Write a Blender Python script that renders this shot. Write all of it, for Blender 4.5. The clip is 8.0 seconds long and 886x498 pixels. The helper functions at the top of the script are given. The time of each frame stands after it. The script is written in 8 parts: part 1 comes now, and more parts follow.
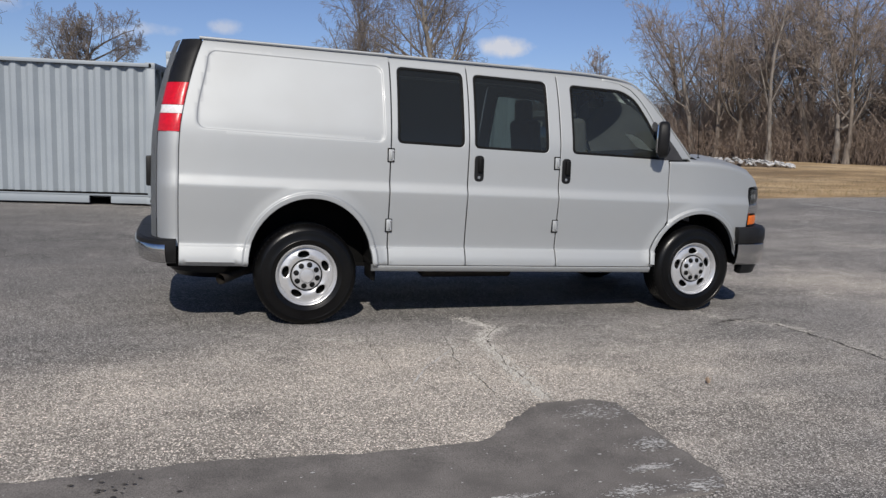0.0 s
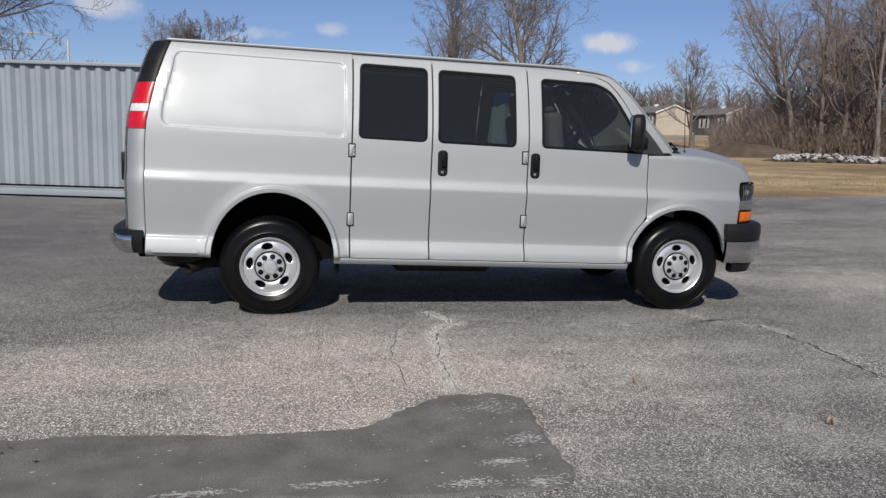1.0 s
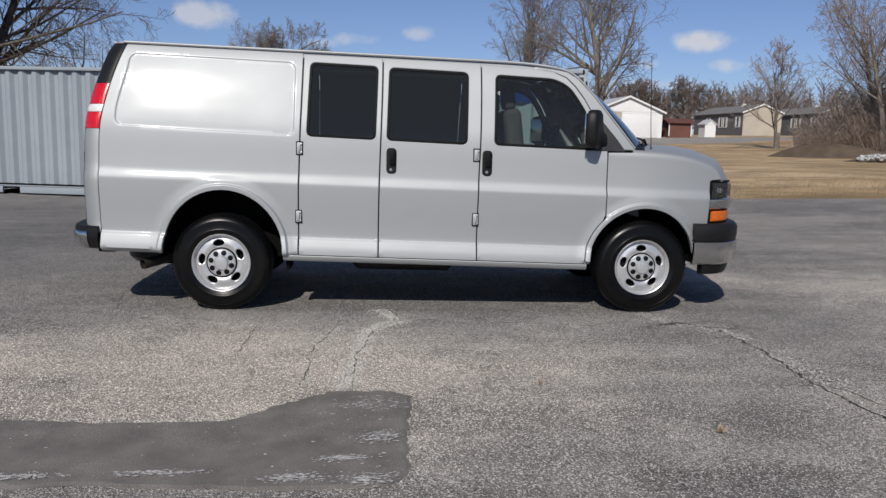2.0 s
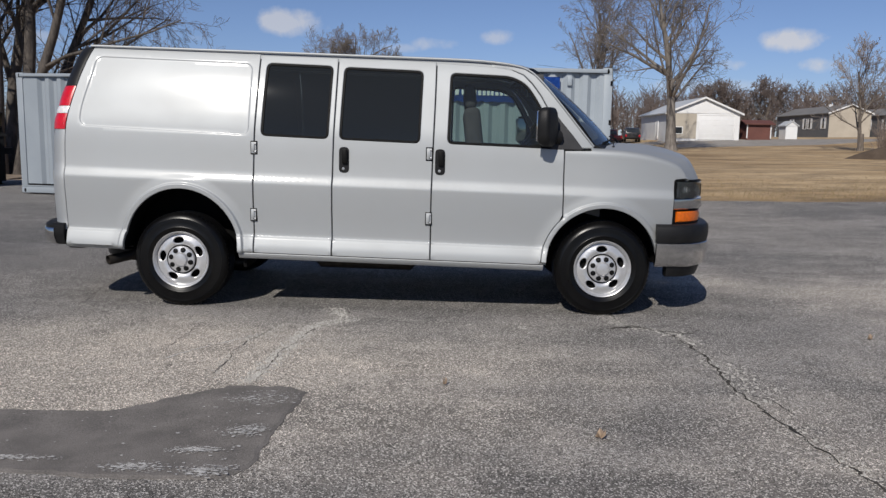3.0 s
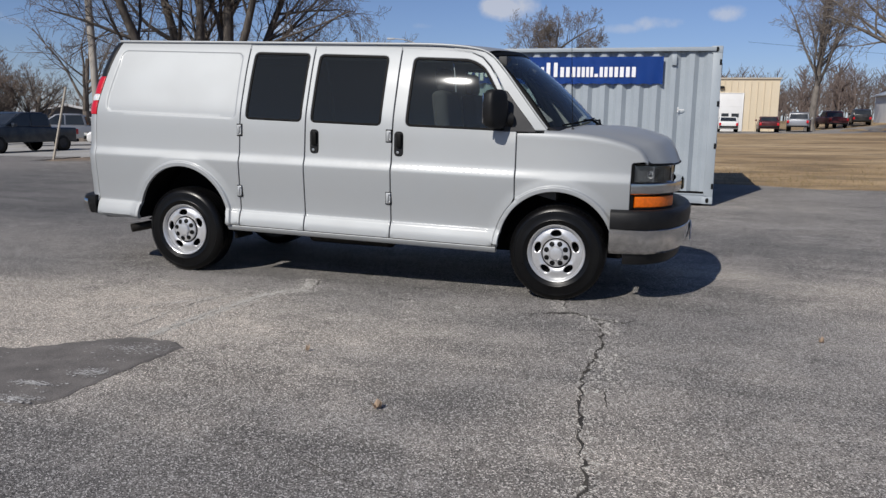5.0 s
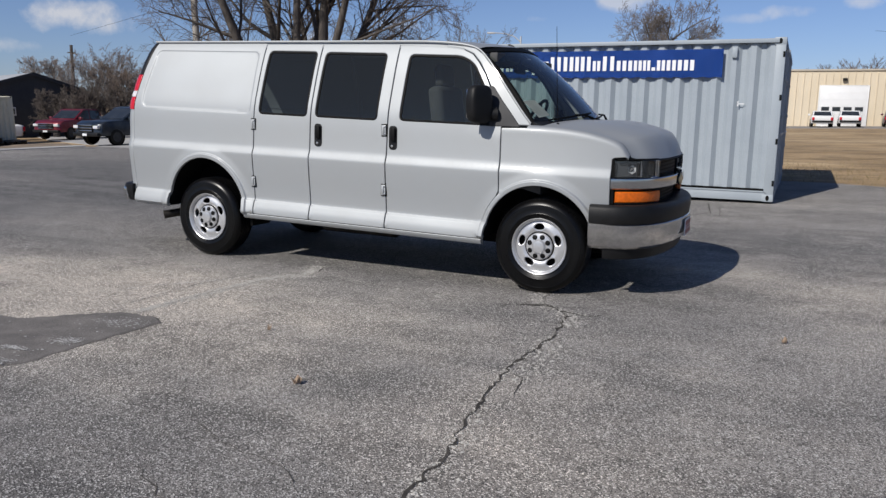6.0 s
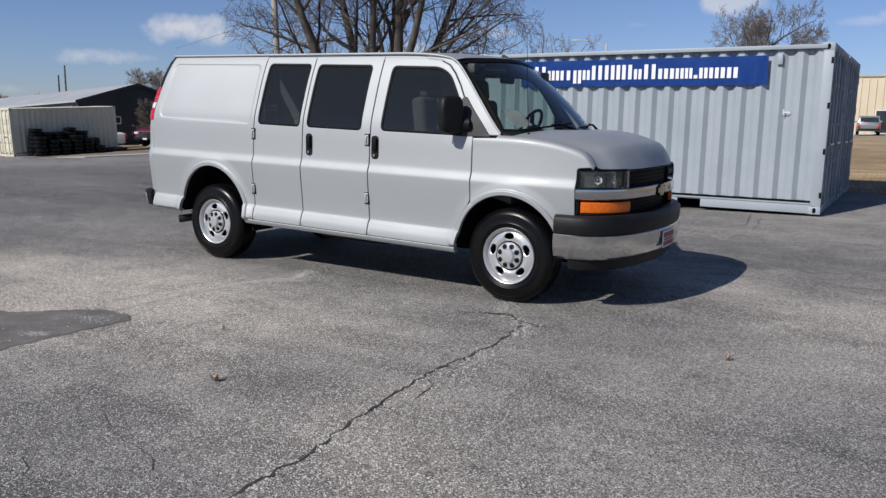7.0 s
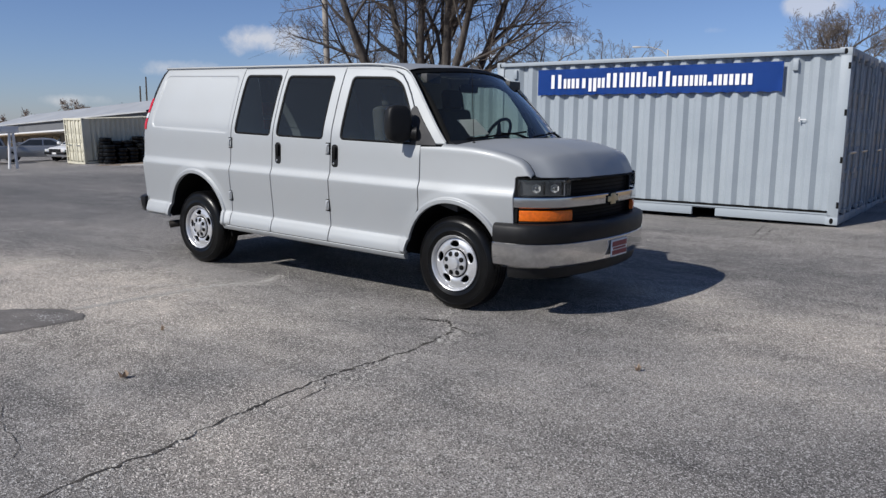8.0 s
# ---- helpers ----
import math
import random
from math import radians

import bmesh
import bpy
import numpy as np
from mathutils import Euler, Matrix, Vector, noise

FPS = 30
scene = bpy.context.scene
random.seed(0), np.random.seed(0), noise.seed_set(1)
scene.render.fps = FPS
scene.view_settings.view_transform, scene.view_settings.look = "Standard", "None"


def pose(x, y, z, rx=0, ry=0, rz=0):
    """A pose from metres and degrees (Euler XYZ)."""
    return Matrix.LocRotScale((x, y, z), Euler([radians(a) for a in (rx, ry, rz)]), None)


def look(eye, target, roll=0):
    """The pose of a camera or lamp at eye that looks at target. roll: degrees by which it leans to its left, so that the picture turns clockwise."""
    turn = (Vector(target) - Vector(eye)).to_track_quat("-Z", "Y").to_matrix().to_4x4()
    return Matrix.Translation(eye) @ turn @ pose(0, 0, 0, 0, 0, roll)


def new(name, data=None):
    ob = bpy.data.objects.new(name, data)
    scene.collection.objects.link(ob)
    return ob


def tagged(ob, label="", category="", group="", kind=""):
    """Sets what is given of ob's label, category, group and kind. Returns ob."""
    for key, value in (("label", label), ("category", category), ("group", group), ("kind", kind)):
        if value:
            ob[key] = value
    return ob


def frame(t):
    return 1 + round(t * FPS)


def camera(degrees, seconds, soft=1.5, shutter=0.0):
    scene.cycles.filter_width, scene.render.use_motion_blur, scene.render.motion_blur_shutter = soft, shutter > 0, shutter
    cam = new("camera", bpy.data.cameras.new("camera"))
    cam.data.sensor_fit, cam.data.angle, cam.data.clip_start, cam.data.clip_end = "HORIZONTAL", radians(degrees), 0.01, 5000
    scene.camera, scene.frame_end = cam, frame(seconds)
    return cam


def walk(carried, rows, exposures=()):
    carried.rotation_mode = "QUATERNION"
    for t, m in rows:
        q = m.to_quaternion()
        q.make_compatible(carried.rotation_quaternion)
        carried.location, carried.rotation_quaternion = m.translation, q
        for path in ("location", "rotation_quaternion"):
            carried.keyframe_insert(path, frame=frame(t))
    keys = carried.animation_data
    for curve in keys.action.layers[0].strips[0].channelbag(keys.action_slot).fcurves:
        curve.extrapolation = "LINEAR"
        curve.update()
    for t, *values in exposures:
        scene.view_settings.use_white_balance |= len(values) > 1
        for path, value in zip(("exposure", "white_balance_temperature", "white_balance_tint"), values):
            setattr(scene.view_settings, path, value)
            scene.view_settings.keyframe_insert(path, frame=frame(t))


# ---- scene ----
cam = camera(59.5, 8.0, 1.42)
PATH = [
    (0, (-0.845, -5.781, 1.422), (-0.221, -3.9, 1.148), 2.2),
    (0.5, (-0.336, -5.971, 1.429), (0.156, -4.053, 1.146), 2.1),
    (1, (0.194, -6.099, 1.433), (0.568, -4.156, 1.146), 1.8),
    (1.5, (0.698, -6.224, 1.42), (0.962, -4.262, 1.136), 1.6),
    (2, (1.264, -6.206, 1.42), (1.424, -4.233, 1.134), 1.4),
    (3.5, (2.726, -6.211, 1.396), (2.572, -4.236, 1.116), 1.1),
    (4, (3.235, -6.234, 1.418), (2.943, -4.277, 1.124), 1.1),
    (4.5, (3.786, -6.171, 1.425), (3.355, -4.244, 1.112), 1.0),
    (6, (5.323, -5.924, 1.451), (4.495, -4.137, 1.101), 0.9),
    (6.5, (5.805, -5.804, 1.47), (4.86, -4.075, 1.125), 0.9),
    (7, (6.252, -5.541, 1.485), (5.21, -3.866, 1.151), 0.8),
    (7.5, (6.702, -5.324, 1.485), (5.581, -3.699, 1.162), 0.7),
    (8, (7.133, -5.046, 1.505), (5.942, -3.471, 1.189), 0.6),
]
walk(cam, [(t, look(eye, target, roll)) for t, eye, target, roll in PATH], [(0, -0.12, 6660, 10), (2, -0.21, 6590, 10), (3.5, -0.26, 6620, 10), (4.5, -0.25, 6560, 10), (6, -0.15, 6480, 10), (8, -0.08, 6350, 10)])

# ---- light ----
SUN_DIR = Vector((-0.26, -0.735, 0.626)).normalized()
world = bpy.data.worlds.new("sky")
scene.world = world
world.use_nodes = True
wn, wl = world.node_tree.nodes, world.node_tree.links
wn.clear()
sky = wn.new("ShaderNodeTexSky")
sky.sky_type, sky.sun_disc = "NISHITA", False
sky.sun_elevation = math.asin(SUN_DIR.z)
sky.sun_rotation = math.atan2(SUN_DIR.x, SUN_DIR.y)
sky.air_density, sky.dust_density, sky.ozone_density = 1.0, 0.12, 1.6
# small fair-weather clouds low over the horizon
wc = wn.new("ShaderNodeTexCoord")
wno = wn.new("ShaderNodeTexNoise")
wno.inputs["Scale"].default_value, wno.inputs["Detail"].default_value, wno.inputs["Roughness"].default_value = 14.0, 6.0, 0.6
wl.new(wc.outputs["Generated"], wno.inputs["Vector"])


def wmath(op, a, b=None):
    nd = wn.new("ShaderNodeMath")
    nd.operation = op
    for sock, v in zip(nd.inputs, (a, b)):
        if isinstance(v, (int, float)):
            sock.default_value = v
        elif v is not None:
            wl.new(v, sock)
    return nd.outputs[0]


def wdot(v):
    nd = wn.new("ShaderNodeVectorMath")
    nd.operation = "DOT_PRODUCT"
    nd.inputs[1].default_value = v
    wl.new(wc.outputs["Generated"], nd.inputs[0])
    return nd.outputs["Value"]


# azimuth, elevation, half width and half height in degrees, density
CLOUDS = [(101.8, 7.8, 2.7, 1.0, 0.85), (139.1, 5.7, 4.6, 1.15, 1.0), (68.0, 6.9, 2.3, 0.8, 1.0), (65.5, 5.2, 1.7, 0.65, 1.0), (71.2, 5.4, 1.4, 0.5, 0.75), (144.9, 3.6, 2.9, 0.7, 0.8), (91.8, 6.7, 2.2, 0.55, 0.7), (87.4, 7.3, 1.4, 0.6, 0.7), (94.5, 6.4, 2.0, 0.4, 0.5), (71.0, 4.0, 5.0, 0.5, 0.45), (118.3, 6.0, 1.8, 0.45, 0.5), (152.3, 1.4, 2.6, 0.5, 0.7), (124.2, 4.9, 1.4, 0.45, 0.6), (108.3, 6.5, 1.3, 0.35, 0.5), (30, 8.0, 5.0, 1.4, 0.8), (-40, 12, 9.0, 3.0, 0.8), (200, 10, 8.0, 2.5, 0.8), (270, 12, 9.0, 3.0, 0.8)]
wob = wmath("MULTIPLY", wmath("SUBTRACT", wno.outputs["Fac"], 0.52), 4.6)
cloud = 0.0
for az, el, cw, ch, dens in CLOUDS:
    a, e = radians(az), radians(el)
    u = wmath("DIVIDE", wdot((-math.sin(a), math.cos(a), 0)), math.sin(radians(cw)))
    v = wmath("DIVIDE", wdot((-math.sin(e) * math.cos(a), -math.sin(e) * math.sin(a), math.cos(e))), math.sin(radians(ch)))
    front = wmath("GREATER_THAN", wdot((math.cos(a) * math.cos(e), math.sin(a) * math.cos(e), math.sin(e))), 0.7)
    r2 = wmath("ADD", wmath("MULTIPLY", u, u), wmath("MULTIPLY", v, v))
    f_ = wmath("MINIMUM", wmath("MAXIMUM", wmath("SUBTRACT", wmath("ADD", 1.0, wob), r2), 0.0), 1.0)
    cloud = wmath("MAXIMUM", wmath("MULTIPLY", wmath("MULTIPLY", f_, front), dens), cloud)
wmix = wn.new("ShaderNodeMixRGB")
wmix.inputs[2].default_value = (11.6, 11.4, 11.5, 1)
wb = wn.new("ShaderNodeBackground")
wb.inputs["Strength"].default_value = 0.068
wo = wn.new("ShaderNodeOutputWorld")
wl.new(wmath("MULTIPLY", wmath("POWER", cloud, 1.35), 0.72), wmix.inputs["Fac"])
wtint = wn.new("ShaderNodeMixRGB")
wtint.blend_type, wtint.inputs["Fac"].default_value, wtint.inputs[2].default_value = "MULTIPLY", 1.0, (0.88, 0.95, 1.225, 1)
wl.new(sky.outputs[0], wtint.inputs[1])
wlow = wn.new("ShaderNodeMixRGB")
wlow.blend_type, wlow.inputs[2].default_value = "MULTIPLY", (0.87, 0.985, 1.22, 1)
wl.new(wmath("MINIMUM", wmath("MAXIMUM", wmath("SUBTRACT", 1.0, wmath("MULTIPLY", wdot((0, 0, 1)), 4.0)), 0.0), 1.0), wlow.inputs["Fac"])
wl.new(wtint.outputs[0], wlow.inputs[1])
wl.new(wlow.outputs[0], wmix.inputs[1])
wl.new(wmix.outputs[0], wb.inputs["Color"])
wl.new(wb.outputs[0], wo.inputs[0])

sun = new("sun", bpy.data.lights.new("sun", "SUN"))
sun.data.energy, sun.data.angle, sun.data.color = 5.0, radians(0.55), (1.0, 0.955, 0.89)
sun.matrix_world = look(SUN_DIR * 60, (0, 0, 0))

# ---- materials ----
def nodes_of(name):
    m = bpy.data.materials.new(name)
    m.use_nodes = True
    nt = m.node_tree
    return m, nt.nodes, nt.links, nt.nodes["Principled BSDF"]


def noise_tex(n, l, coord, scale, detail=4.0, rough=0.55, stretch=None):
    t = n.new("ShaderNodeTexNoise")
    t.inputs["Scale"].default_value, t.inputs["Detail"].default_value, t.inputs["Roughness"].default_value = scale, detail, rough
    if stretch:
        mp = n.new("ShaderNodeMapping")
        mp.inputs["Scale"].default_value = stretch
        l.new(coord, mp.inputs["Vector"])
        coord = mp.outputs[0]
    l.new(coord, t.inputs["Vector"])
    return t.outputs["Fac"]


def ramp(n, l, fac, stops):
    r = n.new("ShaderNodeValToRGB")
    e = r.color_ramp.elements
    while len(e) < len(stops):
        e.new(0.5)
    for el, (p, c) in zip(e, stops):
        el.position = p
        el.color = (*c, 1) if len(c) == 3 else c
    l.new(fac, r.inputs["Fac"])
    return r.outputs["Color"]


def mixc(n, l, fac, a, b, mode="MIX"):
    x = n.new("ShaderNodeMixRGB")
    x.blend_type = mode
    for sock, v in ((x.inputs["Fac"], fac), (x.inputs[1], a), (x.inputs[2], b)):
        if isinstance(v, (int, float)):
            sock.default_value = v
        elif isinstance(v, tuple):
            sock.default_value = (*v, 1)
        else:
            l.new(v, sock)
    return x.outputs[0]


def bump(n, l, b, height, strength, dist=0.01):
    bn = n.new("ShaderNodeBump")
    bn.inputs["Strength"].default_value, bn.inputs["Distance"].default_value = strength, dist
    l.new(height, bn.inputs["Height"])
    l.new(bn.outputs[0], b.inputs["Normal"])


def surface(name, c1, c2, scale=3.0, rough=0.6, metal=0.0, grain=60.0, relief=0.15, coat=0.0, spread=0.12, vary=0.0, spec=0.5):
    """A plain surface with broad stains, fine grain and relief; vary: difference from object to object."""
    m, n, l, b = nodes_of(name)
    co = n.new("ShaderNodeTexCoord").outputs["Object"]
    big, fine = noise_tex(n, l, co, scale, 5.0), noise_tex(n, l, co, grain, 3.0)
    col = mixc(n, l, ramp(n, l, big, [(0.35, (0, 0, 0)), (0.68, (1, 1, 1))]), c1, c2)
    dark = tuple(v * (1 - spread * 1.6) for v in (1, 1, 1))
    col = mixc(n, l, 1.0, col, ramp(n, l, fine, [(0.3, dark), (0.7, (1, 1, 1))]), "MULTIPLY")
    if vary:
        oi = n.new("ShaderNodeObjectInfo").outputs["Random"]
        col = mixc(n, l, 1.0, col, ramp(n, l, oi, [(0.0, (1 - vary,) * 3), (1.0, (1.0, 1.0, 1.0))]), "MULTIPLY")
    l.new(col, b.inputs["Base Color"])
    rr = n.new("ShaderNodeMapRange")
    rr.inputs["To Min"].default_value, rr.inputs["To Max"].default_value = max(0.02, rough - 0.08), min(1, rough + 0.08)
    l.new(big, rr.inputs["Value"])
    l.new(rr.outputs[0], b.inputs["Roughness"])
    b.inputs["Metallic"].default_value, b.inputs["Coat Weight"].default_value = metal, coat
    b.inputs["Coat Roughness"].default_value = 0.04
    b.inputs["Specular IOR Level"].default_value = spec
    if relief:
        bump(n, l, b, fine, relief, 0.004)
    return m


def car_paint(name, base, metal=0.75, rough=0.36, dust=0.12):
    """Clear-coated metallic paint with fine flake and a thin film of road dust."""
    m, n, l, b = nodes_of(name)
    co = n.new("ShaderNodeTexCoord").outputs["Object"]
    flake = noise_tex(n, l, co, 900.0, 2.0)
    film = noise_tex(n, l, co, 2.2, 6.0)
    col = mixc(n, l, ramp(n, l, flake, [(0.35, (0.92,) * 3), (0.65, (1, 1, 1))]), tuple(v * 0.93 for v in base), base)
    col = mixc(n, l, ramp(n, l, film, [(0.4, (0, 0, 0)), (0.8, (dust,) * 3)]), col, (0.40, 0.38, 0.35))
    l.new(col, b.inputs["Base Color"])
    b.inputs["Metallic"].default_value, b.inputs["Coat Weight"].default_value, b.inputs["Coat Roughness"].default_value = metal, 0.25, 0.14
    mr = n.new("ShaderNodeMapRange")
    mr.inputs["To Min"].default_value, mr.inputs["To Max"].default_value = rough - 0.04, rough + 0.06
    l.new(film, mr.inputs["Value"])
    l.new(mr.outputs[0], b.inputs["Roughness"])
    return m


def window_glass(name, tint, ior=1.5, film=0.012, blur=0.05):
    """Thin tinted glass: it lets tinted light through and mirrors by its Fresnel gloss."""
    m, n, l, b = nodes_of(name)
    n.remove(b)
    tr, gl, fr, mx = n.new("ShaderNodeBsdfTransparent"), n.new("ShaderNodeBsdfGlossy"), n.new("ShaderNodeFresnel"), n.new("ShaderNodeMixShader")
    tr.inputs["Color"].default_value = (*tint, 1)
    gl.inputs["Roughness"].default_value = blur
    gl.inputs["Color"].default_value = (0.95, 0.97, 1.0, 1)
    fr.inputs["IOR"].default_value = ior
    out = n["Material Output"]
    l.new(fr.outputs[0], mx.inputs[0])
    l.new(tr.outputs[0], mx.inputs[1])
    l.new(gl.outputs[0], mx.inputs[2])
    # a thin even grey diffuse veil over the pane
    df, mx2 = n.new("ShaderNodeBsdfDiffuse"), n.new("ShaderNodeMixShader")
    df.inputs["Color"].default_value = (0.46, 0.50, 0.48, 1)
    mx2.inputs[0].default_value = film
    l.new(mx.outputs[0], mx2.inputs[1])
    l.new(df.outputs[0], mx2.inputs[2])
    l.new(mx2.outputs[0], out.inputs["Surface"])
    return m


def asphalt(name, light, dark, stone):
    """Worn asphalt: exposed stones, pale worn and darker sealed areas, drag marks, one pale zone round the patch."""
    m, n, l, b = nodes_of(name)
    co = n.new("ShaderNodeTexCoord").outputs["Object"]
    area = noise_tex(n, l, co, 0.33, 6.0, 0.62, (0.75, 1.25, 1.0))
    streak = noise_tex(n, l, co, 1.1, 6.0, 0.62, (0.22, 1.9, 1.0))
    blot = noise_tex(n, l, co, 2.3, 7.0, 0.7)
    mp = n.new("ShaderNodeMapping")
    mp.inputs["Location"].default_value, mp.inputs["Scale"].default_value = (0.06, 0.92, 0.0), (0.15, 0.46, 0.0)
    l.new(co, mp.inputs["Vector"])
    gr = n.new("ShaderNodeTexGradient")
    gr.gradient_type = "SPHERICAL"
    l.new(mp.outputs[0], gr.inputs["Vector"])
    # a second pale worn zone along the long crack
    mp2 = n.new("ShaderNodeMapping")
    mp2.inputs["Location"].default_value, mp2.inputs["Scale"].default_value = (-1.75, 1.22, 0.0), (0.45, 0.45, 0.0)
    l.new(co, mp2.inputs["Vector"])
    gr2 = n.new("ShaderNodeTexGradient")
    gr2.gradient_type = "SPHERICAL"
    l.new(mp2.outputs[0], gr2.inputs["Vector"])
    zone = mixc(n, l, 1.0, gr.outputs["Fac"], mixc(n, l, 1.0, gr2.outputs["Fac"], (0.6, 0.6, 0.6), "MULTIPLY"), "LIGHTEN")
    mp4 = n.new("ShaderNodeMapping")
    mp4.inputs["Location"].default_value, mp4.inputs["Scale"].default_value = (-2.05, -0.62, 0.0), (0.33, 0.42, 0.0)
    l.new(co, mp4.inputs["Vector"])
    gr4 = n.new("ShaderNodeTexGradient")
    gr4.gradient_type = "SPHERICAL"
    l.new(mp4.outputs[0], gr4.inputs["Vector"])
    mp5 = n.new("ShaderNodeMapping")
    mp5.inputs["Location"].default_value, mp5.inputs["Scale"].default_value = (-0.95, -0.72, 0.0), (0.11, 0.11, 0.0)
    l.new(co, mp5.inputs["Vector"])
    gr5 = n.new("ShaderNodeTexGradient")
    gr5.gradient_type = "SPHERICAL"
    l.new(mp5.outputs[0], gr5.inputs["Vector"])
    zone = mixc(n, l, 1.0, zone, mixc(n, l, 1.0, gr4.outputs["Fac"], (0.75, 0.75, 0.75), "MULTIPLY"), "LIGHTEN")
    zone = mixc(n, l, 1.0, zone, mixc(n, l, 1.0, gr5.outputs["Fac"], (0.28, 0.28, 0.28), "MULTIPLY"), "LIGHTEN")
    zone = mixc(n, l, 0.75, zone, area, "LINEAR_LIGHT")
    worn = area
    col = ramp(n, l, worn, [(0.34, dark), (0.47, tuple((p + q) / 2 for p, q in zip(dark, light))), (0.64, light), (0.85, tuple(q * 1.2 for q in light))])
    col = mixc(n, l, ramp(n, l, streak, [(0.50, (0, 0, 0)), (0.70, (0.6,) * 3)]), col, tuple(q * 1.45 for q in light))
    col = mixc(n, l, ramp(n, l, streak, [(0.30, (0.7,) * 3), (0.47, (0, 0, 0))]), col, tuple(q * 0.85 for q in dark))
    col = mixc(n, l, ramp(n, l, blot, [(0.53, (0, 0, 0)), (0.68, (0.75,) * 3)]), col, tuple(q * 1.32 for q in light))
    col = mixc(n, l, ramp(n, l, blot, [(0.33, (0.6,) * 3), (0.45, (0, 0, 0))]), col, tuple(q * 0.8 for q in dark))
    v = n.new("ShaderNodeTexVoronoi")
    v.inputs["Scale"].default_value = 165.0
    l.new(co, v.inputs["Vector"])
    grit = noise_tex(n, l, co, 300.0, 3.0, 0.7)
    sep = n.new("ShaderNodeSeparateColor")
    l.new(v.outputs["Color"], sep.inputs[0])
    col = mixc(n, l, ramp(n, l, sep.outputs[0], [(0.72, (0, 0, 0)), (0.82, (0.85,) * 3)]), col, stone)
    col = mixc(n, l, ramp(n, l, sep.outputs[1], [(0.66, (0, 0, 0)), (0.8, (0.8,) * 3)]), col, tuple(q * 0.35 for q in dark))
    col = mixc(n, l, 1.0, col, ramp(n, l, grit, [(0.36, (0.36,) * 3), (0.64, (1.55,) * 3)]), "MULTIPLY")
    col = mixc(n, l, 1.0, col, ramp(n, l, zone, [(0.02, (0.78, 0.78, 0.785)), (0.35, (0.94, 0.93, 0.915)), (0.75, (1.52, 1.45, 1.35))]), "MULTIPLY")
    # dark sealed stretch behind the parking place
    mp3 = n.new("ShaderNodeMapping")
    mp3.inputs["Location"].default_value, mp3.inputs["Scale"].default_value = (1.0, -0.72, 0.0), (0.125, 0.145, 0.0)
    l.new(co, mp3.inputs["Vector"])
    gr3 = n.new("ShaderNodeTexGradient")
    gr3.gradient_type = "SPHERICAL"
    l.new(mp3.outputs[0], gr3.inputs["Vector"])
    seal = mixc(n, l, 0.6, gr3.outputs["Fac"], streak, "LINEAR_LIGHT")
    col = mixc(n, l, 1.0, col, ramp(n, l, seal, [(0.06, (1.0,) * 3), (0.42, (0.71, 0.725, 0.745))]), "MULTIPLY")
    l.new(col, b.inputs["Base Color"])
    b.inputs["Roughness"].default_value = 0.88
    b.inputs["Specular IOR Level"].default_value = 0.3
    bump(n, l, b, mixc(n, l, 0.5, v.outputs["Distance"], grit), 0.8, 0.008)
    return m


def dry_grass(name):
    m, n, l, b = nodes_of(name)
    co = n.new("ShaderNodeTexCoord").outputs["Object"]
    big = noise_tex(n, l, co, 0.12, 7.0, 0.65, (0.8, 1.3, 1.0))
    mid = noise_tex(n, l, co, 0.75, 9.0, 0.76, (0.6, 1.1, 1.0))
    fine = noise_tex(n, l, co, 22.0, 4.0, 0.7)
    col = ramp(n, l, big, [(0.36, (0.24, 0.155, 0.075)), (0.48, (0.44, 0.305, 0.16)), (0.62, (0.58, 0.43, 0.255))])
    col = mixc(n, l, ramp(n, l, mid, [(0.40, (0.8,) * 3), (0.56, (0, 0, 0))]), col, (0.19, 0.135, 0.075))
    col = mixc(n, l, 1.0, col, ramp(n, l, fine, [(0.3, (0.6,) * 3), (0.7, (1.2,) * 3)]), "MULTIPLY")
    l.new(col, b.inputs["Base Color"])
    b.inputs["Roughness"].default_value = 0.95
    bump(n, l, b, mixc(n, l, 0.5, fine, mid), 0.8, 0.05)
    return m


def bark(name, c1, c2):
    m, n, l, b = nodes_of(name)
    co = n.new("ShaderNodeTexCoord").outputs["Object"]
    f = noise_tex(n, l, co, 7.0, 5.0, 0.65, (1.0, 1.0, 0.22))
    big = noise_tex(n, l, co, 0.6, 3.0)
    col = mixc(n, l, ramp(n, l, f, [(0.35, (0, 0, 0)), (0.65, (1, 1, 1))]), c1, c2)
    col = mixc(n, l, 1.0, col, ramp(n, l, big, [(0.3, (0.75,) * 3), (0.7, (1.1,) * 3)]), "MULTIPLY")
    l.new(col, b.inputs["Base Color"])
    b.inputs["Roughness"].default_value = 0.9
    bump(n, l, b, f, 0.6, 0.02)
    return m


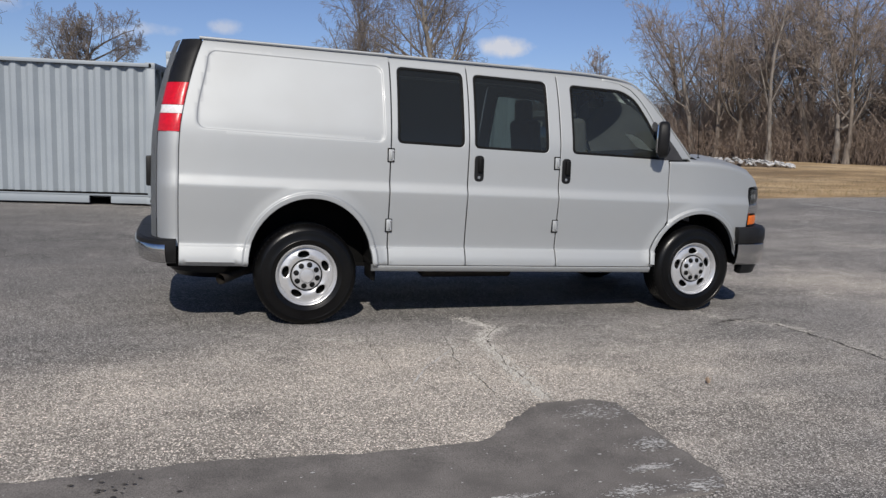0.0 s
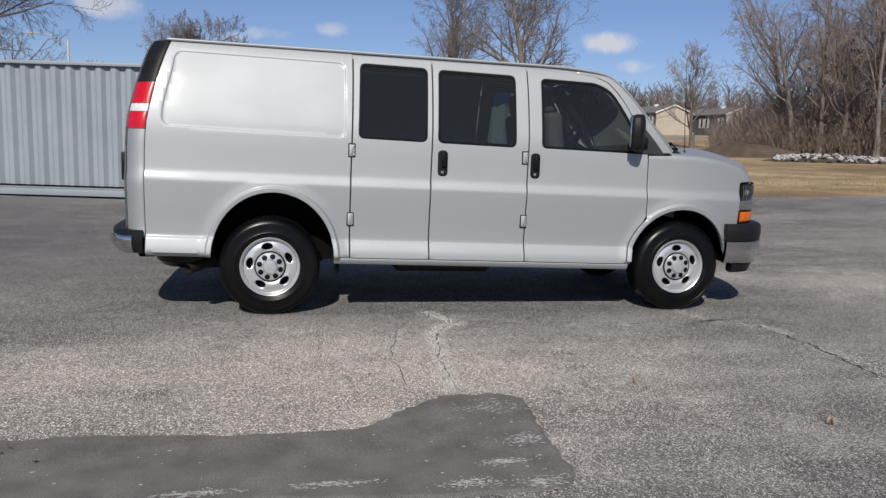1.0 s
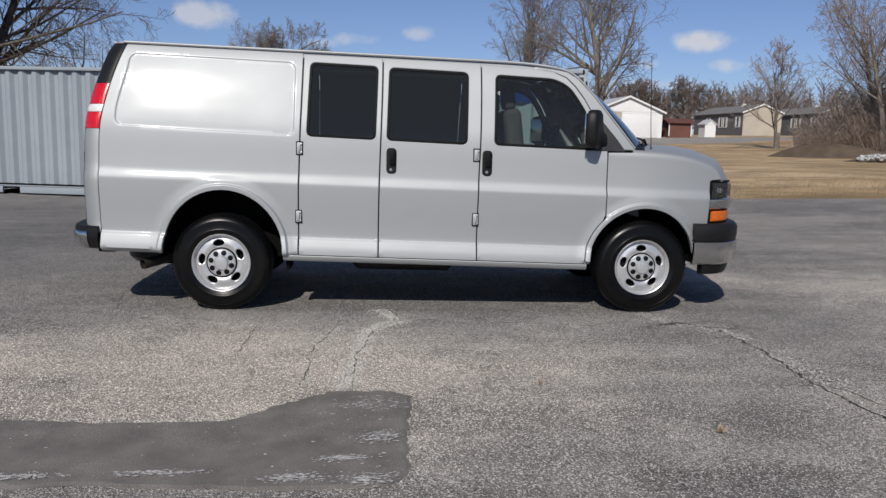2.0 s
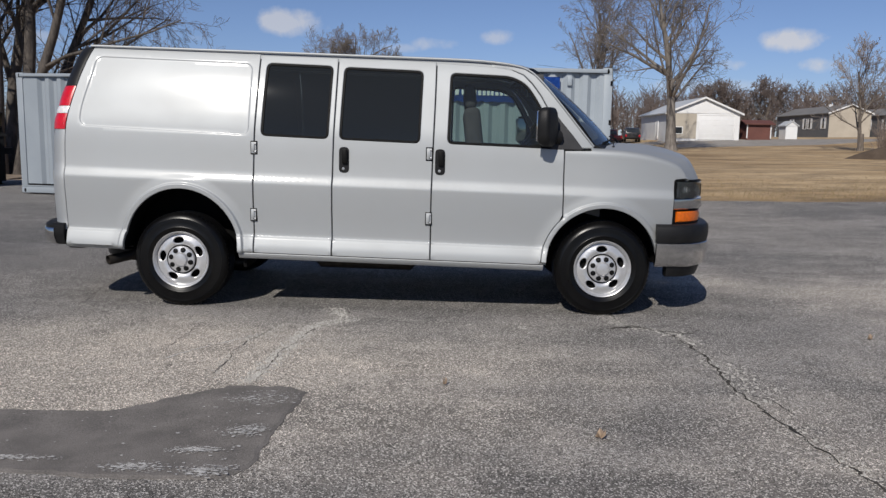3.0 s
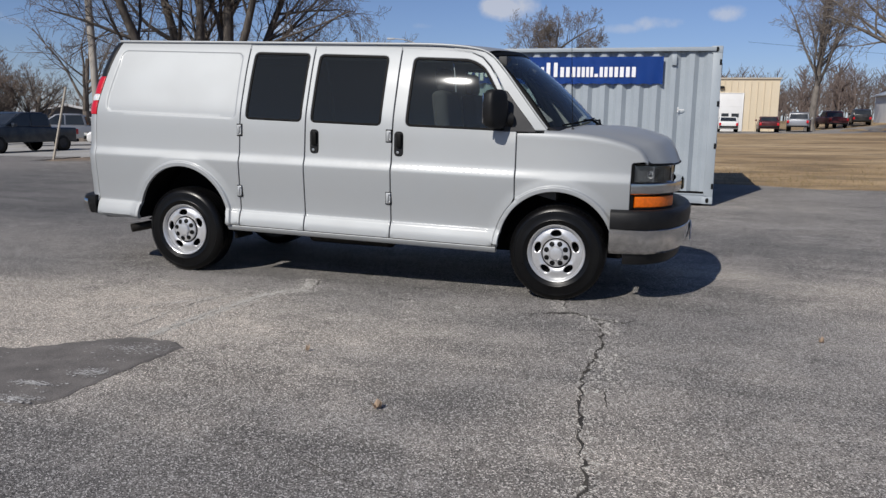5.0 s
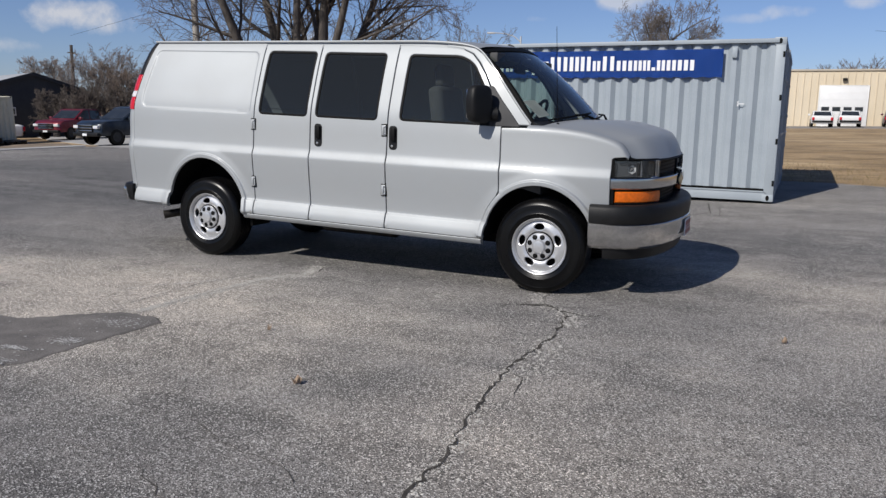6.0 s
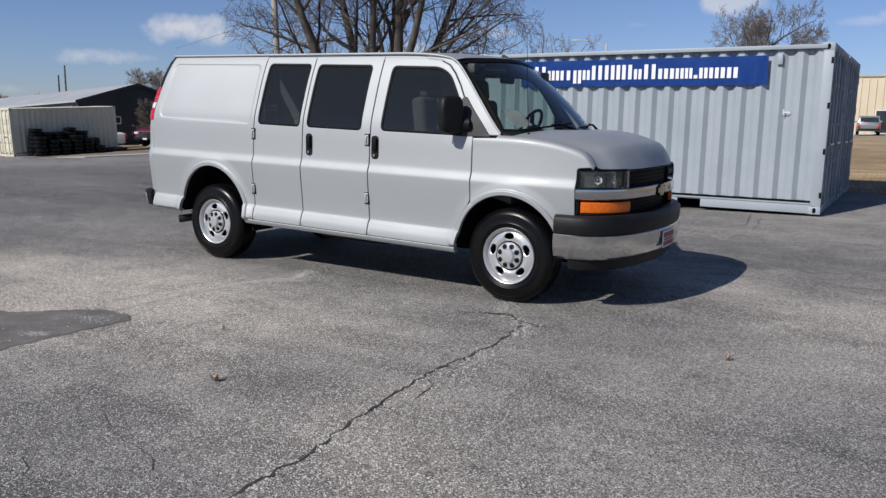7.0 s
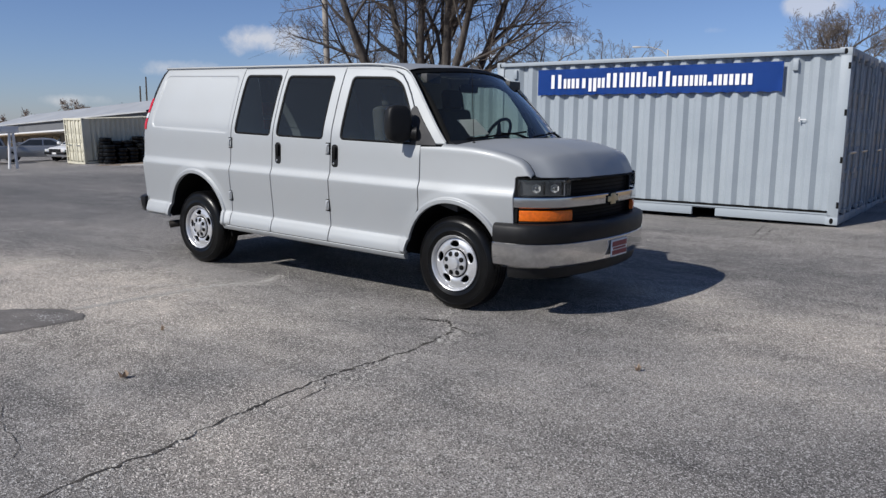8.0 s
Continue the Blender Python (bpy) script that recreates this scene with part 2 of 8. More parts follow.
def lamp_lens(name, col, emit=0.0):
    m, n, l, b = nodes_of(name)
    co = n.new("ShaderNodeTexCoord").outputs["Object"]
    w = n.new("ShaderNodeTexChecker")
    w.inputs["Scale"].default_value = 90.0
    l.new(co, w.inputs["Vector"])
    f = noise_tex(n, l, co, 40.0, 3.0)
    c = mixc(n, l, ramp(n, l, f, [(0.3, (0.0,) * 3), (0.7, (1.0,) * 3)]), tuple(v * 0.7 for v in col), col)
    l.new(c, b.inputs["Base Color"])
    b.inputs["Roughness"].default_value, b.inputs["Coat Weight"].default_value = 0.30, 0.12
    b.inputs["Subsurface Weight"].default_value = 0.12
    b.inputs["Subsurface Radius"].default_value = (0.02, 0.008, 0.004)
    bump(n, l, b, w.outputs["Fac"], 0.25, 0.003)
    return m


PAINT = car_paint("silver_paint", (0.398, 0.414, 0.421), 0.70, 0.66)
PAINT_RED = car_paint("red_paint", (0.15, 0.006, 0.017), 0.3, 0.3)
PAINT_BLUE = car_paint("dark_blue_paint", (0.011, 0.018, 0.028), 0.3, 0.3)
PAINT_WHITE = car_paint("white_paint", (0.72, 0.72, 0.71), 0.0, 0.35)
PAINT_GREY = car_paint("grey_paint", (0.30, 0.31, 0.33), 0.6, 0.35)
PAINT_MAROON = car_paint("maroon_paint", (0.09, 0.012, 0.016), 0.3, 0.3)
PAINT_BLACK = car_paint("black_paint", (0.012, 0.012, 0.014), 0.1, 0.3)
GLASS_DARK = window_glass("privacy_glass", (0.17, 0.20, 0.20), 1.4, film=0.026, blur=0.03)
GLASS = window_glass("tinted_glass", (0.56, 0.65, 0.61), 1.45, film=0.022, blur=0.03)
GLASS_WIND = window_glass("windscreen_glass", (0.66, 0.75, 0.72), 1.45, blur=0.03)
BLACK_PLASTIC = surface("black_plastic", (0.008, 0.008, 0.0085), (0.014, 0.014, 0.0145), 6, 0.48, grain=250, relief=0.2, spec=0.22)
DARK_PLASTIC = surface("dark_grey_plastic", (0.03, 0.03, 0.032), (0.045, 0.045, 0.047), 6, 0.55, grain=250, relief=0.2, spec=0.3)
RUBBER = surface("tyre_rubber", (0.0025, 0.0025, 0.003), (0.005, 0.005, 0.005), 5, 0.30, grain=120, relief=0.10, spec=0.22)
GASKET = surface("rubber_gasket", (0.004, 0.004, 0.004), (0.006, 0.006, 0.006), 5, 0.6, grain=120, relief=0.05, spec=0.15)
UNDER = surface("underbody_black", (0.005, 0.005, 0.005), (0.009, 0.0085, 0.008), 4, 0.9, grain=80, spec=0.1)
RIM = surface("painted_steel_rim", (0.55, 0.555, 0.56), (0.62, 0.62, 0.63), 9, 0.34, 0.55, 160, 0.06, 0.3)
LAMP_GREY = surface("lamp_bezel_grey", (0.075, 0.08, 0.088), (0.11, 0.115, 0.125), 9, 0.4, 0.0, 160, 0.03)
# near-white base colour stands in for the bowls' bright mirror reflections
REFLECTOR = surface("lamp_reflector", (0.78, 0.78, 0.78), (0.85, 0.85, 0.85), 9, 0.3, 0.3, 160, 0.02)
CHROME = surface("chrome", (0.60, 0.60, 0.60), (0.68, 0.68, 0.68), 5, 0.12, 1.0, 200, 0.02)
STEEL = surface("bare_steel", (0.42, 0.42, 0.42), (0.55, 0.55, 0.54), 9, 0.35, 0.9, 140, 0.08)
EXHAUST = surface("rusty_exhaust_steel", (0.018, 0.016, 0.014), (0.045, 0.038, 0.032), 18, 0.6, 0.5, 120, 0.2)
RED_LENS = lamp_lens("red_lens", (0.60, 0.004, 0.016))
WHITE_LENS = lamp_lens("clear_white_lens", (0.75, 0.74, 0.74))
AMBER_LENS = lamp_lens("amber_lens", (0.84, 0.165, 0.006))
GOLD = surface("gold_badge", (0.62, 0.50, 0.28), (0.72, 0.60, 0.36), 8, 0.35, 0.5, 160, 0.05)
SEAT = surface("grey_seat_cloth", (0.035, 0.035, 0.038), (0.055, 0.055, 0.058), 8, 0.9, grain=300, relief=0.3)
CABIN = surface("cabin_trim", (0.05, 0.05, 0.052), (0.075, 0.075, 0.076), 5, 0.7, grain=200)
CARGO = surface("cargo_bay_lining", (0.10, 0.10, 0.10), (0.15, 0.15, 0.15), 3, 0.7, grain=90)
PAPER = surface("white_paper", (0.72, 0.73, 0.73), (0.78, 0.78, 0.78), 9, 0.8, grain=200, relief=0.05)
BOX_GREY = surface("container_grey_paint", (0.25, 0.282, 0.312), (0.285, 0.318, 0.346), 1.3, 0.5, 0.0, 55, 0.08, spread=0.05)
BOX_GREY_DOOR = surface("container_door_paint", (0.27, 0.30, 0.33), (0.34, 0.38, 0.41), 2.2, 0.5, 0.0, 55, 0.1, spread=0.1)
BOX_GREY_B = surface("container_light_grey_paint", (0.305, 0.345, 0.378), (0.345, 0.385, 0.418), 1.3, 0.5, 0.0, 55, 0.08, spread=0.05)
BOX_CREAM = surface("container_cream_paint", (0.63, 0.595, 0.46), (0.71, 0.675, 0.54), 1.2, 0.55, 0.0, 45, 0.1)
BANNER_BLUE = surface("blue_vinyl", (0.007, 0.068, 0.35), (0.009, 0.078, 0.40), 2, 0.42, grain=80, relief=0.1, spread=0.04)
BANNER_WHITE = surface("white_vinyl", (0.78, 0.78, 0.80), (0.82, 0.82, 0.83), 3, 0.45, grain=80, relief=0.04, spread=0.02)
ASPHALT = asphalt("worn_asphalt", (0.315, 0.293, 0.269), (0.120, 0.115, 0.110), (0.74, 0.71, 0.67))
PATCH = surface("smooth_patch_asphalt", (0.175, 0.160, 0.147), (0.275, 0.252, 0.231), 4.5, 0.85, 0.0, 210, 0.7, spread=0.42)
CRACK = surface("crack_shadow_dirt", (0.03, 0.026, 0.022), (0.085, 0.074, 0.062), 9, 0.95, grain=120, relief=0.4)
PALE_GRIT = surface("pale_gravel_dust", (0.60, 0.57, 0.52), (0.45, 0.43, 0.39), 14, 0.95, grain=170, relief=0.5, spread=0.3)
WHITE_MARK = surface("worn_white_paint", (0.72, 0.71, 0.69), (0.50, 0.49, 0.47), 16, 0.85, grain=150, relief=0.3, spread=0.3)
CONCRETE = surface("pale_concrete", (0.36, 0.35, 0.33), (0.44, 0.43, 0.41), 0.8, 0.9, grain=30, relief=0.2)
GRAVEL = surface("drive_gravel", (0.25, 0.23, 0.205), (0.34, 0.315, 0.285), 0.9, 0.95, grain=25, relief=0.3, spread=0.2)
GRASS = dry_grass("dormant_grass")
BARK = bark("grey_bark", (0.085, 0.07, 0.058), (0.21, 0.178, 0.15))
BARK_DARK = bark("dark_bark", (0.045, 0.038, 0.033), (0.13, 0.112, 0.097))
TWIG_BROWN = bark("brown_twig_bark", (0.15, 0.113, 0.091), (0.27, 0.208, 0.168))
TWIG_DARK = bark("dark_twig_bark", (0.085, 0.068, 0.058), (0.16, 0.13, 0.11))
BARK_PALE = bark("pale_bark", (0.11, 0.097, 0.085), (0.25, 0.225, 0.20))
TWIG = bark("twig_bark", (0.20, 0.163, 0.140), (0.36, 0.302, 0.262))
TWIG_GREY = bark("grey_twig_bark", (0.12, 0.10, 0.088), (0.22, 0.188, 0.165))
TWIG_WOODS = bark("woodland_twig_bark", (0.21, 0.165, 0.138), (0.35, 0.285, 0.243))
TWIG_FAR = bark("far_twig_bark", (0.125, 0.098, 0.088), (0.19, 0.152, 0.136))
LEAF = surface("dry_leaf", (0.30, 0.21, 0.14), (0.42, 0.32, 0.23), 20, 0.8, grain=90)
WOOD_POLE = bark("weathered_pole_wood", (0.30, 0.27, 0.235), (0.42, 0.39, 0.35))
DUMP_GREEN = surface("dumpster_grey_green", (0.07, 0.08, 0.085), (0.10, 0.11, 0.115), 2.5, 0.55, grain=40, relief=0.1)
STICKER = surface("green_sticker", (0.06, 0.52, 0.33), (0.07, 0.56, 0.36), 5, 0.5, grain=60, relief=0.02)
WALL_WHITE = surface("white_metal_siding", (0.70, 0.70, 0.69), (0.76, 0.76, 0.75), 0.7, 0.6, grain=12, relief=0.1, spread=0.04)
WALL_CREAM = surface("cream_siding", (0.40, 0.355, 0.29), (0.46, 0.41, 0.335), 0.6, 0.7, grain=12, relief=0.1, spread=0.05)
WALL_TAN = surface("tan_panel_wall", (0.60, 0.51, 0.37), (0.66, 0.57, 0.43), 0.3, 0.75, grain=10, relief=0.1, spread=0.05)
WALL_GREY = surface("grey_vinyl_siding", (0.105, 0.108, 0.112), (0.13, 0.133, 0.137), 0.6, 0.7, grain=14, relief=0.1, spread=0.05)
WALL_DARK = surface("dark_barn_siding", (0.035, 0.035, 0.04), (0.055, 0.053, 0.055), 0.6, 0.75, grain=10)
WALL_BRICK = surface("tan_brick_wall", (0.34, 0.17, 0.09), (0.42, 0.23, 0.13), 0.8, 0.85, grain=20)
ROOF_GREY = surface("grey_shingle_roof", (0.15, 0.145, 0.14), (0.20, 0.195, 0.19), 0.8, 0.9, grain=9)
ROOF_PALE = surface("pale_metal_roof", (0.46, 0.47, 0.47), (0.54, 0.55, 0.55), 0.5, 0.45, 0.0, 10, 0.1, spread=0.05)
ROOF_WEST = surface("weathered_metal_roof", (0.36, 0.37, 0.375), (0.43, 0.44, 0.445), 0.4, 0.5, 0.0, 10, 0.1, spread=0.05)
SHED_RED = surface("red_brown_shed_siding", (0.12, 0.045, 0.035), (0.155, 0.06, 0.045), 0.8, 0.7, grain=14)
STONE = surface("broken_concrete_rubble", (0.42, 0.42, 0.42), (0.62, 0.62, 0.61), 2.0, 0.9, grain=12, relief=0.4, vary=0.35)
LITTER = surface("leaf_litter", (0.15, 0.11, 0.078), (0.30, 0.235, 0.165), 2.2, 0.95, grain=9, relief=0.9)
SOIL = surface("bare_soil", (0.07, 0.048, 0.032), (0.11, 0.08, 0.055), 1.2, 0.95, grain=14, relief=0.6)
PLATE_RED = surface("dealer_plate_red", (0.20, 0.015, 0.03), (0.25, 0.02, 0.035), 20, 0.4, grain=120, relief=0.02)
DARK_WINDOW = surface("dark_window_pane", (0.02, 0.024, 0.028), (0.04, 0.045, 0.05), 1.0, 0.12, grain=20, relief=0.02)

# ---- building blocks ----
from mathutils.geometry import delaunay_2d_cdt


def settle(bm, name, sharp=35.0):
    """Turns a bmesh into mesh data: smooth, with edges sharper than the angle kept crisp."""
    bm.normal_update()
    lim = radians(sharp)
    for fc in bm.faces:
        fc.smooth = True
    for e in bm.edges:
        e.smooth = not e.seam and len(e.link_faces) == 2 and e.calc_face_angle(0.0) < lim
    me = bpy.data.meshes.new(name)
    bm.to_mesh(me)
    bm.free()
    return me


def part(name, bm, material, parent=None, label="", sharp=35.0):
    """Links a bmesh as one mesh object under a thing or under a part."""
    me = settle(bm, name, sharp)
    me.materials.append(material)
    ob = new(name, me)
    if parent is not None:
        ob.parent = parent
    if label:
        ob["label"] = label
    return ob


def thing(name, m, label, category, group="", kind=""):
    ob = new(name)
    ob.empty_display_size = 0.2
    ob.matrix_basis = m
    return tagged(ob, label, category, group, kind)


def piece(name, me, parent, m):
    ob = new(name, me)
    ob.parent = parent
    ob.matrix_basis = m
    return ob


def box(bm, x0, x1, y0, y1, z0, z1, bev=0.0, seg=2, m=None):
    r = bmesh.ops.create_cube(bm, size=1.0, matrix=Matrix.Translation(((x0 + x1) / 2, (y0 + y1) / 2, (z0 + z1) / 2)) @ Matrix.Diagonal((x1 - x0, y1 - y0, z1 - z0, 1)))
    vs = r["verts"]
    if bev > 0:
        es = list({e for v in vs for e in v.link_edges})
        out = bmesh.ops.bevel(bm, geom=es, offset=bev, segments=seg, profile=0.5, affect="EDGES")
        vs = list({v for fc in out["faces"] for v in fc.verts} | {v for v in vs if v.is_valid})
    if m is not None:
        bmesh.ops.transform(bm, matrix=m, verts=vs)
    return vs


def boxes(*specs, bev=0.0):
    bm = bmesh.new()
    for s in specs:
        box(bm, *s, bev=bev)
    return bm


def loft(bm, rings, closed=True, caps=True):
    """Skins a list of rings with equal point counts."""
    vr = [[bm.verts.new(p) for p in r] for r in rings]
    k = len(vr[0])
    for a, b in zip(vr, vr[1:]):
        for i in range(k if closed else k - 1):
            j = (i + 1) % k
            bm.faces.new((a[i], a[j], b[j], b[i]))
    if caps and closed:
        bm.faces.new(list(reversed(vr[0])))
        bm.faces.new(vr[-1])
    return vr


def tube(bm, pts, radii, n=8, caps=True):
    pts = [Vector(p) for p in pts]
    if isinstance(radii, (int, float)):
        radii = [radii] * len(pts)
    rings = []
    up = Vector((0, 0, 1))
    for i, p in enumerate(pts):
        d = (pts[min(i + 1, len(pts) - 1)] - pts[max(i - 1, 0)]).normalized()
        if abs(d.dot(up)) > 0.95:
            up = Vector((1, 0, 0)) if abs(d.x) < 0.9 else Vector((0, 1, 0))
        a = d.cross(up).normalized()
        up = a.cross(d).normalized()
        rings.append([p + radii[i] * (a * math.cos(2 * math.pi * k / n) + up * math.sin(2 * math.pi * k / n)) for k in range(n)])
    loft(bm, rings, True, caps)
    return bm


def lathe(bm, prof, n=48, m=Matrix()):
    """Turns a profile of (radius, height) about the z axis of m."""
    rings = [[m @ Vector((r * math.cos(2 * math.pi * k / n), r * math.sin(2 * math.pi * k / n), h)) for k in range(n)] for r, h in prof]
    loft(bm, rings, True, False)
    return bm


def sweep(bm, path, section, caps=True, closed_section=True):
    """Carries a section of (outward, up) along a plan path of (x, y, z); outward is to the right of the way."""
    path = [Vector(p) for p in path]
    rings = []
    for i, p in enumerate(path):
        d = path[min(i + 1, len(path) - 1)] - path[max(i - 1, 0)]
        d.z = 0
        d.normalize()
        o = Vector((d.y, -d.x, 0))
        rings.append([p + o * a + Vector((0, 0, b)) for a, b in section])
    loft(bm, rings, closed_section, caps)
    return bm


def inside(p, poly):
    x, y = p
    c = False
    for (x1, y1), (x2, y2) in zip(poly, poly[1:] + poly[:1]):
        if (y1 > y) != (y2 > y) and x < (x2 - x1) * (y - y1) / (y2 - y1) + x1:
            c = not c
    return c


def resample(poly, step, closed=True):
    out = []
    for (x1, y1), (x2, y2) in zip(poly, poly[1:] + (poly[:1] if closed else [])):
        k = max(1, int(math.ceil(math.hypot(x2 - x1, y2 - y1) / step)))
        out += [(x1 + (x2 - x1) * i / k, y1 + (y2 - y1) * i / k) for i in range(k)]
    if not closed:
        out.append(poly[-1])
    return out


def offset_poly(poly, d):
    """Moves the outline of a polygon inwards by d (outwards if negative)."""
    area = sum(x1 * y2 - x2 * y1 for (x1, y1), (x2, y2) in zip(poly, poly[1:] + poly[:1]))
    s = 1 if area > 0 else -1
    out = []
    k = len(poly)
    for i in range(k):
        (ax, ay), (bx, by), (cx, cy) = poly[i - 1], poly[i], poly[(i + 1) % k]
        e1, e2 = Vector((bx - ax, by - ay)), Vector((cx - bx, cy - by))
        if e1.length < 1e-9 or e2.length < 1e-9:
            out.append((bx, by))
            continue
        e1.normalize(), e2.normalize()
        n1, n2 = Vector((-e1.y, e1.x)), Vector((-e2.y, e2.x))
        nn = n1 + n2
        nn = nn / max(0.35, nn.length_squared / 2) if nn.length > 1e-6 else n1
        out.append((bx + s * d * nn.x, by + s * d * nn.y))
    return out


def rounded(poly, r, n=5):
    """Rounds the corners of a polygon; r is one radius or one a corner."""
    out = []
    k = len(poly)
    for i in range(k):
        a, b, c = Vector(poly[i - 1]), Vector(poly[i]), Vector(poly[(i + 1) % k])
        rr = r[i] if isinstance(r, (list, tuple)) else r
        u, v = (a - b), (c - b)
        q = min(rr, u.length * 0.45, v.length * 0.45)
        if q < 1e-4:
            out.append(tuple(b))
            continue
        u, v = u.normalized() * q, v.normalized() * q
        for j in range(n + 1):
            t = j / n
            p = b + u * (1 - t) ** 2 + v * t ** 2
            out.append((p.x, p.y))
    return out


def sheet(bm, outline, holes, fmap, step, edge=0.006, roll=0.003, skirt=0.02, extra=(), fine=None):
    """A panel cut from a curved surface: outline and holes in the plane of the map, rolled edges, returns inwards."""
    outline = resample(outline, fine or step)
    holes = [resample(h, fine or step) for h in holes]
    loops = [outline] + holes
    rims = len(loops)
    if edge > 0:
        loops += [offset_poly(outline, edge)] + [offset_poly(h, -edge) for h in holes]
    loops += [resample(list(e), fine or step) for e in extra]
    pts, edges, rim = [], [], set()
    for li, lp in enumerate(loops):
        b0 = len(pts)
        for i, p in enumerate(lp):
            pts.append(Vector(p))
            edges.append((b0 + i, b0 + (i + 1) % len(lp)))
    xs, ys = [p[0] for p in outline], [p[1] for p in outline]
    keep = offset_poly(outline, edge + step * 0.45)
    hk = [offset_poly(h, -(edge + step * 0.45)) for h in holes]
    x = min(xs) + step * 0.5
    while x < max(xs):
        y = min(ys) + step * 0.5
        while y < max(ys):
            if inside((x, y), keep) and not any(inside((x, y), h) for h in hk):
                pts.append(Vector((x, y)))
            y += step
        x += step
    co, ed, fa, ov, oe, of = delaunay_2d_cdt(pts, edges, [], 0, 1e-5)
    rimset = {i for i, o in enumerate(ov) if any(k < sum(len(l_) for l_ in loops[:rims]) for k in o)}

    def normal(u, v):
        h = 0.004
        a = Vector(fmap(u + h, v)) - Vector(fmap(u - h, v))
        b = Vector(fmap(u, v + h)) - Vector(fmap(u, v - h))
        return a.cross(b).normalized()

    vs = []
    for i, p in enumerate(co):
        q = Vector(fmap(p.x, p.y))
        if i in rimset and roll:
            q -= normal(p.x, p.y) * roll
        vs.append(bm.verts.new(q))
    for t in fa:
        c = sum((co[i] for i in t), Vector((0, 0))) / len(t)
        if inside(c, outline) and not any(inside(c, h) for h in holes):
            a = (co[t[1]] - co[t[0]]).cross(co[t[2]] - co[t[0]])
            bm.faces.new([vs[i] for i in (t if a > 0 else reversed(t))])
    for i, v in enumerate(vs):
        if not v.link_faces:
            bm.verts.remove(v)
            vs[i] = None
    if roll:
        rimv = {vs[i] for i in rimset if vs[i] is not None}
        for e in bm.edges:
            if len(e.link_faces) == 2 and any(v in rimv for v in e.link_faces[0].verts) != any(v in rimv for v in e.link_faces[1].verts):
                e.seam = True
    if skirt:
        low, where = {}, {v: i for i, v in enumerate(vs) if v is not None}
        for e in [e for e in bm.edges if len(e.link_faces) == 1]:
            for v in e.verts:
                if v not in low:
                    i = where.get(v)
                    if i is None:
                        break
                    low[v] = bm.verts.new(v.co - normal(co[i].x, co[i].y) * skirt)
            else:
                a, b = e.verts
                if e.link_loops[0].vert is a:
                    a, b = b, a
                bm.faces.new((a, b, low[b], low[a]))
    return bm


def mirror_copy(ob, name, parent, y):
    """A mirror image of a part across the plane at y, with its own mesh."""
    bm = bmesh.new()
    bm.from_mesh(ob.data)
    for v in bm.verts:
        v.co.y = 2 * y - v.co.y
    bmesh.ops.reverse_faces(bm, faces=bm.faces[:])
    for e in bm.edges:
        e.seam = not e.smooth
    return part(name, bm, ob.data.materials[0], parent, sharp=50)


def smooth01(a, b, t):
    t = min(1.0, max(0.0, (t - a) / (b - a)))
    return t * t * (3 - 2 * t)


def curve1(table, v):
    """A smooth curve through rows of (v, value)."""
    if v <= table[0][0]:
        return table[0][1]
    for i in range(len(table) - 1):
        if v <= table[i + 1][0]:
            (a, p), (b, q) = table[i], table[i + 1]
            t = (v - a) / (b - a)
            pm = table[i - 1] if i > 0 else (2 * a - b, 2 * p - q)
            qn = table[i + 2] if i + 2 < len(table) else (2 * b - a, 2 * q - p)
            m0 = (q - pm[1]) / (b - pm[0]) * (b - a)
            m1 = (qn[1] - p) / (qn[0] - a) * (b - a)
            return (2 * t ** 3 - 3 * t ** 2 + 1) * p + (t ** 3 - 2 * t ** 2 + t) * m0 + (-2 * t ** 3 + 3 * t ** 2) * q + (t ** 3 - t ** 2) * m1
    return table[-1][1]


# ---- ground ----
def rise(x, y):
    """Height of the land: level round the van, falling to the west and rising to the north-east."""
    r = math.hypot(x - 1.7, y)
    west = smooth01(2, -5, x)
    level_off = smooth01(4, 15, r) * (1 - west) + smooth01(15, 29, r) * west
    z = (0.021 * max(-70, min(x, 70)) + 0.006 * max(-60, min(y, 140))) * level_off + 0.03 * west * smooth01(6, 12, r) * smooth01(30, 18, r)
    return z + 0.95 * smooth01(66, 92, y) * smooth01(16, 30, x) - 0.3 * smooth01(-24, -36, x) * smooth01(30, 15, y) - 0.018 * max(0.0, min(-44 - x, 45)) * smooth01(46, 36, y)


def on(x, y, turn=0.0, lift=0.0):
    return pose(x, y, rise(x, y) + lift, 0, 0, turn)


def ground_sheet():
    bm = bmesh.new()
    ax = sorted({round(s * v, 2) for s in (-1, 1) for v in (0, 3, 6, 9, 12, 15, 18, 22, 26, 30, 36, 42, 50, 58, 66, 74, 82, 90, 98, 110, 130, 160, 220, 320, 500, 900, 1600, 2600)})
    vs = [[bm.verts.new((x, y, rise(x, y) - 0.05)) for y in ax] for x in ax]
    for i in range(len(ax) - 1):
        for j in range(len(ax) - 1):
            bm.faces.new((vs[i][j], vs[i + 1][j], vs[i + 1][j + 1], vs[i][j + 1]))
    return tagged(part("ground", bm, GRASS), "dormant straw-coloured grass field around the lot", "ground", kind="structure")


def wobble(poly, step, amp, seed):
    rnd = random.Random(seed)
    return [(x + rnd.uniform(-amp, amp), y + rnd.uniform(-amp, amp)) for x, y in resample(poly, step)]


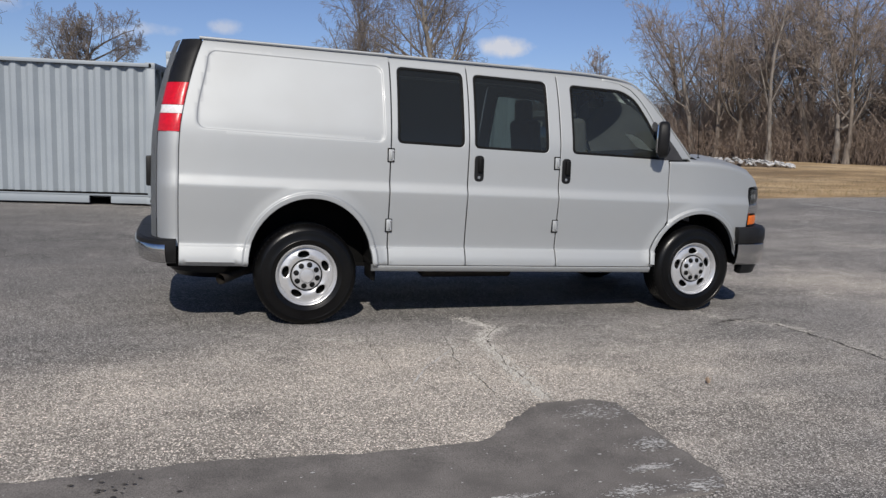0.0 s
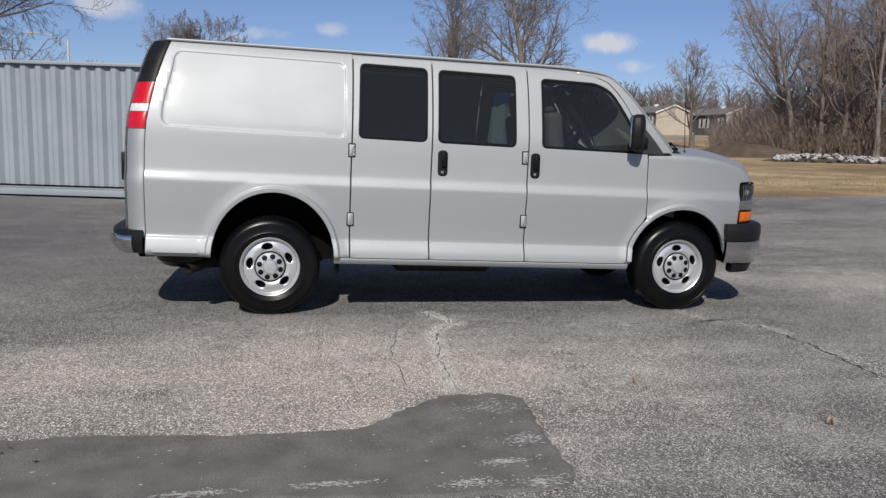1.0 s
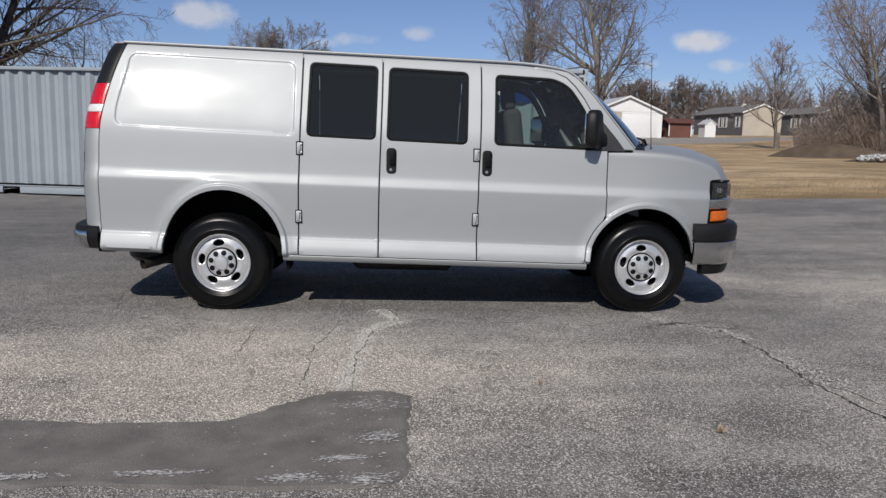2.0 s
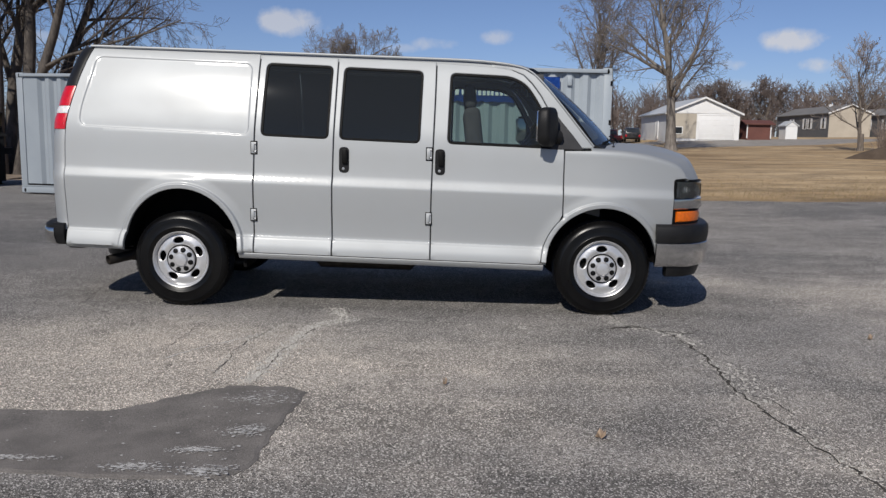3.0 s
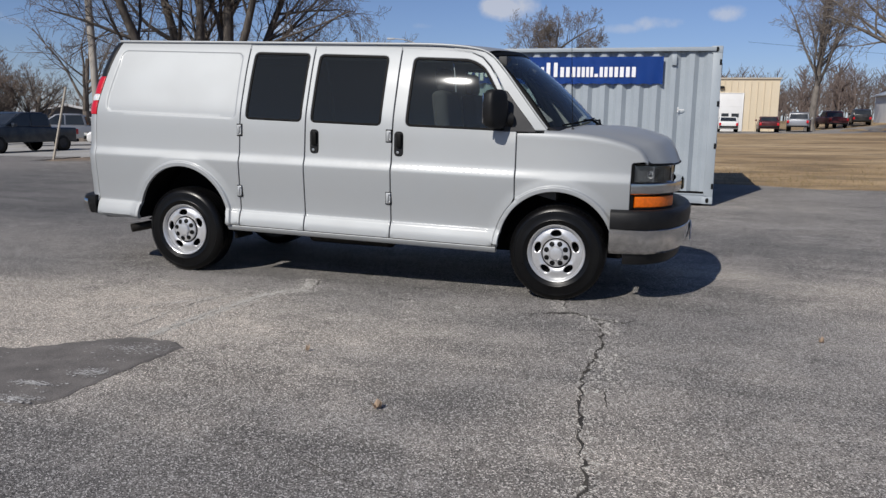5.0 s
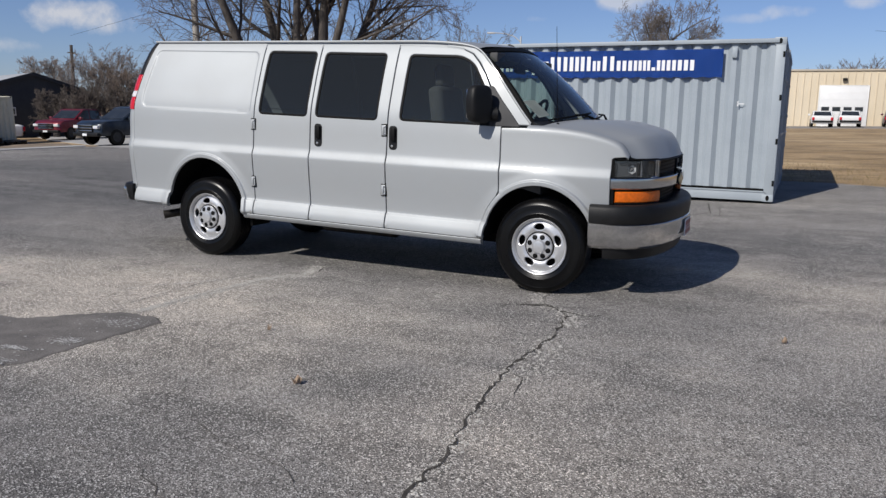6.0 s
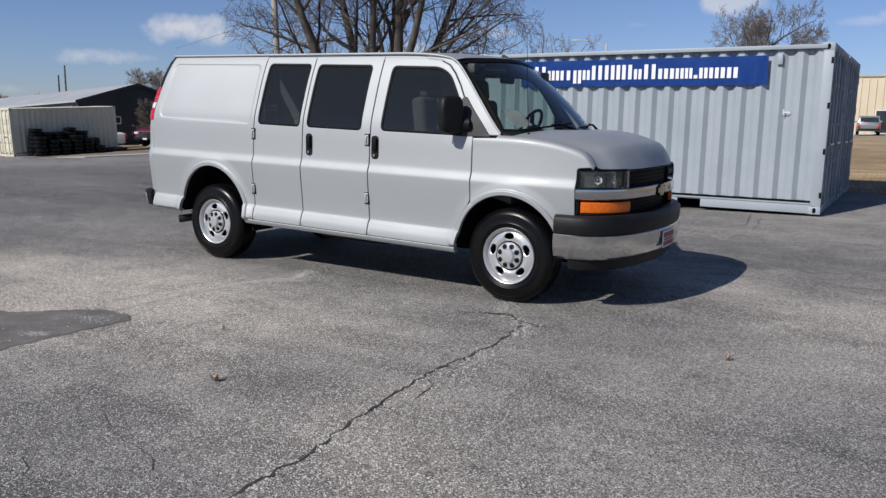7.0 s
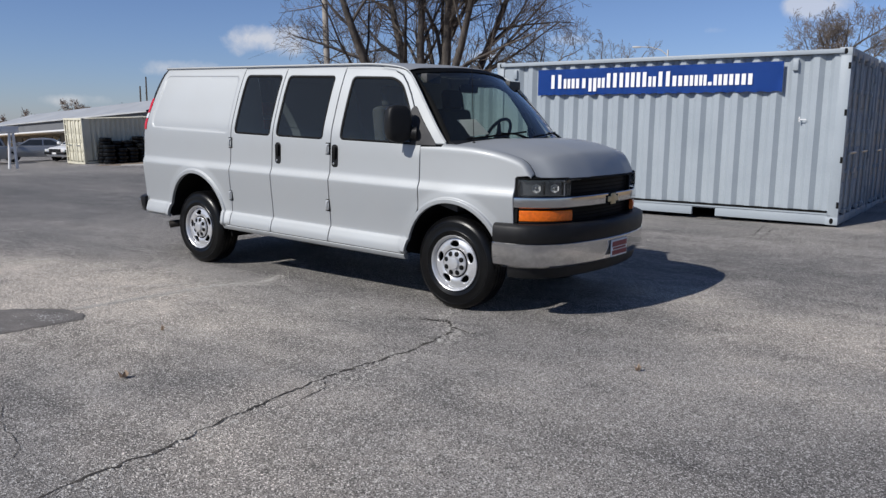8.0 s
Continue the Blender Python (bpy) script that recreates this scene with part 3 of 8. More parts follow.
ground_sheet()
LOT = [(-62, -62), (62, -62), (62, 10.4), (30, 10.3), (16, 10.2), (12, 9.9), (7, 10.8), (3.5, 12.2), (0, 14.5), (-6, 17), (-10.8, 16.4), (-12.6, 14.5), (-14.2, 13.6), (-16.2, 14.7), (-17.4, 17.0), (-18.2, 19.2), (-24.0, 19.6), (-24.8, 19.6), (-24.9, 15.0), (-27, 14.6), (-33.8, 17.2), (-34.3, 24.2), (-36, 25.2), (-62, 41)]
bm = bmesh.new()
sheet(bm, wobble(LOT, 1.6, 0.12, 3), [], lambda x, y: (x, y, rise(x, y)), 2.4, edge=0.0, roll=0.0, skirt=0.08)
tagged(part("asphalt_lot", bm, ASPHALT), "worn grey asphalt parking lot with exposed stones and cracks", "parking lot", kind="structure")

bm = bmesh.new()
sheet(bm, [(-24.2, 19.4), (-18.0, 19.0), (-17.4, 21.6), (-13.5, 24), (-10, 32), (-20, 60), (-62, 70), (-62, 43.5), (-36, 26.8), (-32, 25.0), (-25.4, 21.4)], [], lambda x, y: (x, y, rise(x, y) - 0.02), 4.0, edge=0.0, roll=0.0, skirt=0.05)
tagged(part("side_lot", bm, CONCRETE), "pale concrete side lot behind a grass strip", "road", kind="structure")
bm = bmesh.new()
sheet(bm, [(-14, 68.5), (18.5, 68.5), (24, 72), (40, 76), (52, 84), (52, 86.5), (24, 86), (18, 84), (-14, 84)], [], lambda x, y: (x, y, rise(x, y) - 0.03), 4.0, edge=0.0, roll=0.0, skirt=0.03)
tagged(part("gravel_drive", bm, GRAVEL), "pale gravel drive in front of far buildings", "road", kind="structure")

bm = bmesh.new()
sheet(bm, wobble([(-24.8, 14.9), (-24.7, 19.7), (-26.7, 21.0), (-27.2, 15.0)], 0.8, 0.05, 11), [], lambda x, y: (x, y, rise(x, y) + 0.03), 0.8, edge=0.0, roll=0.0, skirt=0.08)
tagged(part("concrete_apron", bm, CONCRETE), "pale concrete apron between asphalt and grass", "pavement", kind="structure")

bm = bmesh.new()
sheet(bm, wobble([(-12.7, 14.9), (-14.2, 13.9), (-16.0, 14.9), (-17.1, 17.0), (-17.6, 18.8), (-16.6, 20.6), (-12.5, 21.5), (-11.4, 17.0)], 0.5, 0.12, 9), [], lambda x, y: (x, y, rise(x, y) - 0.02 + 0.03 * noise.noise((x * 0.9, y * 0.9, 3))), 0.5, edge=0.0, roll=0.0, skirt=0.05)
tagged(part("verge", bm, LITTER), "brown verge of dead grass and leaf litter", "verge", kind="structure")

bm = bmesh.new()
sheet(bm, wobble([(-26.8, 15.3), (-26.5, 20.6), (-31.5, 24.2), (-34.1, 23.8), (-33.5, 17.5)], 0.6, 0.12, 10), [], lambda x, y: (x, y, rise(x, y) - 0.01 + 0.03 * noise.noise((x * 0.9, y * 0.9, 3))), 0.6, edge=0.0, roll=0.0, skirt=0.05)
tagged(part("verge", bm, LITTER), "brown verge of dead grass behind the apron", "verge", kind="structure")

# a smooth repair patch of newer asphalt
patch_edge = [(-7, -2.52), (-4, -2.46), (-2.4, -2.47), (-1.36, -2.45), (-0.8, -2.40), (-0.12, -2.47), (0.51, -2.46), (0.64, -2.34), (0.78, -2.19), (0.99, -2.02), (1.3, -2.0), (1.45, -2.08),
              (1.42, -2.4), (1.4, -2.75), (1.4, -3.1), (1.3, -3.2), (0.9, -3.23), (0.5, -3.2), (0.0, -3.17), (-0.6, -3.2), (-1.6, -3.3), (-4, -3.5), (-7, -3.6)]
bm = bmesh.new()
sheet(bm, wobble(patch_edge, 0.05, 0.012, 5), [], lambda x, y: (x, y, 0.008 + 0.004 * noise.noise((x * 1.5, y * 1.5, 0))), 0.12, edge=0.02, roll=0.006, skirt=0.012)
tagged(part("asphalt_patch", bm, PATCH), "smooth dark repair patch laid on the old asphalt", "asphalt patch", kind="structure")


def ribbon(bm, line, w, z, seed, jag=0.014, step=0.06):
    """A ragged strip along a line on the ground, thinning to both ends."""
    rnd = random.Random(seed)
    pts = resample(line, step, False)
    pts = [(x + rnd.uniform(-jag, jag), y + rnd.uniform(-jag, jag)) for x, y in pts]
    prev = None
    for i, (x, y) in enumerate(pts):
        xa, ya = pts[max(0, i - 1)]
        xb, yb = pts[min(len(pts) - 1, i + 1)]
        d = Vector((xb - xa, yb - ya)).normalized()
        ww = w * (0.2 + 0.9 * rnd.random() ** 1.5) * min(1, 0.25 + 4 * min(i, len(pts) - 1 - i) / len(pts))
        h = rise(x, y) + z
        a, b = bm.verts.new((x - d.y * ww, y + d.x * ww, h)), bm.verts.new((x + d.y * ww, y - d.x * ww, h))
        if prev:
            bm.faces.new((prev[0], prev[1], b, a))
        prev = (a, b)


CRACKS = [
    ([(3.5, 0.1), (3.57, -0.3), (3.74, -0.44), (3.86, -0.6), (3.88, -0.86), (3.92, -1.2), (3.9, -1.55), (3.88, -1.9), (3.92, -2.35), (3.98, -2.75), (4.03, -3.1), (4.06, -3.5), (4.1, -4.2), (4.0, -5.2)], 0.012),
    ([(3.3, -0.52), (3.6, -0.33), (3.78, -0.5), (4.0, -0.52), (4.1, -0.42)], 0.012),
    ([(3.9, -1.93), (4.0, -2.0), (4.05, -2.3)], 0.006),
    ([(1.21, 0.35), (1.4, -0.1), (1.44, -0.3), (1.28, -0.52), (1.2, -0.75), (1.12, -1.3), (1.1, -1.7), (1.12, -2.0)], 0.007),
    ([(1.44, -0.3), (1.9, -0.30), (2.6, -0.45), (3.3, -0.46)], 0.009),
    ([(-0.9, 0.0), (-0.2, -0.3), (0.4, -0.52)], 0.005),
    ([(0.82, -1.95), (0.82, -1.5), (0.84, -1.0), (0.96, -0.46), (1.1, -0.2)], 0.006),
    ([(0.35, -1.41), (0.34, -0.75), (0.40, -0.2)], 0.006),
    ([(-0.81, -0.02), (-0.92, 0.4), (-1.02, 0.9)], 0.006),
    ([(4.11, 7.33), (4.27, 5.92), (4.21, 5.21), (4.18, 4.19)], 0.016),
    ([(2.28, -3.28), (2.75, -3.25), (3.1, -3.42), (3.5, -3.5), (3.72, -3.7)], 0.0045),
    ([(2.4, -3.72), (2.95, -3.75), (3.3, -3.95)], 0.004),
    ([(0.4, -3.3), (0.7, -3.45), (0.95, -3.75)], 0.007),
    ([(0.9, -3.3), (1.1, -3.5), (1.2, -3.9)], 0.006),
    ([(3.9, 7.6), (4.0, 6.9), (4.1, 6.2), (3.7, 5.4)], 0.02),
    ([(-1.2, -0.7), (-1.8, -0.4), (-2.6, -0.5)], 0.006),
]
crack_root = tagged(new("pavement_cracks"), "dark open cracks running through the worn asphalt", "cracks", kind="structure")
for i, (line, w) in enumerate(CRACKS):
    bm = bmesh.new()
    ribbon(bm, line, w * (1.0 if i < 2 else 0.72), 0.004, 20 + i, 0.02 if i < 2 else 0.014, 0.045 if i < 2 else 0.06)
    part("crack", bm, CRACK, crack_root)
def crumbs(line, spread, count, seed):
    """Loose pale stones scattered along a line, each a low three-sided to six-sided chip."""
    rnd = random.Random(seed)
    pts = resample(line, 0.02, False)
    bm = bmesh.new()
    for k in range(count):
        x, y = pts[rnd.randrange(len(pts))]
        x, y = x + rnd.gauss(0, spread), y + rnd.gauss(0, spread)
        r = min(0.014, 0.0035 + rnd.expovariate(1 / 0.0025))
        n, a0 = rnd.choice((4, 5, 6)), rnd.uniform(0, 6.283)
        rim = [bm.verts.new((x + r * rnd.uniform(0.7, 1.2) * math.cos(a0 + 6.283 * q / n), y + r * rnd.uniform(0.7, 1.2) * math.sin(a0 + 6.283 * q / n), rise(x, y) + 0.0015)) for q in range(n)]
        tip = bm.verts.new((x, y, rise(x, y) + 0.0015 + r * 0.45))
        for q in range(n):
            bm.faces.new((rim[q], rim[(q + 1) % n], tip))
    part("crumbled_edge", bm, PALE_GRIT, crack_root, "pale crumbled stones beside a crack", 20)


for i, (line, spread, count) in enumerate([
        ([(1.24, 0.08), (1.37, -0.25), (1.44, -0.34), (1.3, -0.45), (1.18, -0.61)], 0.045, 900),
        ([(1.18, -0.61), (1.14, -1.06), (1.11, -1.45), (1.09, -1.78), (1.06, -1.96)], 0.036, 1600),
        ([(3.45, 0.0), (3.6, -0.4), (3.9, -0.55), (3.95, -0.9)], 0.05, 500),
        ([(3.95, -1.2), (3.99, -1.6), (3.95, -2.1)], 0.09, 520),
        ([(3.93, -2.4), (4.02, -2.9), (4.08, -3.5)], 0.035, 300),
        ([(1.54, -0.24), (2.02, -0.32), (2.71, -0.47), (3.28, -0.44)], 0.02, 200),
        ([(-0.9, -0.02), (-0.2, -0.32), (0.4, -0.54)], 0.025, 220),
        ([(0.96, -0.46), (0.82, -1.1), (0.82, -1.91)], 0.03, 260)]):
    crumbs(line, spread, count, 60 + i)
bm = bmesh.new()
ribbon(bm, [(3.50, -0.43), (3.56, -0.40), (3.62, -0.385), (3.70, -0.41)], 0.034, 0.0045, 75, 0.012, 0.02)
part("pit", bm, CRACK, crack_root, "broken pit in the asphalt")
mark_root = tagged(new("white_marks"), "worn white paint scuffs on the asphalt", "paint marks", kind="structure")
for i, (x, y, a, b) in enumerate([(1.22, -2.24, 0.13, 0.05), (1.22, -3.16, 0.07, 0.025), (0.92, -3.14, 0.10, 0.02), (0.35, -3.08, 0.13, 0.012), (-0.2, -3.1, 0.10, 0.012), (1.28, -2.7, 0.05, 0.03), (1.1, -2.95, 0.06, 0.015)]):
    bm = bmesh.new()
    rnd = random.Random(80 + i)
    for flake in range(420):
        g_ = rnd.gauss(0, 0.55)
        cx, cy, s = x + a * 1.3 * g_ + rnd.gauss(0, 0.03), y + b * (0.5 * g_ + rnd.gauss(0, 1.1)), min(0.009, rnd.expovariate(1 / 0.0018) + 0.0008)
        bm.faces.new([bm.verts.new((cx + s * 2.0 * rnd.uniform(0.5, 1.1) * math.cos(q * 0.785), cy + s * 0.7 * rnd.uniform(0.5, 1.1) * math.sin(q * 0.785), 0.0142 + flake * 0.000008)) for q in range(8)])
    part("scuff", bm, WHITE_MARK, mark_root)
# fine pale specks and a few dark drips on the patch
rnd = random.Random(99)
bm = bmesh.new()
for flake in range(210):
    cx, cy = rnd.uniform(-2.6, 1.36), rnd.uniform(-3.15, -2.5)
    if flake % 3 == 0:
        cx, cy = 1.36 - abs(rnd.gauss(0, 0.16)), rnd.uniform(-3.2, -2.1)
    s = min(0.009, rnd.expovariate(1 / 0.0022) + 0.0014)
    bm.faces.new([bm.verts.new((cx + s * 1.4 * rnd.uniform(0.5, 1.1) * math.cos(q * 1.047), cy + s * rnd.uniform(0.5, 1.1) * math.sin(q * 1.047), 0.0138 + flake * 0.000002)) for q in range(6)])
part("speck", bm, WHITE_MARK, mark_root)
bm = bmesh.new()
for flake in range(16):
    cx, cy, s = -1.12 + rnd.gauss(0, 0.08), -2.62 + rnd.gauss(0, 0.07), rnd.uniform(0.004, 0.010)
    bm.faces.new([bm.verts.new((cx + s * 1.3 * math.cos(q * 0.785), cy + s * rnd.uniform(0.7, 1.1) * math.sin(q * 0.785), 0.0146 + flake * 0.00002)) for q in range(8)])
part("drip", bm, CRACK, mark_root, "dark dried drips on the patch")
bm = bmesh.new()
ribbon(bm, [(1.0, -0.7), (0.6, -1.2), (0.34, -1.66)], 0.006, 0.003, 90, 0.006)
part("scratch", bm, WHITE_MARK, mark_root)
bm = bmesh.new()
ribbon(bm, [(12.6, 9.3), (12.8, 8), (13.1, 6.6), (13.5, 4)], 0.05, 0.004, 91, 0.004, 0.3)
tagged(part("parking_line", bm, WHITE_MARK), "faded white painted parking line", "parking line", kind="structure")


def dry_leaf(x, y, turn, s):
    bm = bmesh.new()
    n = 9
    top = [bm.verts.new((s * math.cos(q * 6.283 / n) * (1.0 if q % 2 else 0.62), s * 0.7 * math.sin(q * 6.283 / n) * (1.0 if q % 2 else 0.7), 0.006 + 0.02 * (q % 3))) for q in range(n)]
    c = bm.verts.new((0, 0, 0.004))
    for q in range(n):
        bm.faces.new((c, top[q], top[(q + 1) % n]))
    low = bmesh.ops.extrude_face_region(bm, geom=bm.faces[:])
    bmesh.ops.translate(bm, vec=(0, 0, 0.002), verts=[v for v in low["geom"] if isinstance(v, bmesh.types.BMVert)])
    bmesh.ops.recalc_face_normals(bm, faces=bm.faces[:])
    ob = part("dry_leaf", bm, LEAF)
    ob.matrix_basis = pose(x, y, rise(x, y) + 0.002, 0, 0, turn)
    return tagged(ob, "curled brown dry leaf lying on the asphalt", "leaf", "fallen leaves")


dry_leaf(2.96, -2.66, 30, 0.036)
dry_leaf(2.2, -1.9, 100, 0.02)
dry_leaf(5.3, -0.6, 10, 0.025)

# ---- the van ----
RAKE, MID = 0.02, 0.96
PROF = [(0.44, 0.02), (0.47, -0.050), (0.50, -0.066), (0.602, -0.0375), (0.612, -0.0235), (0.66, -0.0235), (0.74, -0.0295), (0.90, -0.0455), (1.03, -0.0568), (1.05, -0.0553), (1.105, -0.0345), (1.125, -0.0318), (1.19, -0.0290), (1.40, -0.022),
        (1.50, -0.008), (1.65, 0.035), (1.80, 0.083), (1.93, 0.132), (2.02, 0.174), (2.075, 0.212), (2.12, 0.26)]
ARCH_R, ARCH_F = (0.026, 0.475, 0.463, 0.497), (3.415, 0.42, 0.452, 0.462)


def arch_gap(a, x, z):
    """How far outside a wheel arch a point lies, about in metres."""
    return (math.hypot((x - a[0]) / a[2], max(0.0, z - a[1]) / a[3]) - 1) * a[2]


def flare(x, z):
    y = 0.0
    for a in (ARCH_R, ARCH_F):
        d = arch_gap(a, x, z)
        if d > -0.05 and z > 0.44:
            y -= 0.018 * smooth01(0.047, 0.031, d) + 0.009 * smooth01(0.11, 0.04, d)
    return y


def stamped(x, v):
    """Depth of the pressed panel in the rear quarter."""
    left = -0.782 + 0.08 * smooth01(1.5, 2.0, v)
    dx = max(left - x, x - 0.575)
    dz = max(1.438 - 0.02 * (x + 0.7) - v, v - (1.997 - 0.008 * (x + 0.7)))
    r = 0.06
    d = math.hypot(max(dx + r, 0), max(dz + r, 0)) + min(max(dx + r, dz + r), 0) - r
    return 0.007 * smooth01(0.006, -0.008, d)


def side(x, v):
    """The right-hand side of the body; v is the height above the ground before the nose-down rake."""
    z = v - RAKE * x
    y = curve1(PROF, v) + flare(x, z)
    if x > 3.3:
        y += 0.07 * ((x - 3.3) / 0.69) ** 2
    if x > 2.7 and v > 1.3:
        y += 0.04 * ((x - 2.7) / 0.6) ** 2 * smooth01(1.3, 1.45, v)
    if x < -0.5:
        y += 0.015 * ((x + 0.5) / 0.4) ** 2
    return Vector((x, y, z))


def quarter(x, v):
    p = side(x, v)
    p.y += stamped(x, v)
    return p


SHOULDER = [(3.0, 1.356), (3.3, 1.353), (3.5, 1.346), (3.63, 1.335), (3.78, 1.313), (3.884, 1.288), (3.97, 1.261), (4.034, 1.228), (4.075, 1.182), (4.105, 1.124), (4.13, 1.07)]
ROLL = 0.048


def fender(x, v):
    """The front wing: the side, rolled over into the top at the shoulder."""
    z0 = curve1(SHOULDER, x) - ROLL
    v0 = z0 + RAKE * x
    if v <= v0:
        return Vector((x, side(x, min(v, 1.30)).y, v - RAKE * x))
    y0 = side(x, min(v0, 1.30)).y
    s = (v - v0) / 0.08
    a = min(s, math.pi / 2)
    return Vector((x, y0 + 0.062 * (1 - math.cos(a)) + 0.08 * max(0, s - math.pi / 2), z0 + ROLL * math.sin(a)))


def top_line(x):
    """Map height of the wing's inner top edge."""
    return curve1(SHOULDER, x) - ROLL + RAKE * x + 0.127


def arch_line(a, grow, x_from, x_to, n=26, low=0.0):
    """Points along a wheel arch in map coordinates, from one side to the other."""
    out = []
    for i in range(n + 1):
        t = math.pi * i / n
        x, z = a[0] - (a[2] + grow) * math.cos(t), a[1] + (a[3] + grow) * math.sin(t)
        if x_from <= x <= x_to:
            out.append((x, z + RAKE * x))
    return out


van = thing("cargo_van", Matrix(), "silver full-size cargo van parked on the asphalt", "van")


def rear_seam(v):
    return curve1([(0.45, -0.918), (1.1, -0.913), (1.45, -0.896), (1.76, -0.834), (2.0, -0.765), (2.08, -0.735)], v)


def seam(k, v):
    return (0.612, 1.243, 2.036)[k] + 0.022 * smooth01(0.8, 2.0, v)


G = 0.0046
# rear quarter
vv = [0.455 + i * 0.1 for i in range(17)] + [2.072]
left_edge = [(rear_seam(v) + G, v) for v in reversed(vv)]
right_edge = [(seam(0, v) - G, v) for v in vv]
arch = arch_line(ARCH_R, 0, -2, 2)
outline = left_edge + [(arch[0][0] - 0.004, 0.455)] + arch + [(arch[-1][0] + 0.004, 0.455)] + right_edge


def level(d, n=320):
    """The line at which the pressed panel has the given depth."""
    out = []
    for i in range(n):
        a = 2 * math.pi * i / n
        lo, hi = 0.1, 1.2
        for k in range(24):
            m_ = (lo + hi) / 2
            lo, hi = (m_, hi) if stamped(-0.08 + m_ * math.cos(a), 1.72 + m_ * math.sin(a)) > d else (lo, m_)
        out.append((-0.08 + lo * math.cos(a), 1.72 + lo * math.sin(a)))
    return out


guides = [level(0.0002), level(0.0017), level(0.0035), level(0.0053), level(0.0068)]


def lines(x0, x1, *hs):
    """Pairs of level guide lines along the body."""
    return [[(x0, a), (x1, a), (x1, b), (x0, b)] for a, b in hs]


def lip(a, x0, x1):
    """Guide loops along the pressed lip of a wheel arch."""
    out = []
    for g0, g1 in ((0.025, 0.030), (0.034, 0.039), (0.043, 0.048), (0.058, 0.072)):
        out.append(arch_line(a, g0, x0, x1, 60) + list(reversed(arch_line(a, g1, x0, x1, 60))))
    return out


guides += lip(ARCH_R, -2, 2)
guides += lines(-0.88, 0.598, (1.028, 1.04), (1.05, 1.078), (1.105, 1.128)) + lines(-0.895, -0.475, (0.592, 0.602), (0.612, 0.622)) + lines(0.50, 0.598, (0.592, 0.602), (0.612, 0.622))
bm = bmesh.new()
sheet(bm, outline, [], quarter, 0.024, 0.004, 0.0025, 0.03, guides, 0.012)
quarter_r = part("rear_quarter_panel", bm, PAINT, van, "silver side panel with a pressed rectangle", 45)


def door_panel(name, k0, k1, win, radius, label):
    """A cargo door between two seams, with its window, gasket and pane."""
    vs_ = [0.478 + i * 0.1 for i in range(16)] + [2.058]
    outline = [(seam(k0, v) + G, v) for v in reversed(vs_)] + [(seam(k1, v) - G, v) for v in vs_]
    w = rounded(win, radius, 6)
    bm = bmesh.new()
    sheet(bm, outline, [w], side, 0.03, 0.004, 0.0025, 0.03, lines(seam(k0, 0.6) + 0.014, seam(k1, 0.6) - 0.014, (0.592, 0.602), (0.612, 0.622), (1.028, 1.04), (1.05, 1.078), (1.105, 1.128)), 0.02)
    d = part(name, bm, PAINT, van, label, 45)
    glaze(d, w, side, GLASS_DARK, "dark tinted window pane")
    return d


def glaze(parent, w, fmap, glass, label):
    inn = offset_poly(resample(w, 0.03), 0.02)

    def deeper(x, v):
        p = fmap(x, v)
        return Vector((p.x, p.y + 0.010, p.z))

    bm = bmesh.new()
    sheet(bm, offset_poly(w, 0.001), [inn], lambda x, v: fmap(x, v) + Vector((0, 0.003, 0)), 0.05, 0.004, 0.003, 0.015, (), 0.03)
    part("window_gasket", bm, GASKET, parent, "black rubber window gasket")
    bm = bmesh.new()
    sheet(bm, offset_poly(w, 0.012), [], deeper, 0.06, 0.0, 0.0, 0.0, (), 0.04)
    pane = part("window_pane", bm, glass, parent, label)
    pane.visible_shadow = False
    return pane


door_panel("rear_cargo_door", 0, 1, [(0.672, 1.412), (1.214, 1.406), (1.230, 1.994), (0.690, 2.0)], 0.05, "silver hinged cargo door with a dark window")
door_b = door_panel("front_cargo_door", 1, 2, [(1.298, 1.406), (1.942, 1.400), (1.956, 1.982), (1.316, 1.99)], 0.05, "silver hinged cargo door with a dark window")

# front door
arc = [p for p in arch_line(ARCH_F, 0.045, 0, 3.085, 40) if p[1] > 0.47]
arc = [p for p in arc if p[0] < 3.08]
pillar = [(3.082, 1.412), (3.03, 1.555), (2.965, 1.685), (2.895, 1.81), (2.825, 1.905), (2.755, 1.975), (2.66, 2.014), (2.5, 2.034)]
outline = [(seam(2, v) + G, v) for v in reversed([0.478 + i * 0.1 for i in range(16)] + [2.05])] + [(arc[0][0] - 0.002, 0.478)] + arc + [(3.082, arc[-1][1] + 0.04), (3.082, 1.2)] + pillar
win = [(2.155, 1.406), (3.045, 1.400), (3.03, 1.48), (2.885, 1.755), (2.785, 1.905), (2.66, 1.966), (2.172, 1.975)]
w = rounded(win, [0.05, 0.02, 0.05, 0.15, 0.12, 0.14, 0.05], 6)
bm = bmesh.new()
sheet(bm, outline, [w], side, 0.03, 0.004, 0.0025, 0.03, lines(2.05, 2.90, (0.592, 0.602), (0.612, 0.622)) + lines(2.06, 3.07, (1.028, 1.04), (1.05, 1.078), (1.105, 1.128)), 0.02)
door_c = part("front_door", bm, PAINT, van, "silver front passenger door with lightly tinted window", 45)
glaze(door_c, w, side, GLASS, "lightly tinted window pane")

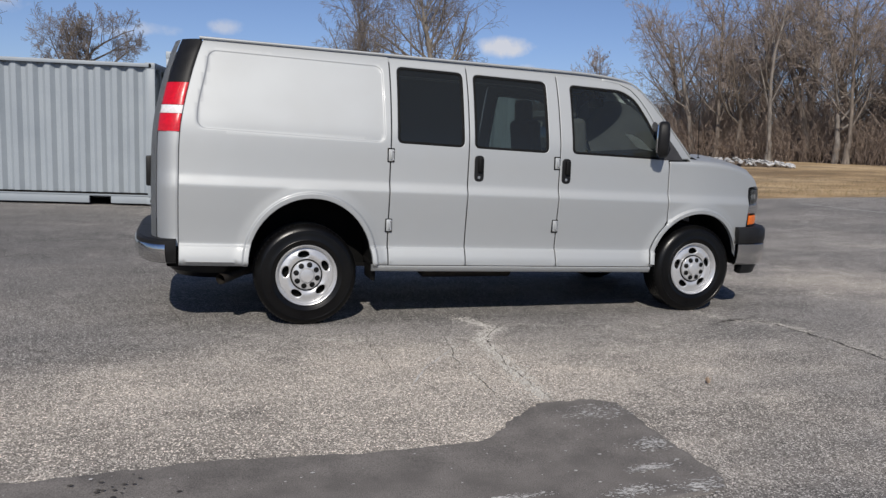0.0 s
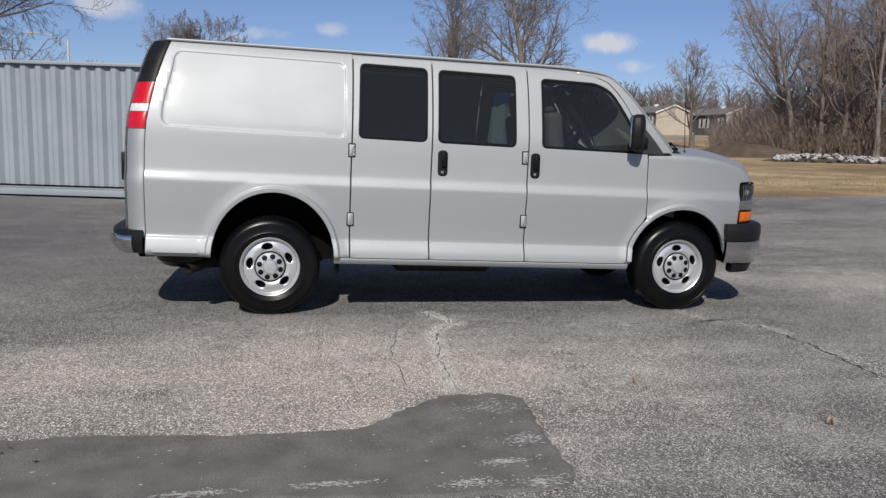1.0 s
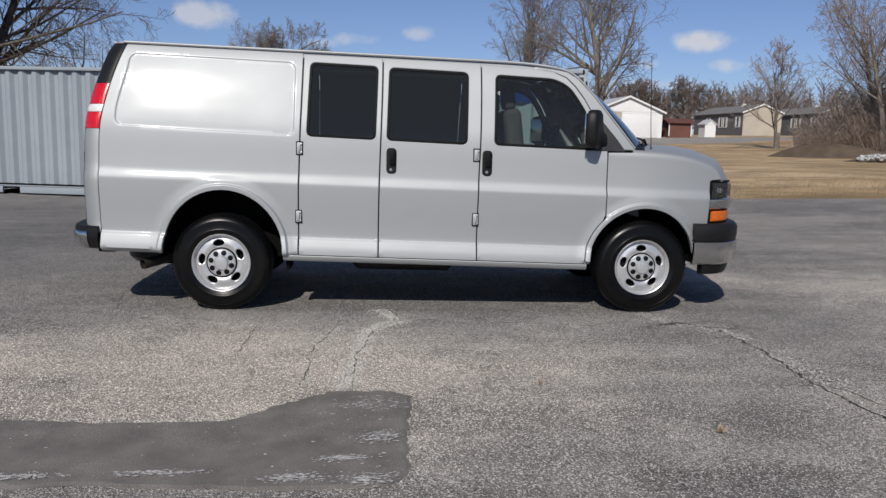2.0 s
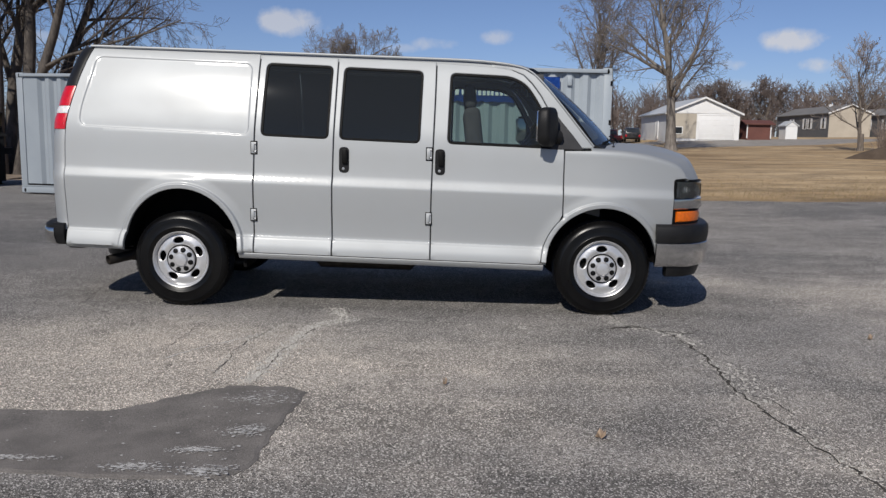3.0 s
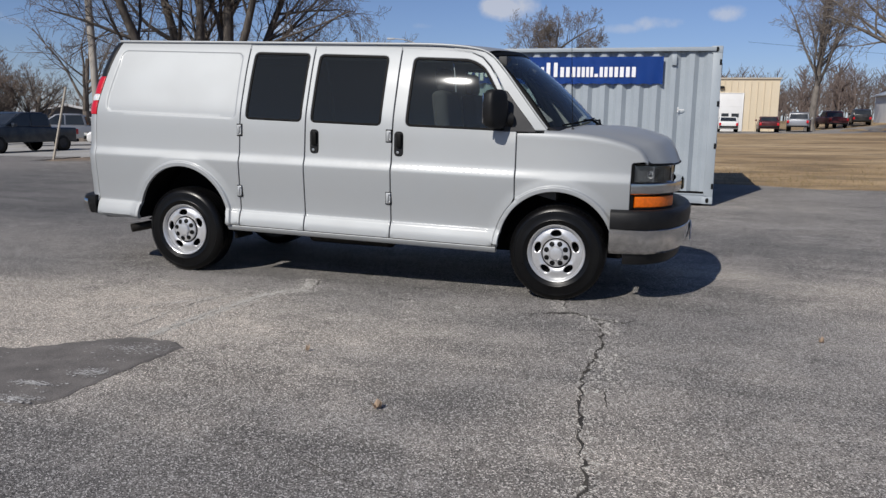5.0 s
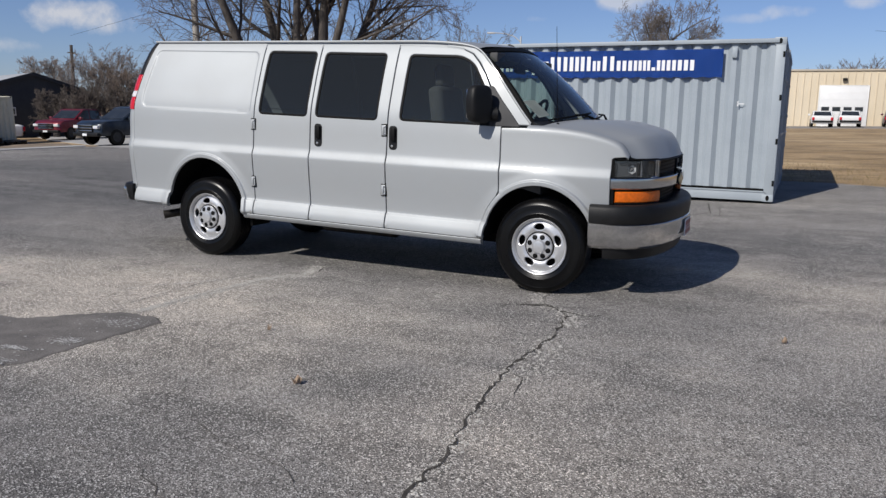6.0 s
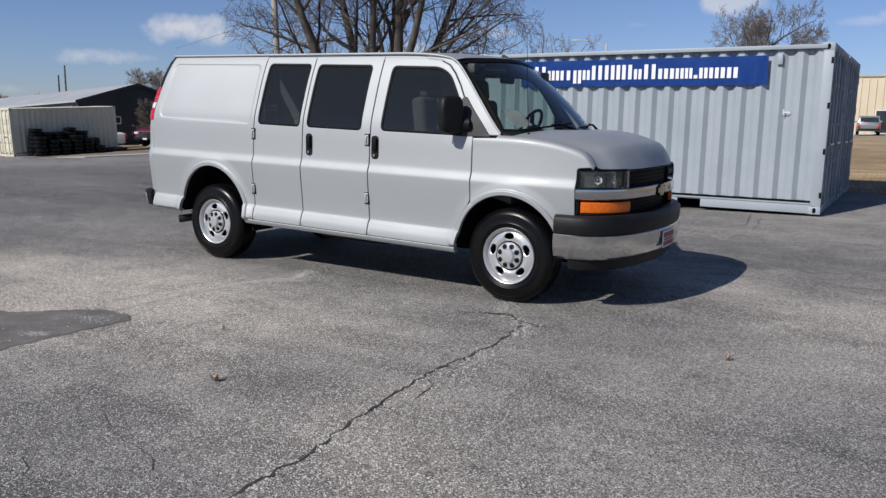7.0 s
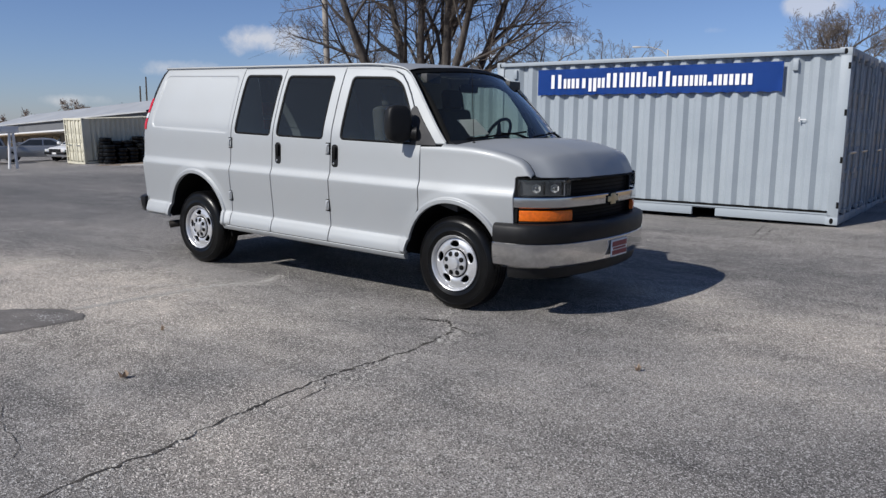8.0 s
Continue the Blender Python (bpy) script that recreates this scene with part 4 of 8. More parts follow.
# windscreen pillar
bm = bmesh.new()
sheet(bm, [(3.09, 1.412), (3.325, 1.418), (3.23, 1.53), (3.10, 1.69), (2.96, 1.86), (2.85, 1.975), (2.77, 2.025), (2.65, 2.05), (2.5, 2.066), (2.5, 2.041), (2.66, 2.021), (2.760, 1.981), (2.832, 1.911), (2.901, 1.816), (2.972, 1.69), (3.037, 1.56)], [], side, 0.04, 0.006, 0.004, 0.04, (), 0.03)
pillar_r = part("windscreen_pillar", bm, PAINT, van, "", 45)
# black corner sail below the pillar, across the door gap
bm = bmesh.new()
sheet(bm, rounded([(2.978, 1.398), (3.240, 1.402), (3.155, 1.51), (3.06, 1.62), (2.985, 1.715), (2.955, 1.722), (2.925, 1.685), (3.0, 1.52)], 0.012, 3), [], lambda x, v: side(x, v) + Vector((0, -0.004, 0)), 0.05, 0.005, 0.003, 0.012, (), 0.03)
sail_r = part("mirror_sail", bm, DARK_PLASTIC, van, "dark grey plastic corner trim")

# front wing
arc = arch_line(ARCH_F, 0.0, 2, 5, 40)
arc_out = [p for p in arch_line(ARCH_F, 0.041, 0, 3.088, 40) if p[1] > 0.47 and p[0] < 3.084]
top = [(x, top_line(x)) for x in (4.1, 4.075, 4.05, 4.01, 3.95, 3.9, 3.8, 3.7, 3.6, 3.5, 3.42, 3.35, 3.3)]
outline = [(3.09, 1.404), (3.09, arc_out[-1][1] + 0.03)] + list(reversed(arc_out)) + [(arc_out[0][0], 0.478), (arc[0][0], 0.478)] + [p for p in arc if p[1] > 0.49] + [(3.872, 0.70), (3.872, 0.83), (3.975, 0.83), (3.975, 1.0), (3.978, 1.185), (3.99, 1.197), (4.10, 1.210)] + top + [(3.3, 1.418)]
bm = bmesh.new()
sheet(bm, outline, [], fender, 0.02, 0.004, 0.0025, 0.03, lip(ARCH_F, 3.12, 3.83) + lines(3.10, 3.95, (1.028, 1.04), (1.05, 1.078), (1.105, 1.128)), 0.014)
fender_r = part("front_wing", bm, PAINT, van, "silver front wing round the wheel arch", 45)

for ob in (quarter_r, pillar_r, sail_r, fender_r):
    mirror_copy(ob, ob.name.split(".")[0], van, MID)
far_door = mirror_copy(door_c, "front_door", van, MID)
for ch in door_c.children[:]:
    q = mirror_copy(ch, ch.name.split(".")[0], far_door, MID)
    q.visible_shadow = ch.visible_shadow
# plain far side between quarter and front door
bm = bmesh.new()
sheet(bm, [(0.618, 0.478), (2.03, 0.478), (2.05, 2.058), (0.64, 2.058)], [], side, 0.09, 0.006, 0.003, 0.02)
for v in bm.verts:
    v.co.y = 2 * MID - v.co.y
bmesh.ops.reverse_faces(bm, faces=bm.faces[:])
part("far_side_panel", bm, PAINT, van)

# dark seals behind the door gaps
def seal(line):
    bm = bmesh.new()
    loft(bm, [[side(x - 0.016, v) + Vector((0, 0.016, 0)), side(x, v) + Vector((0, 0.011, 0)), side(x + 0.016, v) + Vector((0, 0.016, 0))] for x, v in line], closed=False)
    return part("door_seal", bm, UNDER, van, "black rubber door seal")


for k in range(3):
    seal([(seam(k, 0.48 + 0.157 * i), 0.48 + 0.157 * i) for i in range(11)])
seal([(rear_seam(0.46 + 0.16 * i), 0.46 + 0.16 * i) for i in range(11)])
seal([(3.086, 0.90 + 0.05 * i) for i in range(11)])

# roof, with its drip rails
def rail_line(x):
    """Map height of the drip rail, which runs down the windscreen pillar."""
    return curve1([(-0.9, 2.078), (2.2, 2.078), (2.4, 2.074), (2.5, 2.068), (2.65, 2.053), (2.77, 2.028), (2.85, 1.98), (2.96, 1.866), (3.10, 1.697), (3.23, 1.537), (3.325, 1.425)], x)


def roof_pt(x, t):
    """t runs from 0 at the right-hand rail to 1 at the left."""
    y0 = side(x, rail_line(x) + 0.006).y
    y = y0 + (2 * MID - 2 * y0) * t
    crown = (1 - (2 * t - 1) ** 2)
    edge = 1 - max(0.0, abs(2 * t - 1) - 0.8) / 0.2
    z = rail_line(x) - 0.006 - RAKE * x + 0.035 * crown + 0.018 * (1 - (1 - edge) ** 2)
    z -= 0.03 * smooth01(-0.45, -0.85, x)
    return Vector((x + 0.13 * crown * smooth01(2.2, 2.8, x), y, z))


bm = bmesh.new()
rows = [-0.80 + 3.58 * i / 44 for i in range(45)]
loft(bm, [[roof_pt(x, j / 28) for j in range(29)] for x in rows], closed=False)
for fc in bm.faces:
    if fc.normal.z < 0:
        fc.normal_flip()
part("roof", bm, PAINT, van, "silver roof skin")
for s in (0, 1):
    bm = bmesh.new()
    line = []
    wide = []
    for x in [-0.76 + 3.36 * i / 34 for i in range(35)] + [2.64 + 0.68 * i / 22 for i in range(23)]:
        p = side(x, rail_line(x))
        k = smooth01(2.55, 2.9, x)
        y = p.y - 0.016 + 0.016 * k
        line.append((x, y if s == 0 else 2 * MID - y, p.z + 0.004 - 0.002 * k))
        wide.append(0.0105 - 0.004 * k)
    tube(bm, line, wide, 8)
    part("drip_rail", bm, PAINT, van, "bright roof drip rail")
    bm = bmesh.new()
    rows_ = []
    for x in [-0.735 + 3.40 * i / 50 for i in range(51)]:
        row = [side(x, rail_line(x) - 0.05 + 0.056 * j / 3) + Vector((0, 0.007, 0)) for j in range(4)]
        rows_.append([Vector((q.x, q.y if s == 0 else 2 * MID - q.y, q.z)) for q in row])
    loft(bm, rows_, closed=False)
    part("cant_rail", bm, PAINT, van, "painted strip under the drip rail")
bm = bmesh.new()
loft(bm, [[roof_pt(x, j / 12) - Vector((0, 0, 0.045)) for j in range(1, 12)] for x in rows[1:-1]], closed=False)
part("headliner", bm, CABIN, van, "dark headliner")


# windscreen
def screen(u, w_):
    """u from the right (0) to the left (1), w_ from the cowl (0) to the header (1)."""
    c = 1 - (2 * u - 1) ** 2
    yb, yt = 0.045, 0.225
    b = Vector((3.335 + 0.30 * c, yb + (2 * MID - 2 * yb) * u, 1.352 + 0.022 * c))
    t = Vector((2.785 + 0.135 * c, yt + (2 * MID - 2 * yt) * u, 1.957 + 0.05 * c))
    p = b.lerp(t, w_)
    n_ = Vector((0.72, 0, 0.66))
    return p + n_ * (0.035 * (1 - (2 * w_ - 1) ** 2))


bm = bmesh.new()
loft(bm, [[screen(0.012 + 0.976 * i / 24, j / 10) for i in range(25)] for j in range(11)], closed=False)
ws = part("windscreen", bm, GLASS_WIND, van, "clear windscreen with a tinted top")
ws.visible_shadow = False
bm = bmesh.new()
for side_u in (0.0, 1.0):
    k = 0.012 if side_u == 0 else -0.012
    loft(bm, [[screen(side_u, j / 10) + Vector((0, 0, 0.006)), screen(side_u + k * 0.8, j / 10) + Vector((0.006, 0, 0.006)), screen(side_u + k * 0.8, j / 10) - Vector((0.01, 0, 0.01)), screen(side_u, j / 10) - Vector((0.03, 0, 0.03))] for j in range(11)])
loft(bm, [[screen(i / 20, 1.01) + Vector((0.002, 0, 0.008)), screen(i / 20, 0.955) + Vector((0.006, 0, 0.004)), screen(i / 20, 0.955) - Vector((0.01, 0, 0.01)), screen(i / 20, 1.0) - Vector((0.04, 0, 0.03))] for i in range(21)])
bmesh.ops.recalc_face_normals(bm, faces=bm.faces[:])
part("windscreen_surround", bm, GASKET, van, "black windscreen surround")
bm = bmesh.new()
loft(bm, [[screen(i / 20, 0.0) + Vector((-0.06, 0, -0.03)), screen(i / 20, 0.02) + Vector((0.004, 0, 0.012)), screen(i / 20, 0) + Vector((0.07, 0, 0.0)), screen(i / 20, 0) + Vector((0.08, 0, -0.06))] for i in range(21)])
bmesh.ops.recalc_face_normals(bm, faces=bm.faces[:])
part("cowl", bm, BLACK_PLASTIC, van, "black plastic cowl at the windscreen's foot")


# bonnet and nose
def nose_x(y):
    """Plan curve of the front face."""
    d = abs(y - MID)
    return curve1([(0.0, 4.345), (0.3, 4.335), (0.5, 4.308), (0.63, 4.278), (0.74, 4.225), (0.82, 4.162), (0.88, 4.085), (0.915, 4.02), (0.935, 3.965)], d)


def bonnet(u, w_):
    """u across from the right-hand seam, w_ from the cowl to the lip."""
    xe = 3.36 + 0.745 * w_
    yb = fender(xe, top_line(xe)).y + 0.005
    y = yb + (2 * MID - 2 * yb) * u
    c = 1 - (2 * u - 1) ** 2
    x0 = 3.36 + 0.31 * c
    x1 = 4.105 + (nose_x(y) - 0.014 - 4.105) * min(1.0, c * 4)
    x = x0 + (x1 - x0) * w_
    z = curve1(SHOULDER, xe) - 0.001 + 0.048 * min(1.0, c * 1.5) * (1 - 0.3 * w_) + 0.012 * smooth01(0.5, 0.38, abs(2 * u - 1)) * smooth01(0.0, 0.4, w_)
    z -= 0.058 * smooth01(0.84, 1.0, w_) * min(1.0, c * 3)
    return Vector((x, y, z))


bm = bmesh.new()
loft(bm, [[bonnet(i / 36, 1 - (1 - j / 34) ** 1.5) for i in range(37)] for j in range(35)] + [[bonnet(i / 36, 1.0) + Vector((-0.04, 0, -0.012)) for i in range(37)]], closed=False)
for fc in bm.faces:
    if fc.normal.z < 0:
        fc.normal_flip()
part("bonnet", bm, PAINT, van, "silver bonnet", 50)


def front_path(d0, d1, back, n=22, flip=False):
    """Stretch of the nose curve between two distances from the middle."""
    out = []
    for i in range(n + 1):
        d = d0 + (d1 - d0) * i / n
        out.append((nose_x(MID - d) - back, MID - d if not flip else MID + d, 0))
    return out


def nose_band(name, d0, d1, z0, z1, back, thick, mat, parent, label="", bev=0.006, both=True):
    s = [(a - back, z) for a, z in [(-thick, z0), (-bev, z0), (0, z0 + bev), (0.003, (z0 + z1) / 2), (0, z1 - bev), (-bev, z1), (-thick, z1)]]
    bm = bmesh.new()
    sweep(bm, front_path(max(d0, d1), min(d0, d1), 0.0), s)
    bmesh.ops.recalc_face_normals(bm, faces=bm.faces[:])
    return part(name, bm, mat, parent, label)


# lamp corners, grille and chrome bar; distances are from the van's middle line
LENS = window_glass("clear_lamp_glass", (0.80, 0.82, 0.83), 1.6)
for s in (1, -1):
    nose_band("lamp_housing", s * 0.918, s * 0.60, 0.742, 1.113, 0.05, 0.03, GASKET, van, "black lamp surround")
    nose_band("lamp_frame", s * 0.929, s * 0.922, 0.76, 1.108, 0.004, 0.06, GASKET, van, "black edge of the lamp surround")
    nose_band("lamp_frame", s * 0.918, s * 0.575, 0.752, 0.776, 0.006, 0.05, GASKET, van, "black edge of the lamp surround")
    nose_band("lamp_frame", s * 0.918, s * 0.575, 0.857, 0.876, 0.006, 0.05, GASKET, van, "black edge of the lamp surround")
    nose_band("lamp_frame", s * 0.915, s * 0.615, 1.099, 1.113, 0.002, 0.05, GASKET, van, "black edge of the lamp surround")
    hl = nose_band("headlamp", s * 0.922, s * 0.605, 0.966, 1.100, -0.002, 0.010, LENS, van, "clear smoked headlamp lens")
    hl.visible_shadow = False
    nose_band("bezel", s * 0.916, s * 0.61, 0.97, 1.097, 0.042, 0.006, LAMP_GREY, hl, "dark grey lamp bezel")
    for d in (0.835, 0.715):
        y = MID - s * d
        o = Matrix.Translation((nose_x(y) - 0.034, y, 1.03)) @ pose(0, 0, 0, 0, 0, -48 * s) @ pose(0, 0, 0, 0, 90, 0)
        bm = bmesh.new()
        lathe(bm, [(0.037, 0.012), (0.033, 0.008), (0.025, 0.0), (0.016, -0.006), (0.001, -0.008)], 6, o)
        for v in bm.verts:
            v.co.z = 1.03 + (v.co.z - 1.03) * 0.95
        part("reflector", bm, REFLECTOR, hl, "headlamp reflector, its shine put into a pale base colour")
        bm = bmesh.new()
        lathe(bm, [(0.014, -0.004), (0.013, 0.012), (0.004, 0.02)], 12, o)
        part("bulb", bm, LAMP_GREY, hl, "dark bulb shield")
        bm = bmesh.new()
        box(bm, -0.05, 0.05, -0.004, 0.012, -0.006, 0.012, 0.002, 1, Matrix.Translation((nose_x(y) - 0.03, y, 1.03)) @ pose(0, 0, 0, 0, 0, -48 * s) @ Matrix.Translation((0.0, 0.055, 0)) @ pose(0, 0, 0, 0, 90, 0))
        part("divider", bm, GASKET, hl)
    nose_band("indicator_lamp", s * 0.917, s * 0.575, 0.774, 0.859, 0.002, 0.03, AMBER_LENS, van, "amber indicator lens")
bar = nose_band("grille_bar", 0.932, -0.932, 0.878, 0.962, -0.012, 0.05, CHROME, van, "chrome grille bar")
bm = bmesh.new()
bx = nose_x(MID) + 0.012
box(bm, bx, bx + 0.016, MID - 0.095, MID + 0.095, 0.893, 0.937, 0.006)
box(bm, bx, bx + 0.018, MID - 0.045, MID + 0.045, 0.87, 0.96, 0.008)
badge = part("badge", bm, GOLD, bar, "gold badge shape")
bm = bmesh.new()
box(bm, bx - 0.004, bx + 0.008, MID - 0.106, MID + 0.106, 0.884, 0.946, 0.004)
box(bm, bx - 0.004, bx + 0.009, MID - 0.056, MID + 0.056, 0.861, 0.969, 0.004)
part("badge_rim", bm, GASKET, badge, "dark badge rim")
bm = bmesh.new()
sweep(bm, front_path(0.66, -0.66, 0.075), [(-0.05, 0.66), (0.0, 0.66), (0.0, 1.11), (-0.05, 1.11)])
bmesh.ops.recalc_face_normals(bm, faces=bm.faces[:])
grille = part("grille", bm, GASKET, van, "black grille opening")
for i in range(4):
    nose_band("grille_slat", 0.58, -0.58, 0.975 + i * 0.03, 0.979 + i * 0.03, 0.071, 0.02, UNDER, grille, "", 0.002)
for i in range(4):
    nose_band("grille_slat", 0.56, -0.56, 0.765 + i * 0.027, 0.769 + i * 0.027, 0.071, 0.02, UNDER, grille, "", 0.002)
nose_band("grille_frame", 0.63, -0.63, 1.094, 1.108, 0.006, 0.05, GASKET, grille)
nose_band("grille_frame", 0.93, -0.93, 0.735, 0.756, 0.014, 0.08, GASKET, grille)

# front bumper
FB = [(3.84, -0.052), (3.95, -0.052), (4.05, -0.042), (4.135, -0.008), (4.215, 0.06), (4.295, 0.17), (4.355, 0.32), (4.405, 0.55), (4.43, 0.78), (4.437, 0.96)]
FB = [(x, y, 0) for x, y in FB] + [(x, 2 * MID - y, 0) for x, y in reversed(FB[:-1])]
for nm, sec, mat, lab in [
    ("bumper_pad", [(-0.16, 0.755), (-0.03, 0.762), (-0.008, 0.752), (0.006, 0.73), (0.008, 0.66), (0.0, 0.617), (-0.05, 0.612), (-0.16, 0.612)], BLACK_PLASTIC, "black textured bumper pad"),
    ("chrome_bumper", [(-0.05, 0.611), (0.002, 0.613), (0.008, 0.608), (0.0095, 0.55), (0.002, 0.49), (-0.012, 0.44), (-0.04, 0.418), (-0.055, 0.425), (-0.03, 0.5), (-0.02, 0.59)], CHROME, "chromed steel bumper face"),
    ("air_dam", [(-0.14, 0.45), (-0.055, 0.45), (-0.05, 0.40), (-0.07, 0.335), (-0.085, 0.33), (-0.14, 0.34)], BLACK_PLASTIC, "black plastic air dam"),
]:
    bm = bmesh.new()
    path = FB if nm != "air_dam" else FB[1:-1]
    sweep(bm, path, sec)
    bmesh.ops.recalc_face_normals(bm, faces=bm.faces[:])
    part(nm, bm, mat, van, lab)
# dealer plate on the bumper: plain bars in place of the lettering
plate = bmesh.new()
py = 0.93
px_ = 4.447
box(plate, px_, px_ + 0.008, py - 0.15, py + 0.15, 0.448, 0.588, 0.004)
pl = part("front_plate", plate, PAPER, van, "white and red dealer plate with illegible lettering")
for y0, y1, z0, z1 in [(-0.135, 0.135, 0.532, 0.573), (-0.12, 0.12, 0.508, 0.524), (-0.135, 0.135, 0.463, 0.5)]:
    bm = bmesh.new()
    box(bm, px_ + 0.008, px_ + 0.011, py + y0, py + y1, z0, z1)
    part("lettering_bar", bm, PLATE_RED, pl)


# rear corner: lamp, trim and doors
def rear(s, v):
    """s in metres round the corner from the side seam."""
    p = side(rear_seam(v), v)
    a = min(s / 0.27, math.pi / 2)
    over = max(0.0, s - 0.424) / 0.646
    y = p.y + 0.33 * (1 - math.cos(a))
    return Vector((p.x - 0.19 * math.sin(a) - 0.015 * smooth01(0, 1, over), y + over * (MID - 0.004 - y), p.z))


def rear_part(name, v0, v1, s0, s1, mat, label="", lift=0.0, flip=False):
    nv, ns = max(3, int((v1 - v0) / 0.05)), 14
    bm = bmesh.new()
    rr = []
    for i in range(nv + 1):
        v = v0 + (v1 - v0) * i / nv
        row = []
        for j in range(ns + 1):
            s = s0 + (s1 - s0) * j / ns
            p = rear(s, v)
            q = rear(s + 0.01, v) - rear(s - 0.01, v)
            o = Vector((-abs(q.y), -abs(q.x), 0)).normalized()
            e = 0.004 if i in (0, nv) or j in (0, ns) else 0.0
            row.append((p + o * (lift - e), p + o * (lift - 0.022)))
        rr.append([a for a, b in row] + [b for a, b in reversed(row)])
    vs = [[bm.verts.new(p) for p in row] for row in rr]
    m_ = len(vs[0])
    for i in range(nv):
        for j in range(m_):
            k = (j + 1) % m_
            bm.faces.new((vs[i][j], vs[i + 1][j], vs[i + 1][k], vs[i][k]))
    for row in (vs[0], vs[-1]):
        for j in range(ns):
            bm.faces.new((row[j], row[j + 1], row[m_ - 2 - j], row[m_ - 1 - j]))
    bmesh.ops.recalc_face_normals(bm, faces=bm.faces[:])
    return part(name, bm, mat, van, label)


rp = []
rp.append(rear_part("rear_corner_panel", 0.60, 1.403, 0.0003, 0.235, PAINT))
rp.append(rear_part("pillar_trim", 1.755, 2.075, 0.0003, 0.235, BLACK_PLASTIC, "black corner trim above the tail lamp"))
for a_, b_, mt, lb, nm in [(1.407, 1.530, RED_LENS, "red tail lamp lens", "tail_lamp"), (1.533, 1.590, WHITE_LENS, "white reversing lens", "reversing_lamp"), (1.593, 1.752, RED_LENS, "red tail lamp lens", "tail_lamp")]:
    rp.append(rear_part(nm, a_, b_, 0.0003, 0.233, mt, lb, 0.006))
for ob in rp:
    mirror_copy(ob, ob.name.split(".")[0], van, MID)
bm = bmesh.new()
loft(bm, [[rear(0.239 + s * 0.831, v) for s in [i / 20 for i in range(21)]] for v in [0.60 + 1.47 * k / 20 for k in range(21)]], closed=False)
bmesh.ops.solidify(bm, geom=bm.faces[:], thickness=0.03)
bmesh.ops.recalc_face_normals(bm, faces=bm.faces[:])
rd = part("rear_door", bm, PAINT, van, "silver rear door")
mirror_copy(rd, "rear_door", van, MID)
bm = bmesh.new()
box(bm, -1.138, -1.085, 0.30, 0.36, 1.02, 1.24, 0.012)
part("rear_door_handle", bm, BLACK_PLASTIC, rd, "black door handle")

RB = [(-1.225, 0.96), (-1.225, 0.6), (-1.215, 0.4), (-1.19, 0.22), (-1.15, 0.1), (-1.105, 0.018), (-1.05, -0.035), (-1.0, -0.052), (-0.93, -0.052)]
RB = [(x, 2 * MID - y, 0) for x, y in reversed(RB[1:])] + [(x, y, 0) for x, y in RB]
for nm, sec, mat, lab, pth in [
    ("rear_bumper_pad", [(-0.15, 0.665), (-0.02, 0.67), (0.0, 0.655), (0.004, 0.60), (0.0, 0.575), (-0.02, 0.50), (-0.06, 0.49), (-0.15, 0.50)], BLACK_PLASTIC, "black rear bumper step", RB),
    ("rear_bumper_face", [(0.0, 0.632), (0.009, 0.632), (0.016, 0.62), (0.012, 0.56), (-0.004, 0.515), (-0.025, 0.497), (-0.012, 0.53)], CHROME, "chrome rear bumper face", RB[1:-1]),
]:
    bm = bmesh.new()
    sweep(bm, pth, sec)
    bmesh.ops.recalc_face_normals(bm, faces=bm.faces[:])
    part(nm, bm, mat, van, lab)
bm = boxes((-1.0, -0.86, 0.15, 1.77, 0.44, 0.52), bev=0.015)
part("hitch_bar", bm, UNDER, van, "black hitch bar")

# hinges and handles
def hinge(x, v):
    bm = bmesh.new()
    p = side(x, v)
    box(bm, x - 0.022, x + 0.02, p.y - 0.016, p.y + 0.01, p.z - 0.045, p.z + 0.045, 0.005)
    box(bm, x - 0.008, x + 0.006, p.y - 0.026, p.y, p.z - 0.03, p.z + 0.03, 0.004)
    h = part("hinge", bm, PAINT, van, "silver exposed door hinge")
    # black plate just proud of the panel paints the shade round the hinge
    bm = bmesh.new()
    box(bm, x - 0.029, x + 0.0265, p.y - 0.006, p.y + 0.01, p.z - 0.054, p.z + 0.054, 0.004)
    part("hinge_pocket", bm, UNDER, h, "raised black plate standing for the shaded recess round the hinge")
    for dz in (-0.032, 0.032):
        bm = bmesh.new()
        lathe(bm, [(0.008, 0), (0.008, 0.004), (0.0005, 0.006)], 10, Matrix.Translation((x + 0.013, p.y - 0.016, p.z + dz)) @ pose(0, 0, 0, 90, 0, 0))
        part("bolt", bm, STEEL, h)


for x, v in ((0.622, 1.318), (0.615, 0.785), (2.018, 1.322), (2.02, 0.81)):
    hinge(x, v)


